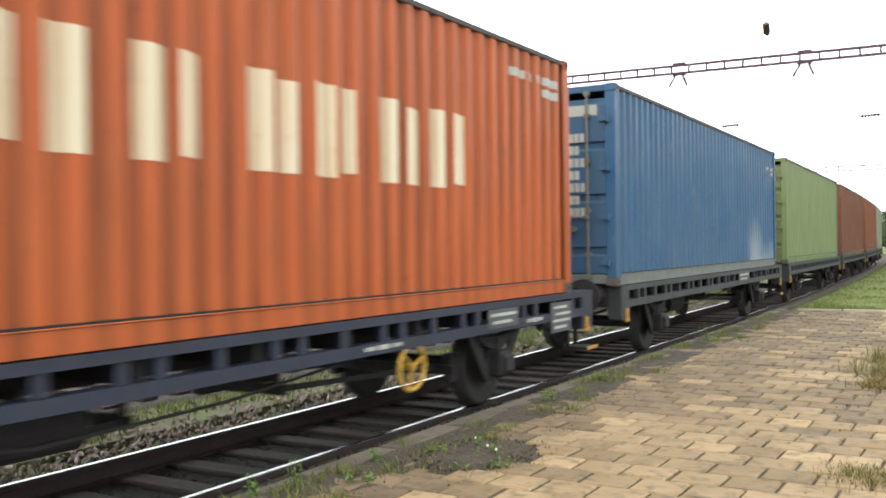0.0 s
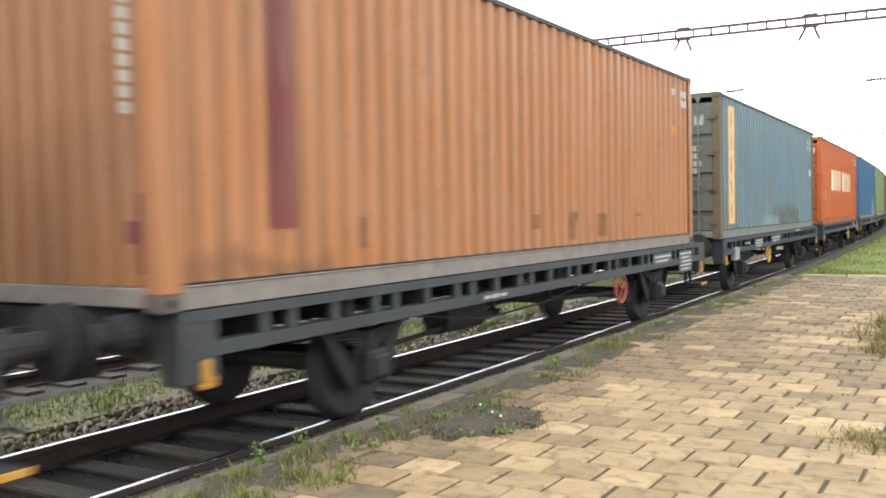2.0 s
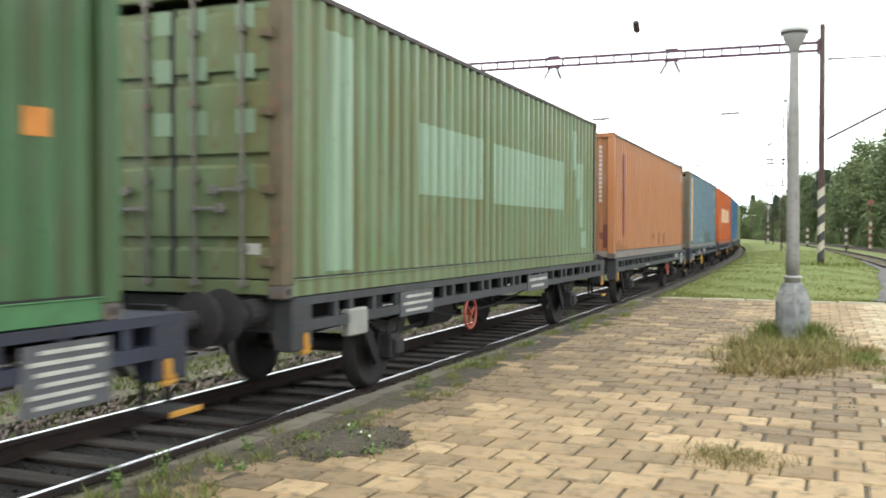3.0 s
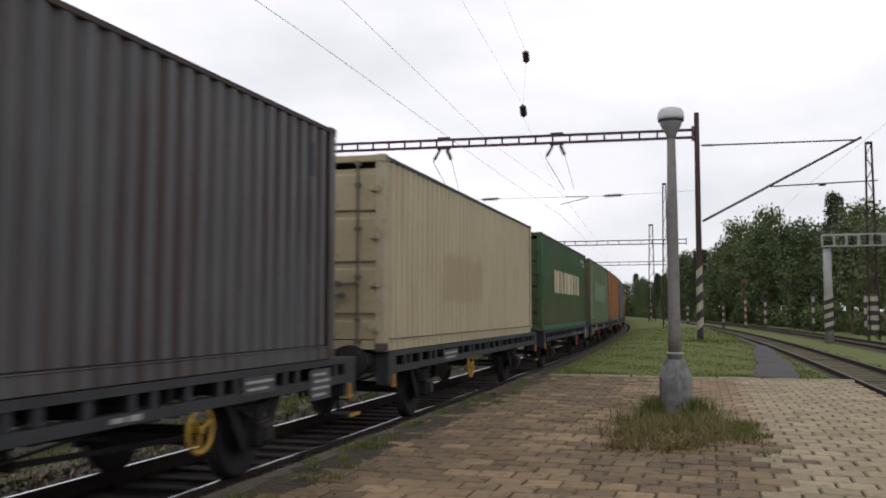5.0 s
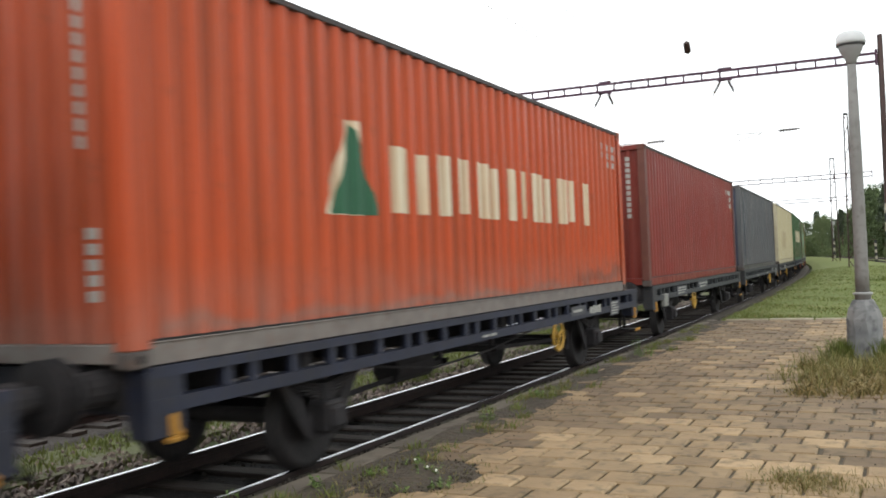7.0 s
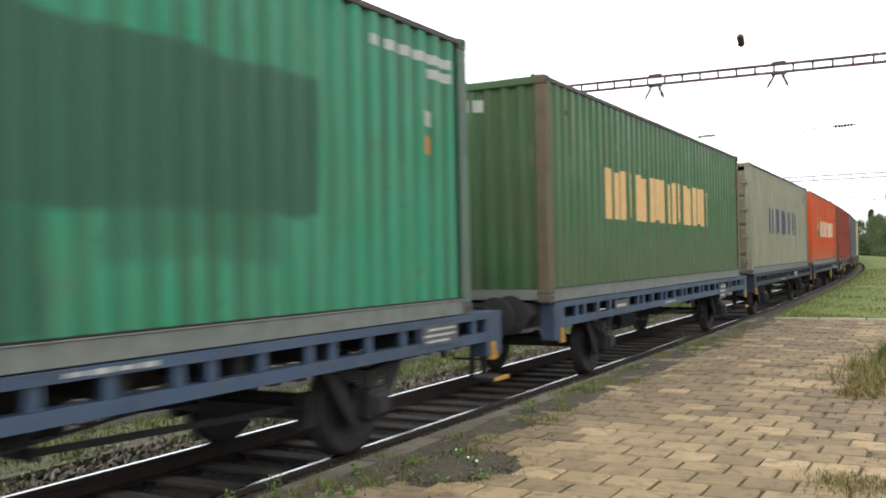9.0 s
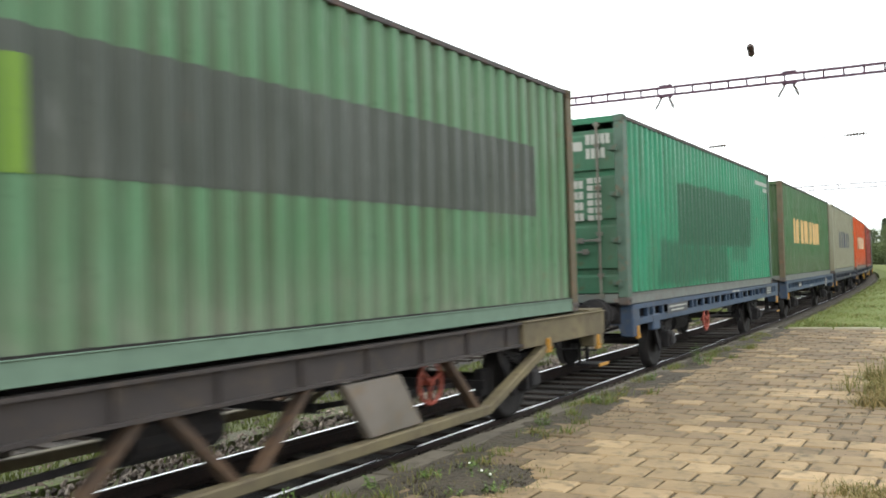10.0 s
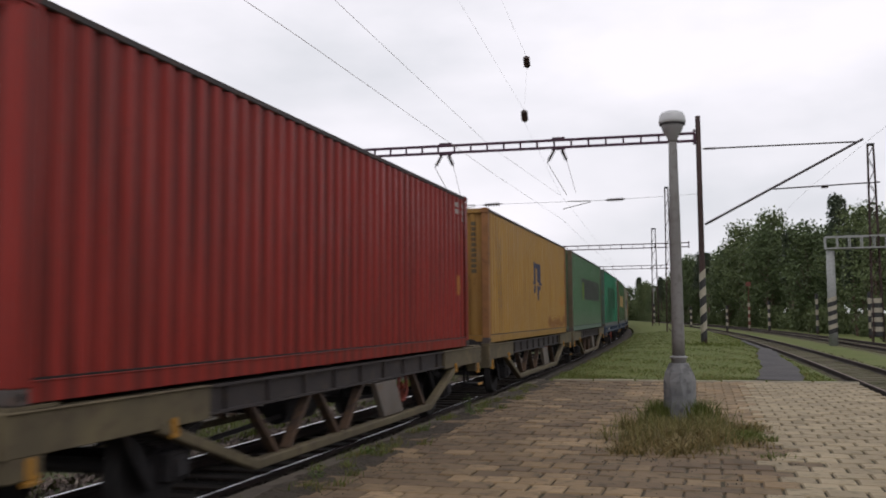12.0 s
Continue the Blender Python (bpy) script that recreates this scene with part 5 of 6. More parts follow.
def b_box_bm(bm):
    bm_box(bm, (1.17, 0.08, 0.585), (0.09, 0.86, 0.50))
    for v in bm.verts:
        v.co.y += 0.76 * (0.585 - v.co.z)
    bevel(bm, 0.01)


def grab_bm(bm):
    pts = [(0, 0, 0), (0, 0, 1.45), (0.38, 0, 1.45), (0.38, 0, 0.55), (0, 0, 0.55)]
    for a, b in zip(pts, pts[1:]):
        bm_tube(bm, a, b, 0.017, seg=8)


def wagon_b(k, mat, label):
    wg = thing("truss_wagon", Matrix(), label, "wagon", "wagons of the train")
    for sx in (1, -1):
        t = pose(0, 0, 0, 0, 0, 0 if sx > 0 else 180)
        piece("side_beam", "bside", b_side_bm, M_BROWNFRAME, wg, t, "grimy brown longitudinal beam")
        for sy in (1, -1):
            piece("end_side_beam", "bend", b_end_side_bm, mat, wg, t @ Matrix.Diagonal((1, sy, 1, 1)))
        piece("truss_chord", "btruss", b_truss_bm, mat, wg, t)
        for i, y in enumerate((-2.75, -1.9, -1.05, -0.2, 2.6)):
            piece("truss_diagonal", "bdiag", b_diag_bm, M_RUSTDIAG, wg, t @ pose(0, y, 0) @ Matrix.Diagonal((1, 1 if i % 2 else -1, 1, 1)))
        piece("sloping_panel", "bbox", b_box_bm, M_GREYPANEL, wg, t @ pose(0, 1.05, 0), "grey sloping metal panel")
    floor_frame(wg)
    piece("air_tank", "tank", tank_bm, M_UNDER, wg, pose(0, -0.8, 0))
    rigging(wg, 0.35)
    running_gear(wg, (-4.35, 4.35), M_UNDER)
    ends(wg, mat, M_UNDER, M_UNDER, 6.55)
    for sy in (-1, 1):
        for sx in (-1, 1):
            piece("side_hook", "hook", hook_bm, M_HOOK, wg, pose(sx * 1.26, sy * 4.6, 0.80) @ Matrix.Scale(0.7, 4), "orange-yellow painted hook")
    piece("grab_rail", "grab", grab_bm, M_HOOK, wg, pose(0.25, -6.52, 1.15), "yellow tubular grab rail")
    w = piece("brake_wheel", "brakewheel", brakewheel_bm, M_BRAKERED, wg, pose(1.06, 2.15, 0.66), "red painted hand brake wheel", True)
    piece("spoke", "brakespoke", brakespoke_bm, M_BRAKERED, w)
    WAGONS[k] = wg
    return wg


M_RUSTDIAG = surface("rusty_brown_brace", (0.075, 0.044, 0.026), (0.045, 0.03, 0.022), 3.0, (0.13, 0.068, 0.03), 10.0, 0.85, bumps=0.2)
M_GREYPANEL = surface("grey_brown_sheet", (0.14, 0.12, 0.105), (0.105, 0.09, 0.072), 2.0, (0.15, 0.09, 0.04), 6.0, 0.75, amount3=0.5)
NAVY_L, GREY_L, BLUE_L = "dark navy flat wagon with ladder-like side frames", "dark grey flat wagon with ladder-like side frames", "faded blue flat wagon with ladder-like side frames"
for k in (-5, -4, -3, -2):
    wagon_a(k, M_GREYFRAME, None, 0, GREY_L)
wagon_a(-1, M_GREYFRAME, None, 0, GREY_L, ((1.2, 2.2, 0.9, 1.12, 2),))
wagon_a(0, M_NAVYFRAME, M_BRAKEYEL, 1.95, NAVY_L, ((3.4, 4.1, 0.88, 1.08, 2), (5.0, 5.6, 0.70, 1.06, 4)))
wagon_a(1, M_NAVYFRAME, M_BRAKEYEL, -1.65, NAVY_L, ((-3.4, -2.45, 0.86, 1.06, 3), (-1.4, -0.2, 0.90, 1.08, 2)), ((-5.35, -4.95, 0.68, 0.95),))
wagon_a(2, M_GREYFRAME, M_BRAKERED, 1.95, GREY_L, ((3.35, 4.3, 0.90, 1.07, 2), (4.75, 5.5, 0.70, 1.06, 5)))
wagon_a(3, M_GREYFRAME, M_BRAKERED, -1.8, GREY_L, ((-4.1, -3.15, 0.80, 1.08, 3), (0.75, 1.9, 0.80, 1.06, 2)), ((-5.3, -4.9, 0.70, 0.98),))
wagon_a(4, M_NAVYFRAME, M_BRAKERED, 2.05, NAVY_L, ((4.8, 5.55, 0.62, 1.06, 6), (0.9, 1.3, 0.84, 1.02, 1)))
wagon_a(5, M_GREYFRAME, M_BRAKEYEL, -1.3, GREY_L, ((-3.4, -2.4, 0.86, 1.06, 2),))
wagon_a(6, M_GREYFRAME, M_BRAKEYEL, 2.55, GREY_L, ((3.3, 4.0, 0.90, 1.08, 2), (4.9, 5.5, 0.7, 1.06, 4)))
wagon_a(7, M_GREYFRAME, M_BRAKEYEL, -1.85, GREY_L, ((-4.0, -2.9, 0.86, 1.06, 3), (-1.3, 0.0, 0.90, 1.08, 2)), ((-5.35, -4.95, 0.68, 0.95),))
wagon_a(8, M_NAVYFRAME, M_BRAKEYEL, 1.85, NAVY_L, ((2.4, 3.1, 0.90, 1.04, 1), (4.5, 5.0, 0.78, 1.02, 5)))
wagon_a(9, M_NAVYFRAME, None, 0, NAVY_L, ((1.3, 2.2, 0.88, 1.06, 2),))
wagon_a(10, M_BLUEFRAME, None, 0, BLUE_L, ((3.2, 3.8, 0.74, 1.06, 3), (-4.0, -3.3, 0.9, 1.06, 1)))
wagon_a(11, M_BLUEFRAME, M_BRAKERED, -1.75, BLUE_L, ((-4.5, -3.2, 0.92, 1.08, 2), (4.6, 5.3, 0.90, 1.10, 3)), ((-5.35, -4.97, 0.70, 0.95),))
for k, y0, y1, z, h, n in ((0, 1.2, 1.75, 0.895, 0.04, 3), (0, 4.35, 4.75, 0.90, 0.05, 3), (1, 2.2, 2.9, 1.12, 0.04, 4), (1, -4.4, -3.9, 1.0, 0.03, 2), (2, -2.2, -1.7, 0.89, 0.04, 3),
                          (4, -1.9, -1.5, 0.89, 0.035, 2), (4, 2.4, 3.4, 0.89, 0.03, 4), (6, -2.4, -1.9, 0.89, 0.04, 3), (6, 1.2, 1.6, 0.89, 0.05, 2), (8, 3.35, 3.95, 0.94, 0.13, 4),
                          (8, -0.9, -0.5, 0.89, 0.03, 2), (9, -1.5, -0.8, 0.89, 0.04, 4), (10, -1.2, -0.5, 0.89, 0.04, 3), (11, 0.6, 1.3, 1.12, 0.035, 4)):
    lettering(WAGONS[k], y0, y1, z, h, n)
for k in (12, 13, 14):
    wagon_b(k, M_BEIGEFRAME, "khaki container wagon with a trussed underframe")

# ---- the train's run ----
SPEED = 16.912
FRONTS = {-5: 80.1, -4: 66.15, -3: 52.25, -2: 38.4, -1: 24.54, 0: 10.69, 1: -3.51, 2: -17.7, 3: -31.67, 4: -45.86, 5: -59.9, 6: -73.94, 7: -87.84,
          8: -101.88, 9: -115.6, 10: -129.39, 11: -143.68, 12: -157.9, 13: -171.79, 14: -185.75}


def motions():
    """The train runs away along the curve; its wheelsets roll."""
    times = [i * 0.5 for i in range(25)]
    for k, front in FRONTS.items():
        mid = front + 0.12 - CL / 2
        walk(CONTAINERS[k][0], [(t, on_line(mid + SPEED * t, 1.187 if k < 12 else 1.205)) for t in times])
        walk(WAGONS[k], [(t, on_line(mid + 0.4 + SPEED * t, LIFT)) for t in times])
    for wg, ws, y in WHEELSETS:
        if wg.name in ROLLING:
            walk(ws, [(i / FPS, pose(0, y, WHEEL_R - LIFT, -math.degrees(SPEED * i / FPS / WHEEL_R) % 360, 0, 0)) for i in range(361)])


ROLLING = {WAGONS[k].name for k in WAGONS if k >= -1}


# ---- lineside: lamp posts ----
def lamp_post(x, y, z, name_label, turn=0.0):
    lp = thing("lamp_post", pose(x, y, z, 0, 0, turn), name_label, "street lamp", "platform lamps")
    bm = bmesh.new()
    bm_lathe(bm, [(0.245, -0.05), (0.24, 0.15), (0.232, 0.42), (0.222, 0.62), (0.205, 0.74), (0.165, 0.83), (0.135, 0.88)], 9)
    for v in bm.verts:
        v.co += 0.03 * Vector((noise.noise(v.co * 7), noise.noise(v.co * 7 + Vector((9, 0, 0))), 0))
    part("concrete_base", bm, M_LAMPCONC, lp, "chipped stained concrete socket")
    bm = bmesh.new()
    bm_lathe(bm, [(0.105, 0.86), (0.105, 0.94), (0.128, 0.95), (0.128, 0.975), (0.09, 0.985)], 14)
    part("collar", bm, M_LAMPBODY, lp, "grey metal collar", True)
    bm = bmesh.new()
    bm_lathe(bm, [(0.092, 0.97), (0.09, 1.3), (0.078, 3.0), (0.06, 4.21)], 14)
    part("pole", bm, M_POLE, lp, "", True)
    bm = bmesh.new()
    bm_lathe(bm, [(0.062, 4.140), (0.075, 4.195), (0.10, 4.240), (0.150, 4.330), (0.170, 4.415), (0.165, 4.420)], 18)
    lower = part("lamp_housing", bm, M_LAMPBODY, lp, "grey bowl-shaped lamp housing", True)
    bm = bmesh.new()
    bm_lathe(bm, [(0.172, 4.392), (0.190, 4.396), (0.190, 4.414), (0.172, 4.416)], 18)
    part("rim", bm, M_BLACK, lower, "dark rubber rim")
    bm = bmesh.new()
    bm_lathe(bm, [(0.182, 4.416), (0.196, 4.428), (0.196, 4.465), (0.186, 4.535), (0.155, 4.580), (0.09, 4.603), (0.01, 4.608)], 18)
    part("lamp_cover", bm, M_GLOBE, lower, "white rounded lamp cover", True)
    return lp


lamp_post(-0.62, 14.0, 0.195, "grey platform lamp post with a concrete socket in long grass")
lamp_post(-17.1, 11.75, -0.28, "grey lamp post behind the tracks")


# ---- lineside: overhead line ----
GY = 40.0


def gy(x):
    return GY + 0.07 * (x + 0.7)


def mast(x, y, z0, top, r, stripes, label, lattice=False, stripe_top=2.6):
    m = thing("catenary_mast", pose(x, y, z0), label, "mast", "masts of the overhead line")
    H = top - z0
    if lattice:
        for sx in (-1, 1):
            for sy in (-1, 1):
                bm = bmesh.new()
                bm_bar(bm, (sx * r * 1.5, sy * r * 1.5, 0), (sx * r * 0.8, sy * r * 0.8, H), 0.05, 0.05)
                part("leg", bm, M_MAST, m)
        n = int(H / 0.7)
        for i in range(n):
            bm = bmesh.new()
            z, z2 = H * i / n, H * (i + 1) / n
            w, w2 = r * (1.5 - 0.7 * i / n), r * (1.5 - 0.7 * (i + 1) / n)
            s = 1 if i % 2 else -1
            for a, b in (((-s * w, -w), (s * w2, -w2)), ((-s * w, w), (s * w2, w2))):
                bm_bar(bm, (*a, z), (*b, z2), 0.03, 0.03)
            for a, b in (((-w, -s * w), (-w2, s * w2)), ((w, -s * w), (w2, s * w2))):
                bm_bar(bm, (*a, z), (*b, z2), 0.03, 0.03)
            part("lattice_brace", bm, M_MAST, m)
        bm = bmesh.new()
        bm_box(bm, (0, 0, H + 0.06), (r * 2.0, r * 2.0, 0.12))
        part("cap", bm, M_BLACK, m)
    else:
        bm = bmesh.new()
        bm_lathe(bm, [(r * 1.15, -0.3), (r * 1.12, 1.5), (r, H * 0.6), (r * 0.9, H)], 12)
        part("pole", bm, M_MAST, m, "", True)
    if stripes:
        n = 8
        h = (stripe_top - 0.35) / n
        for i in range(n):
            bm = bmesh.new()
            rr = r * (1.17 if not lattice else 1.7)
            bm_lathe(bm, [(rr, 0.35 + i * h), (rr, 0.35 + (i + 1) * h - 0.002)], 12)
            if not lattice:
                for v in bm.verts:
                    v.co.z += 0.10 * v.co.x / r
            part("stripe", bm, stripes[i % len(stripes)], m)
    return m


mast(-0.72, 40.0, 0.35, 10.1, 0.115, (M_BLACK, M_WHITE, M_BLACK, M_WHITE, M_BLACK, M_WHITE, M_BLACK, M_WHITE), "rust-brown tubular mast with striped foot in grass", stripe_top=3.2)
mast(-17.2, 38.9, -0.3, 10.1, 0.115, (), "rust-brown tubular mast behind the tracks")


def gantry(x0, x1, yf, z0, z1, label, step=0.73):
    g = thing("gantry_beam", pose(0, 0, 0), label, "gantry", "beams of the overhead line")
    for z in (z0, z1):
        bm = bmesh.new()
        bm_bar(bm, (x0, yf(x0), z), (x1, yf(x1), z), 0.10, 0.105)
        part("chord", bm, M_TRUSS, g)
    n = int((x1 - x0) / step)
    for i in range(n + 1):
        x = x0 + (x1 - x0) * i / n
        bm = bmesh.new()
        bm_bar(bm, (x, yf(x), z0 + 0.04), (x, yf(x), z1 - 0.04), 0.075, 0.05, (0, 1, 0))
        part("web_post", bm, M_TRUSS, g)
    bm = bmesh.new()
    bm_box(bm, (x1 - 0.02, yf(x1), (z0 + z1) / 2), (0.10, 0.16, z1 - z0 + 0.30))
    part("end_bracket", bm, M_TRUSS, g)
    return g


gantry(-17.1, -0.86, gy, 9.06, 9.38, "slim dark purple-brown gantry beam over the tracks")


def insulator_bm(bm, a, b, r=0.11, core=0.03):
    a, b = Vector(a), Vector(b)
    d = b - a
    m = Matrix.Translation(a) @ d.to_track_quat("Z", "Y").to_matrix().to_4x4()
    L, n, prof = d.length, 6, [(0.02, 0.0)]
    for i in range(n):
        z = L * (0.12 + 0.76 * i / n)
        prof += [(core, z), (r, z + L * 0.05), (core, z + L * 0.09)]
    prof += [(0.02, L)]
    bm_lathe(bm, prof, 10, m)


def insulator(a, b, label="dark brown ribbed porcelain insulator", r=0.11, core=0.03):
    bm = bmesh.new()
    insulator_bm(bm, a, b, r, core)
    me = to_mesh("insulator", bm)
    me.materials.append(M_INSUL)
    return tagged(new("insulator", me), label, "insulator", "insulators of the overhead line")


def wire(name, pts, r, label, material=M_WIRE, sag=0.0):
    bm = bmesh.new()
    pts = [Vector(p) for p in pts]
    fine = []
    for a, b in zip(pts, pts[1:]):
        n = 8 if sag else max(1, int((b - a).length / 12))
        for i in range(n):
            f = i / n
            p = a.lerp(b, f)
            p.z -= sag * 4 * f * (1 - f)
            fine.append(p)
    fine.append(pts[-1])
    rings = []
    for p in fine:
        d = (fine[-1] - fine[0]).normalized()
        x = d.cross(Vector((0, 0, 1))).normalized()
        z = x.cross(d)
        rings.append([bm.verts.new(p + r * (math.cos(c) * x + math.sin(c) * z)) for c in [i * math.pi / 2.5 for i in range(5)]])
    for p, q in zip(rings, rings[1:]):
        for i in range(5):
            bm.faces.new((p[i], p[(i + 1) % 5], q[(i + 1) % 5], q[i]))
    bm.faces.new(rings[0])
    bm.faces.new(rings[-1][::-1])
    me = to_mesh(name, bm)
    me.materials.append(material)
    return tagged(new(name, me), label, name.replace("_", " "), "wires of the overhead line")


for cx in (-6.58, -11.6):
    y = gy(cx)
    insulator((cx - 0.15, y, 9.0), (cx - 0.50, y, 8.42))
    insulator((cx + 0.12, y, 9.0), (cx + 0.36, y, 8.42))
    bm = bmesh.new()
    bm_box(bm, (cx, y, 9.46), (0.55, 0.10, 0.09))
    bm_box(bm, (cx, y, 8.98), (0.60, 0.06, 0.06))
    me = to_mesh("hanger_plate", bm)
    me.materials.append(M_TRUSS)
    tagged(new("hanger_plate", me), "dark steel plate on the gantry beam", "bracket", "brackets on the gantry")
    wire("hanger_wire", [(cx - 0.50, y, 8.42), (cx + 0.35, y - 0.2, 6.95)], 0.018, "thin hanger wire from insulator to catenary")
    wire("hanger_wire", [(cx + 0.36, y, 8.42), (cx + 0.75, y - 0.2, 7.0)], 0.012, "thin hanger wire from insulator to catenary")
    wire("registration_arm", [(cx + 0.35, y, 6.68), (cx + 1.35, y, 6.66)], 0.025, "light steel registration arm", M_WIRE)
    wire("registration_arm", [(cx + 1.35, y, 6.62), (cx + 0.15, y, 6.36)], 0.02, "light steel registration arm", M_WIRE)
insulator((-4.65, gy(-4.2), 6.68), (-3.75, gy(-4.2), 6.70), r=0.10)
insulator((-9.95, gy(-9.4), 6.66), (-9.05, gy(-9.4), 6.68), r=0.10)
wire("cross_span_wire", [(-0.8, 40.0, 6.80), (-3.75, gy(-4), 6.70)], 0.008, "thin steel cross-span wire over the tracks")
wire("cross_span_wire", [(-4.65, gy(-4.4), 6.68), (-9.05, gy(-9), 6.67)], 0.008, "thin steel cross-span wire over the tracks")
wire("cross_span_wire", [(-9.95, gy(-10), 6.66), (-17.1, gy(-17), 6.66)], 0.008, "thin steel cross-span wire over the tracks")


def along(off, zs, ss):
    out = []
    for s, z in zip(ss, zs):
        x, y, _ = line(s, off)
        out.append((x, y, z))
    return out


SS = (-25, 0, 12, 25, 40, 75, 105, 150)
wire("contact_wire", along(0.1, (5.95, 5.9, 5.85, 5.75, 5.9, 5.8, 5.9, 5.8), SS), 0.0045, "thin contact wire above the track")
wire("catenary_wire", along(0.05, (7.2, 7.1, 6.95, 6.5, 6.95, 6.4, 6.95, 6.4), SS), 0.004, "thin catenary wire above the track")
wire("contact_wire", along(-5.1, (5.95, 5.9, 5.85, 5.75, 5.9, 5.8, 5.9, 5.8), SS), 0.0045, "thin contact wire above the track")
wire("catenary_wire", along(-5.0, (7.4, 7.2, 6.9, 6.5, 6.95, 6.4, 6.95, 6.4), SS), 0.004, "thin catenary wire above the track")
wire("catenary_wire", along(10.2, (6.9, 6.9, 6.6, 6.45, 6.9, 6.4, 6.9, 6.4), SS), 0.004, "thin catenary wire above the siding")
# a slack feeder with two insulators
W0, W1 = (-6.52, 32.55, 10.95), (-6.55, 32.15, 8.88)
for w in (W0, W1):
    insulator((w[0], w[1] - 0.1, w[2] + 0.24), (w[0] + 0.02, w[1] + 0.05, w[2] - 0.20), "dark spindle-shaped insulator hanging in a wire", 0.15, 0.11)
wire("feeder_wire", [(-6.9, 0.0, 21.0), (-6.7, 20.0, 14.2), (W0[0], W0[1] - 0.1, W0[2] + 0.24)], 0.003, "very thin feeder wire")
wire("feeder_wire", [(W0[0], W0[1], W0[2] - 0.2), (W1[0], W1[1], W1[2] + 0.2)], 0.003, "very thin feeder wire")
wire("feeder_wire", [(-7.3, 10.0, 13.5), (W1[0], W1[1] - 0.1, W1[2] + 0.24)], 0.003, "very thin feeder wire")
wire("feeder_wire", [(W1[0], W1[1], W1[2] - 0.2), (-6.58, 40.0, 7.0)], 0.003, "very thin feeder wire")

# the bracket arm over the siding
arm = thing("cantilever_arm", pose(0, 0, 0), "dark tubular bracket arm over the siding", "bracket")
bm = bmesh.new()
bm_tube(bm, (-0.55, 40, 5.50), (5.65, 40, 8.72), 0.05, seg=8)
part("strut", bm, M_WIRE_DARK, arm)
bm = bmesh.new()
bm_tube(bm, (-0.55, 40, 8.70), (5.45, 40, 8.62), 0.032, seg=8)
part("tie_rod", bm, M_WIRE_DARK, arm)
bm = bmesh.new()
bm_tube(bm, (2.15, 40, 6.86), (6.2, 40, 6.95), 0.028, seg=8)
part("steady_arm", bm, M_WIRE_DARK, arm)
for a, b in (((-0.55, 40, 8.70), (0.05, 40, 8.69)), ((-0.5, 40, 5.53), (0.0, 40, 5.79)), ((4.0, 40, 6.84), (4.3, 40, 6.85))):
    bm = bmesh.new()
    insulator_bm(bm, a, b, 0.07)
    part("arm_insulator", bm, M_INSUL, arm, "dark ribbed insulator")

# masts, beams and signs further down the line
mast(8.85, 60.0, 0.0, 11.75, 0.20, (M_BLACK, M_WHITE), "brown lattice mast with striped foot", True, 2.6)
mast(10.3, 62.0, 0.0, 8.2, 0.12, (M_BLACK, M_WHITE), "brown mast with striped foot", False, 2.4)
mast(-3.55, 68.0, 0.3, 10.8, 0.14, (), "thin pale lattice mast by the line", True)
mast(-7.0, 105.0, 0.2, 11.2, 0.24, (), "pale lattice mast by the line", True)
gantry(-24.0, -3.2, lambda x: 105.0, 9.15, 9.6, "far slim gantry beam over the tracks", 1.2)
gantry(-30.0, -6.0, lambda x: 150.0, 9.0, 9.5, "far slim gantry beam over the tracks", 1.5)

bridge = thing("signal_bridge", pose(6.38, 60.0, 0.0), "pale grey signal gantry on a striped round post", "signal gantry")
bm = bmesh.new()
bm_lathe(bm, [(0.26, -0.3), (0.25, 3.0), (0.24, 5.5)], 14)
part("post", bm, M_GREYWHITE, bridge, "", True)
for i in range(8):
    bm = bmesh.new()
    bm_lathe(bm, [(0.265, 0.55 + i * 0.27), (0.265, 0.55 + (i + 1) * 0.27)], 14)
    for v in bm.verts:
        v.co.z += 0.35 * v.co.x
    part("stripe", bm, (M_BLACK, M_WHITE)[i % 2], bridge, "black and white warning stripe")
for z in (5.62, 6.32):
    for y in (-0.35, 0.35):
        bm = bmesh.new()
        bm_bar(bm, (-0.3, y, z), (5.2, y, z), 0.07, 0.08)
        part("rail", bm, M_GREYWHITE, bridge)
for i in range(9):
    for y in (-0.35, 0.35):
        bm = bmesh.new()
        x = -0.27 + i * 0.68
        bm_bar(bm, (x, y, 5.62), (x, y, 6.32), 0.06, 0.06, (0, 1, 0))
        part("upright", bm, M_GREYWHITE, bridge)
bm = bmesh.new()
bm_box(bm, (2.45, 0, 5.58), (5.4, 0.62, 0.04))
part("walkway", bm, M_GREYWHITE, bridge)


def marker_post(x, y, h, r, mats, label, head=None):
    mp = thing("marker_post", pose(x, y, -0.2), label, "post", "striped posts by the tracks")
    bm = bmesh.new()
    bm_tube(bm, (0, 0, 0), (0, 0, h * 0.98), r * 0.9, seg=8)
    part("core", bm, M_MAST, mp)
    n = 7
    for i in range(n):
        bm = bmesh.new()
        bm_lathe(bm, [(r, 0.3 + (h - 0.3) * i / n), (r, 0.3 + (h - 0.3) * (i + 1) / n)], 10)
        part("stripe", bm, mats[i % len(mats)], mp)
    if head:
        bm = bmesh.new()
        bm_box(bm, (0, 0, h + 1.0), (0.08, 0.08, 2.0))
        bm_box(bm, (0, -0.06, h + 2.1), (0.55, 0.05, 0.5))
        bevel(bm, 0.01)
        part("sign_head", bm, head, mp)
    return mp


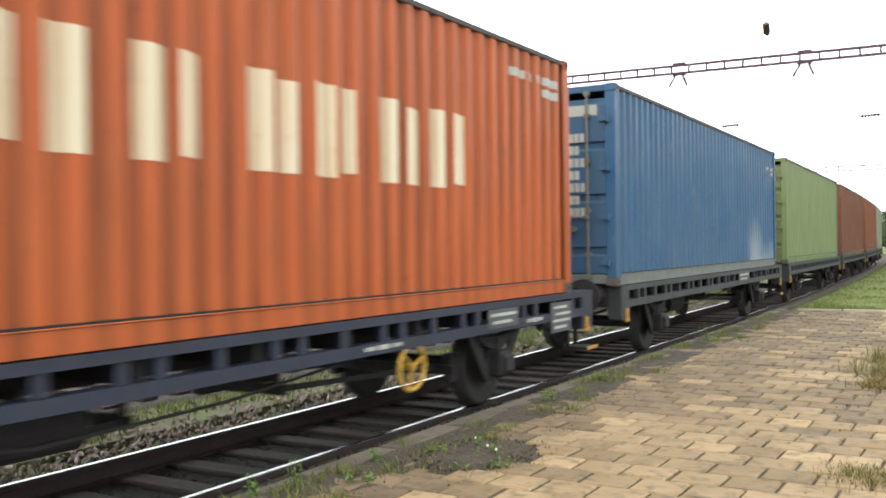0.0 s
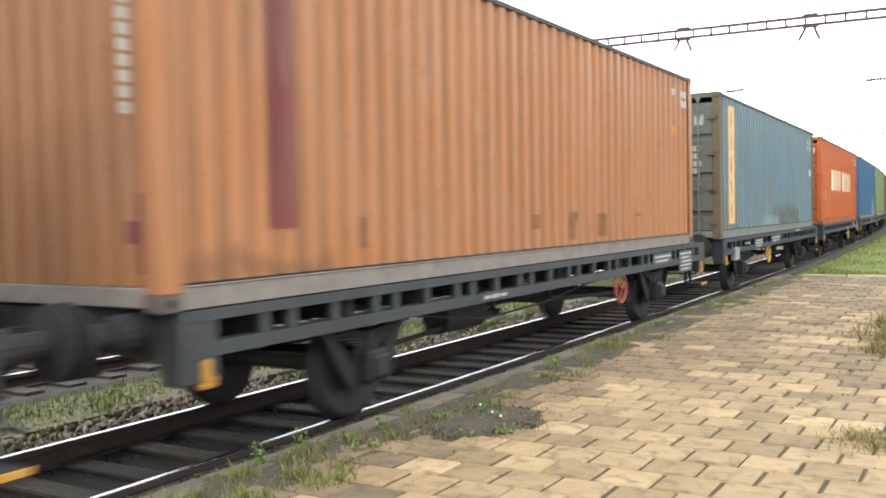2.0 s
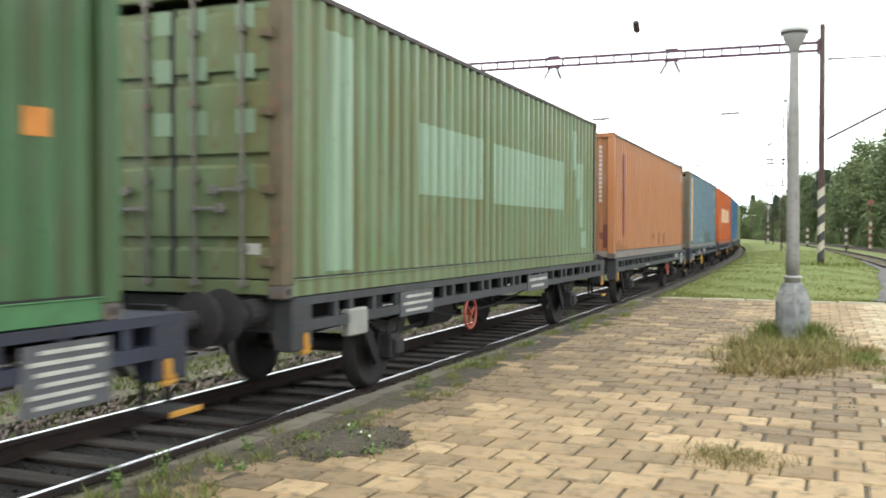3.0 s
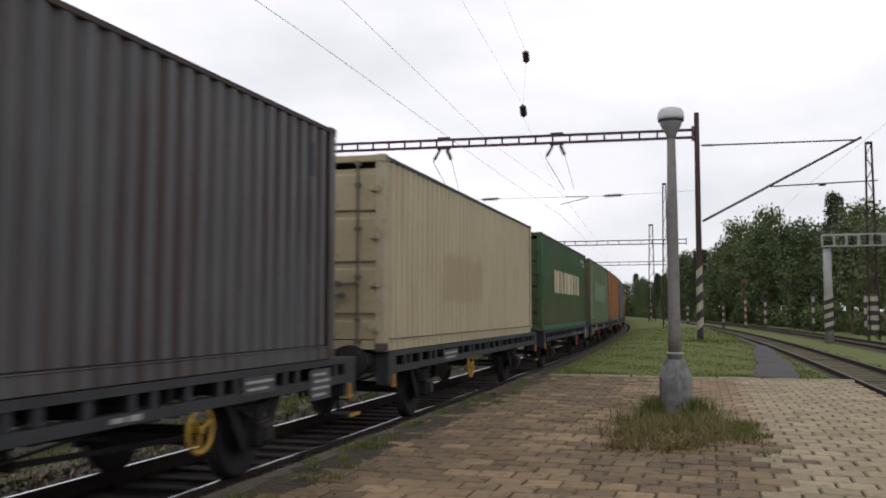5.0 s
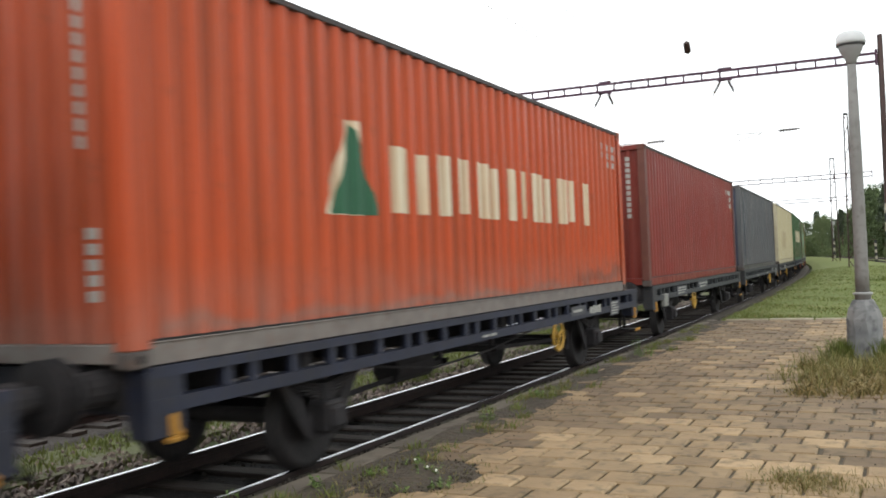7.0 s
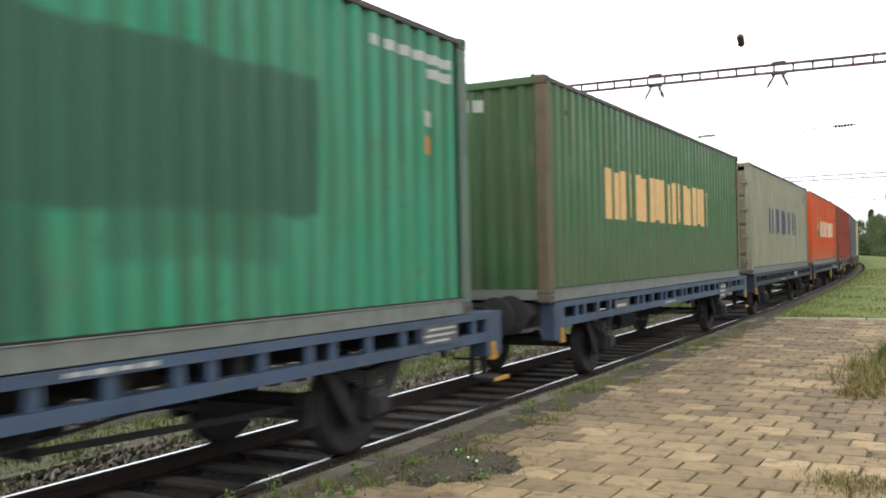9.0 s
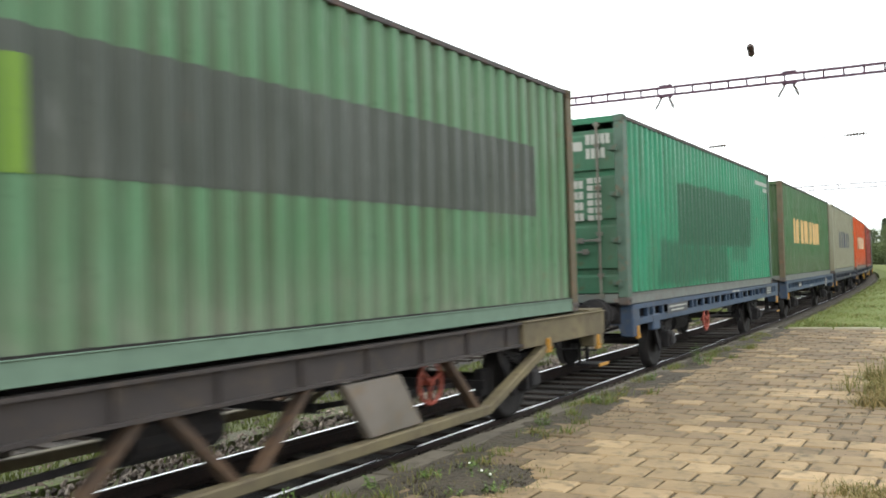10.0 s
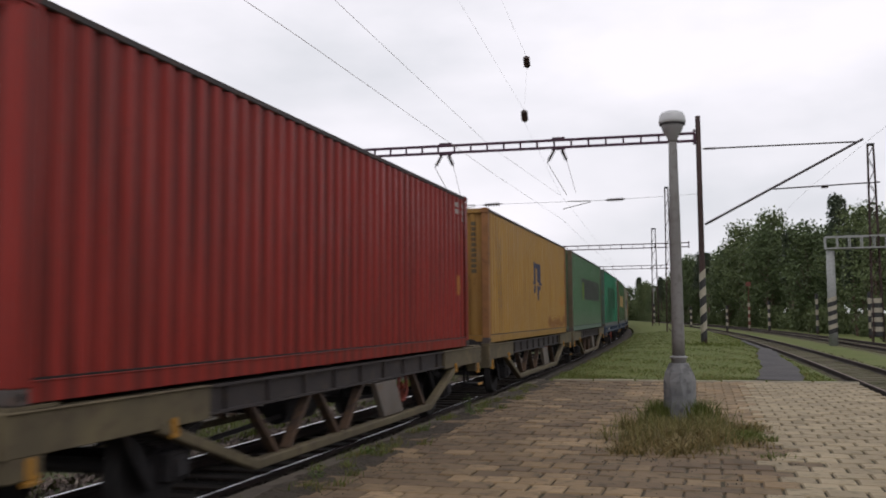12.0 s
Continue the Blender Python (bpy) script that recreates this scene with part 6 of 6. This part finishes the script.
for az, y, h, head in ((1.75, 115, 2.3, None), (-0.30, 105, 2.3, None), (-1.55, 108, 2.6, M_RED), (-2.65, 98, 2.7, None), (-5.25, 90, 3.2, None), (-8.0, 75, 3.0, None), (0.9, 120, 2.6, None), (3.9, 140, 3.0, M_GREYWHITE), (-10.5, 70, 2.8, None)):
    marker_post(-math.tan(radians(az)) * y, y, h + 0.5, 0.13, (M_BLACK, M_WHITE) if head is not M_RED else (M_WHITE, M_RED), "black and white striped post by the tracks" if head is not M_RED else "red and white striped post with a sign", head)

# ---- trees ----


def tree_meshes(seed, h, w, pine=False, bush=False):
    rng = random.Random(seed)
    trunk = bmesh.new()
    crown_v, crown_f = [], []
    top = h * (0.95 if pine else 0.72)
    pts, p = [], Vector((0, 0, -0.3))
    n = 6
    for i in range(n + 1):
        pts.append(p.copy())
        p = p + Vector((rng.uniform(-0.12, 0.12), rng.uniform(-0.12, 0.12), top / n))
    for i in range(n):
        bm_tube(trunk, pts[i], pts[i + 1], 0.22 * (1 - i / (n + 0.6)), 0.22 * (1 - (i + 1) / (n + 0.6)), 7)
    blobs = []
    lo = 0.05 if bush else 0.46 if pine else 0.26
    for i in range(16 if not pine else 22):
        f = lo + (0.97 - lo) * (i + 0.5) / (16 if not pine else 22)
        a = i * 2.4 + rng.uniform(-0.5, 0.5)
        spread = w * (1.1 - f if pine else math.sin(math.pi * min(1, 0.2 + 0.75 * f)) * rng.uniform(0.5, 1.0))
        e = Vector((math.cos(a) * spread * 0.7, math.sin(a) * spread * 0.7, h * f))
        s = pts[min(n, int(f * n))]
        if not bush:
            bm_tube(trunk, s, e, 0.07, 0.02, 5)
        blobs.append((e, (0.30 if pine else 0.40) * w * rng.uniform(0.7, 1.2)))
    per = 300 if not pine else 190
    for e, r in blobs:
        for _ in range(per):
            d = Vector((rng.gauss(0, 1), rng.gauss(0, 1), rng.gauss(0, 0.75)))
            d.normalize()
            c = e + d * r * rng.uniform(0.15, 1.25) ** 0.8
            if c.z < 0.1:
                c.z = 0.1
            s = rng.uniform(0.07, 0.20) * (0.8 if pine else 1.0)
            q = Euler((rng.uniform(0, 6.28), rng.uniform(0, 6.28), rng.uniform(0, 6.28))).to_matrix()
            b = len(crown_v)
            for u, v, k in ((-1, -0.6, 0), (0.1, -0.9, 0.25), (1, 0.2, 0), (0.2, 0.9, 0.2), (-0.8, 0.5, -0.15)):
                crown_v.append(tuple(c + q @ Vector((u * s, v * s, k * s))))
            crown_f.append(tuple(range(b, b + 5)))
    tm = to_mesh("trunk", trunk)
    tm.materials.append(M_BARK)
    cm = bpy.data.meshes.new("crown")
    cm.from_pydata(crown_v, [], crown_f)
    cm.materials.append(M_LEAF_DARK if pine else M_LEAF_PALE if seed in (2, 6) else M_LEAF)
    return tm, cm


KINDS = [("broadleaf_tree", "leafy green tree at the edge of a wood", tree_meshes(1, 13, 3.6)), ("broadleaf_tree", "leafy green tree at the edge of a wood", tree_meshes(2, 14, 4.2)),
         ("broadleaf_tree", "leafy green tree at the edge of a wood", tree_meshes(3, 12, 3.9)), ("pine_tree", "dark pine tree in a wood", tree_meshes(4, 15, 2.8, True)),
         ("pine_tree", "dark pine tree in a wood", tree_meshes(5, 14, 2.6, True)), ("bush", "dense green bush under trees", tree_meshes(6, 3.2, 2.8, False, True))]


def plant(i, x, y, z, s, turn):
    name, label, (tm, cm) = KINDS[i]
    t = thing(name, pose(x, y, z, 0, 0, turn) @ Matrix.Diagonal((s, s, s, 1)), label, "bush" if name == "bush" else "tree", "trees along the line")
    for nm, me in (("trunk", tm), ("crown", cm)):
        o = new(nm, me)
        o.parent = t


rt = random.Random(11)
s = 52.0
while s < 270:
    for row in range(3):
        off = 21 + row * 6 + rt.uniform(-2, 2) + (6 if s < 75 else 0)
        x, y, _ = line(s + rt.uniform(-3, 3), off)
        plant(rt.choice((0, 1, 2, 3, 4) if row else (0, 1, 2, 2, 4)), x, y, -0.3, rt.uniform(0.74, 1.0) * (0.76 if s < 85 else 0.92 if s < 112 else 1.14 if s < 235 else 0.85), rt.uniform(0, 360))
    x, y, _ = line(s + rt.uniform(-3, 3), 18.8 + rt.uniform(0, 3) + (6 if s < 75 else 0))
    plant(5, x, y, -0.3, rt.uniform(0.5, 1.0), rt.uniform(0, 360))
    s += 6.2
for i in range(9):
    x, y, _ = line(285 + 8 * i, rt.uniform(-28, 12) + i)
    plant(rt.choice((0, 1, 3)), x, y, -0.3, rt.uniform(0.75, 1.0), rt.uniform(0, 360))
for i in range(16):
    plant(rt.choice((0, 1, 3, 4)), -52 + 3.0 * i + rt.uniform(-1, 1), 292 + rt.uniform(-12, 12) - 0.8 * i, -0.3, rt.uniform(0.7, 0.95), rt.uniform(0, 360))
for i in range(13):
    plant(5, -50 + 3.6 * i + rt.uniform(-1, 1), 278 + rt.uniform(-4, 4), -0.3, rt.uniform(1.3, 1.9), rt.uniform(0, 360))
for i in range(14):
    plant(rt.choice((0, 2, 5)), -62 + rt.uniform(-6, 6), 8 + 7 * i, -0.3, rt.uniform(0.4, 0.6), rt.uniform(0, 360))


# ---- grass and weeds ----
def blades(name, label, count, spot, h0, h1, material, seed, width=0.008, lean=0.5):
    rng = random.Random(seed)
    verts, faces = [], []
    for _ in range(count):
        x, y, z = spot(rng)
        h, a = rng.uniform(h0, h1), rng.uniform(0, 6.28)
        dx, dy = math.cos(a), math.sin(a)
        l = rng.uniform(0.1, lean) * h
        b = len(verts)
        w = width * rng.uniform(0.7, 1.4)
        ca = rng.uniform(0, 3.14)
        px, py = w * math.cos(ca), w * math.sin(ca)
        verts += [(x - px, y - py, z), (x + px, y + py, z), (x + dx * l * 0.4 + px * 0.7, y + dy * l * 0.4 + py * 0.7, z + h * 0.6),
                  (x + dx * l * 0.4 - px * 0.7, y + dy * l * 0.4 - py * 0.7, z + h * 0.6), (x + dx * l, y + dy * l, z + h * 0.95)]
        faces += [(b, b + 1, b + 2, b + 3), (b + 3, b + 2, b + 4)]
    return tagged(raw(name, verts, faces, material), label, "grass", kind="stuff")


def ellipse(cx, cy, rx, ry, z, power=0.6):
    def spot(rng):
        a, r = rng.uniform(0, 6.28), rng.uniform(0, 1) ** power
        return cx + rx * r * math.cos(a), cy + ry * r * math.sin(a), z
    return spot


def scatter(cx, cy, sx, sy, z):
    def spot(rng):
        return rng.gauss(cx, sx), rng.gauss(cy, sy), z
    return spot


def lamp_foot(rng):
    a = rng.choice((0.1, 0.5, 2.7, 3.1)) + rng.gauss(0, 0.4)
    r = 0.25 + abs(rng.gauss(0, 0.12))
    return -0.62 + r * math.cos(a), 14.0 - 0.8 * r * abs(math.sin(a)), 0.18


def clumps(cx, cy, sx, sy, n, r, seed):
    """Spots gathered in uneven clumps."""
    rc = random.Random(seed)
    mids = [(rc.gauss(cx, sx), rc.gauss(cy, sy), r * rc.uniform(0.5, 1.4)) for _ in range(n)]

    def spot(rng):
        x, y, q = rng.choice(mids)
        return rng.gauss(x, q), rng.gauss(y, q), 0.18
    return spot


blades("long_grass", "long green grass round the lamp post", 1500, lamp_foot, 0.12, 0.46, M_GRASS, 21, 0.005, 0.6)
blades("lamp_grass", "tall olive grass spreading round the lamp post", 2300, clumps(-0.58, 13.0, 0.42, 0.80, 90, 0.09, 64), 0.08, 0.34, M_OLIVE, 18, 0.0045, 0.8)
blades("low_grass", "low green grass in the platform joints", 1500, clumps(-0.45, 13.0, 0.45, 0.7, 26, 0.10, 61), 0.03, 0.12, M_GRASS, 20, 0.005, 1.2)
blades("low_grass", "low green grass in the platform joints", 700, clumps(0.24, 12.5, 0.10, 0.3, 8, 0.07, 62), 0.03, 0.14, M_GRASS, 19, 0.005, 1.0)
blades("dry_grass", "dry yellow-brown grass in front of the lamp post", 9500, clumps(-0.5, 12.2, 0.36, 0.85, 60, 0.12, 63), 0.03, 0.17, M_DRY, 22, 0.006, 1.6)
blades("dry_grass", "dry grass tuft growing between slabs", 1100, scatter(-0.66, 6.72, 0.18, 0.17, 0.18), 0.02, 0.085, M_DRY, 23, 0.003, 0.95)
blades("grass_tuft", "green grass tuft growing between slabs", 300, scatter(-0.80, 6.85, 0.12, 0.13, 0.18), 0.02, 0.10, M_OLIVE, 24, 0.003, 0.95)


def spot_field(rng):
    s_ = PLAT_END + 0.2 + 48 * rng.random() ** 1.6
    while True:
        u = rng.uniform(1.9, 8.5)
        if abs(u - path_mid(s_)) > 0.475 * max(0.0, 1 - (s_ - 22.9) / 33) ** 0.8 + 0.02:
            break
    x, y, _ = line(s_, u)
    return x, y, 0.18 + mound(s_, u)


blades("meadow_grass", "short green meadow grass beyond the platform", 30000, spot_field, 0.02, 0.08, M_GRASS, 25, 0.008, 0.95)
blades("meadow_grass", "dry yellowing blades in the meadow", 2500, spot_field, 0.02, 0.09, M_DRY, 26, 0.010, 0.95)


def spot_mastfoot(rng):
    a, r = rng.uniform(0, 6.28), rng.random()
    return -0.72 + 1.6 * r * math.cos(a), 39.6 + 1.6 * r * math.sin(a), 0.45


blades("tall_grass", "tall grass round the mast foot", 350, spot_mastfoot, 0.08, 0.25, M_GRASS, 27, 0.018, 0.6)


def spot_verge(rng):
    x, y, _ = line(rng.uniform(-5, 40), rng.uniform(-3.5, -2.55))
    return x, y, -0.24


blades("verge_grass", "green grass between the tracks", 12000, spot_verge, 0.03, 0.13, M_GRASS, 28, 0.008, 0.8)


rtu = random.Random(77)
TUFTS = [(3.5 + 17.5 * rtu.random() ** 1.4, 1.70 + abs(rtu.gauss(0, 0.30))) for _ in range(70)]


def spot_edge(rng):
    s_, u = rng.choice(TUFTS)
    x, y, _ = line(s_ + rng.gauss(0, 0.07), u + rng.gauss(0, 0.05))
    return x, y, 0.18


blades("edge_grass", "small grass tufts along the platform kerb", 3200, spot_edge, 0.02, 0.13, M_GRASS, 29, 0.004, 0.9)


blades("edge_grass", "dry grass wisps along the platform kerb", 1800, spot_edge, 0.02, 0.10, M_DRY, 33, 0.004, 1.1)


def spot_verge_near(rng):
    s_, u = rng.choice(VERGE_TUFTS)
    x, y, _ = line(s_ + rng.gauss(0, 0.22), u + rng.gauss(0, 0.10))
    return x, y, -0.21


VERGE_TUFTS = [(rtu.uniform(-4, 34), rtu.uniform(-2.6, -1.5)) for _ in range(60)]
blades("verge_grass", "grass tufts growing in the ballast", 2600, spot_verge_near, 0.04, 0.16, M_GRASS, 34, 0.007, 0.9)


def spot_cinder(rng):
    s_, u = rng.uniform(1.5, 24), rng.uniform(0.86, 1.55)
    x, y, _ = line(s_, u)
    return x, y, -0.03 + max(0.0, u - 1.0) * 0.25


stones("cinder_gravel", 3200, spot_cinder, 0.008, 0.026, M_STONE_DARK, "dark brown gravel on the cinders beside the kerb")


def weed(x, y, h, spread, seed, label, flowers=0):
    rng = random.Random(seed)
    t = thing("weed", pose(x, y, 0.175), label, "weed", "weeds on the platform")
    stems, lv, lf, fl = bmesh.new(), [], [], bmesh.new()
    for i in range(5 + int(spread * 20)):
        a, r = rng.uniform(0, 6.28), spread * rng.random() ** 0.6
        base = Vector((r * 0.6 * math.cos(a), r * 0.6 * math.sin(a), 0))
        tip = Vector((r * math.cos(a), r * math.sin(a), h * rng.uniform(0.5, 1.0)))
        bm_tube(stems, base, tip, 0.003, 0.002, 4)
        for j in range(9):
            c = base.lerp(tip, 0.25 + 0.75 * j / 8)
            b, s_ = len(lv), rng.uniform(0.012, 0.026)
            q = Euler((rng.uniform(-0.7, 0.7), rng.uniform(-0.7, 0.7), rng.uniform(0, 6.28))).to_matrix()
            lv += [tuple(c + q @ Vector(v) * s_) for v in ((0, 0, 0), (0.8, -0.5, 0.15), (1.9, 0, 0), (0.8, 0.5, 0.15))]
            lf.append((b, b + 1, b + 2, b + 3))
        if i < flowers:
            bmesh.ops.create_icosphere(fl, subdivisions=1, radius=0.011, matrix=Matrix.Translation(tip))
    tagged(part("stems", stems, M_WEED, t), kind="stuff")
    tagged(raw("leaves", lv, lf, M_WEED, t), "small green leaves", kind="stuff")
    if flowers:
        tagged(part("flowers", fl, M_FLOWER, t, "small pale flowers"), kind="stuff")
    else:
        fl.free()


for i, (x, y, h, sp, fl) in enumerate(((-3.05, 5.85, 0.12, 0.11, 0), (-3.35, 6.25, 0.12, 0.14, 2), (-3.6, 6.5, 0.11, 0.12, 1), (-3.75, 6.1, 0.09, 0.10, 0), (-3.3, 5.7, 0.07, 0.10, 0),
                                       (-4.02, 4.75, 0.22, 0.05, 0), (-4.10, 4.45, 0.20, 0.05, 0), (-4.0, 14.7, 0.38, 0.10, 0), (-3.85, 14.5, 0.20, 0.18, 0), (-3.9, 8.6, 0.14, 0.10, 0),
                                       (-3.95, 5.6, 0.13, 0.08, 0), (-3.7, 5.05, 0.10, 0.10, 0), (-3.95, 10.2, 0.12, 0.12, 0), (-4.0, 12.4, 0.16, 0.10, 0))):
    weed(x, y, h, sp, 40 + i, "low green weed growing from the platform joints", fl)

blades("soil_grass", "thin low grass on bare soil", 350, ellipse(-3.42, 6.15, 0.6, 0.75, 0.20), 0.02, 0.06, M_OLIVE, 31, 0.003, 0.9)

# dirt washed over the kerb and the first slabs
dirt = sweep("kerb_dirt", [(1.57, 0.15), (1.60, 0.195), (1.72, 0.204), (1.82, 0.203), (1.94, 0.202), (2.06, 0.199), (2.2, 0.193), (2.2, 0.15)], 2.0, PLAT_END - 0.3, 0.09, 0, M_SOIL,
             wave=lambda s, u: (0.016 * noise.noise(Vector((s * 2.1, u * 4.0, 3.0))) + 0.010 * noise.noise(Vector((s * 7.0, u * 9.0, 1.0)))) if 1.59 < u < 2.19 else 0)
tagged(dirt, "dark dirt washed over the platform kerb", "soil", kind="structure")

# bare soil patch by the kerb
bm = bmesh.new()
bmesh.ops.create_grid(bm, x_segments=14, y_segments=18, size=0.5, matrix=Matrix.Translation((-3.42, 6.15, 0.19)) @ Matrix.Diagonal((1.0, 1.35, 1, 1)))
for v in list(bm.verts):
    d = math.hypot((v.co.x + 3.42) / 0.5, (v.co.y - 6.15) / 0.66)
    v.co.z += 0.035 * max(0, 1 - d * d) + 0.012 * noise.noise(v.co * 9) - (0.03 if d > 0.95 else 0)
me = to_mesh("soil_patch", bm, True)
me.materials.append(M_SOIL)
tagged(new("soil_patch", me), "bare dark soil where slabs are missing", "soil", kind="structure")



# crumbs of dirt and moss in the joints
def spot_crumb(rng):
    if rng.random() < 0.65:
        x, y, _ = line(rng.uniform(3.5, 21), 1.75 + abs(rng.gauss(0, 0.55)))
        return x, y, 0.199
    return rng.gauss(-0.5, 0.7), rng.gauss(11.0, 2.2), 0.199


stones("dirt_crumbs", 1500, spot_crumb, 0.004, 0.011, M_SOIL, "dark crumbs of dirt on the paving slabs")
stones("soil_clods", 500, ellipse(-3.42, 6.15, 0.46, 0.6, 0.21), 0.005, 0.015, M_SOIL, "dark clods on bare soil")

# ---- platform surface: kerbs and slabs ----


def kerb_bm(bm):
    bm_box(bm, (0, 0, 0.0), (0.24, 0.975, 0.30))
    bevel(bm, 0.018)


for i in range(29):
    x, y, a = line(-5.5 + i, 1.665)
    piece("kerb_stone", "kerb", kerb_bm, M_KERB, core, pose(x + random.uniform(-0.008, 0.008), y, 0.055 + random.uniform(-0.012, 0.008), random.uniform(-0.6, 0.6), random.uniform(-1, 1), math.degrees(a)))


def end_kerb_bm(bm):
    bm_box(bm, (0, 0, 0), (0.96, 0.10, 0.25))
    bevel(bm, 0.012)


for i in range(7):
    piece("end_kerb", "endkerb", end_kerb_bm, M_KERB_WHITE, core, pose(-3.55 + i, PLAT_END + 0.09, 0.095 + random.uniform(-0.006, 0.006)))

TX, TY = 0.347, 0.332


def slab_bm(bm):
    v = [bm.verts.new(p) for p in ((-0.161, -0.161, -0.05), (0.161, -0.161, -0.05), (0.161, 0.161, -0.05), (-0.161, 0.161, -0.05),
                                   (-0.162, -0.162, -0.013), (0.162, -0.162, -0.013), (0.162, 0.162, -0.013), (-0.162, 0.162, -0.013),
                                   (-0.147, -0.149, 0), (0.149, -0.146, 0), (0.146, 0.149, 0), (-0.149, 0.146, 0))]
    for r in (0, 4):
        for i in range(4):
            bm.faces.new((v[r + i], v[r + (i + 1) % 4], v[r + 4 + (i + 1) % 4], v[r + 4 + i]))
    bm.faces.new(v[8:])
    bm.faces.new(v[:4][::-1])


rk = random.Random(3)
far_v, far_f = {M_TILE.name: [], M_TILE_PALE.name: [], M_TILE_DIRTY.name: []}, {M_TILE.name: [], M_TILE_PALE.name: [], M_TILE_DIRTY.name: []}
tmp = bmesh.new()
slab_bm(tmp)
tmp.verts.index_update()
SV, SF = [v.co.copy() for v in tmp.verts], [tuple(v.index for v in f.verts) for f in tmp.faces]
tmp.free()
row, count = 0, 0
y = 0.60 - 18 * TY
while y < PLAT_END - 0.1:
    left = line(y, 1.97)[0]
    x = left + (0 if row % 2 else TX / 2)
    while x < 2.85:
        gone = math.hypot((x + 3.42) / 0.5, (y - 6.15) / 0.62) < 0.92 or math.hypot(x + 0.62, y - 14.0) < 0.42 or (x < -3.3 and rk.random() < 0.05)
        edge = x < (-3.5 if y < 8.5 else -2.8 if y < 13 else -2.0) + (0.8 if y < 8.5 else 2.2) * rk.random() ** 2 or (math.hypot((x + 0.5) / 1.25, (y - 10.8) / 3.6) < rk.uniform(0.7, 1.2))
        mat = M_TILE_DIRTY if edge and rk.random() < 0.85 else M_TILE_PALE if x > 0.35 + 0.15 * rk.random() else M_TILE
        sink = 0.012 if edge else 0.004
        m = pose(x + rk.uniform(-0.005, 0.005), y + rk.uniform(-0.005, 0.005), PLAT_Z + rk.uniform(-sink, 0.004), rk.uniform(-0.7, 0.7) * (2 if edge else 1), rk.uniform(-0.7, 0.7) * (2 if edge else 1), rk.uniform(-0.6, 0.6))
        if not gone:
            if 3.9 < y < 9.1 and count < 300:
                piece("paving_slab", "slab", slab_bm, mat, core, m)
                count += 1
            else:
                b = len(far_v[mat.name])
                far_v[mat.name] += [tuple(m @ v) for v in SV]
                far_f[mat.name] += [tuple(b + i for i in f) for f in SF]
        x += TX
    y += TY
    row += 1
for mat in (M_TILE, M_TILE_PALE, M_TILE_DIRTY):
    tagged(raw("further_slabs", far_v[mat.name], far_f[mat.name], mat, core), "sandy concrete slabs further along the platform", kind="stuff")

motions()
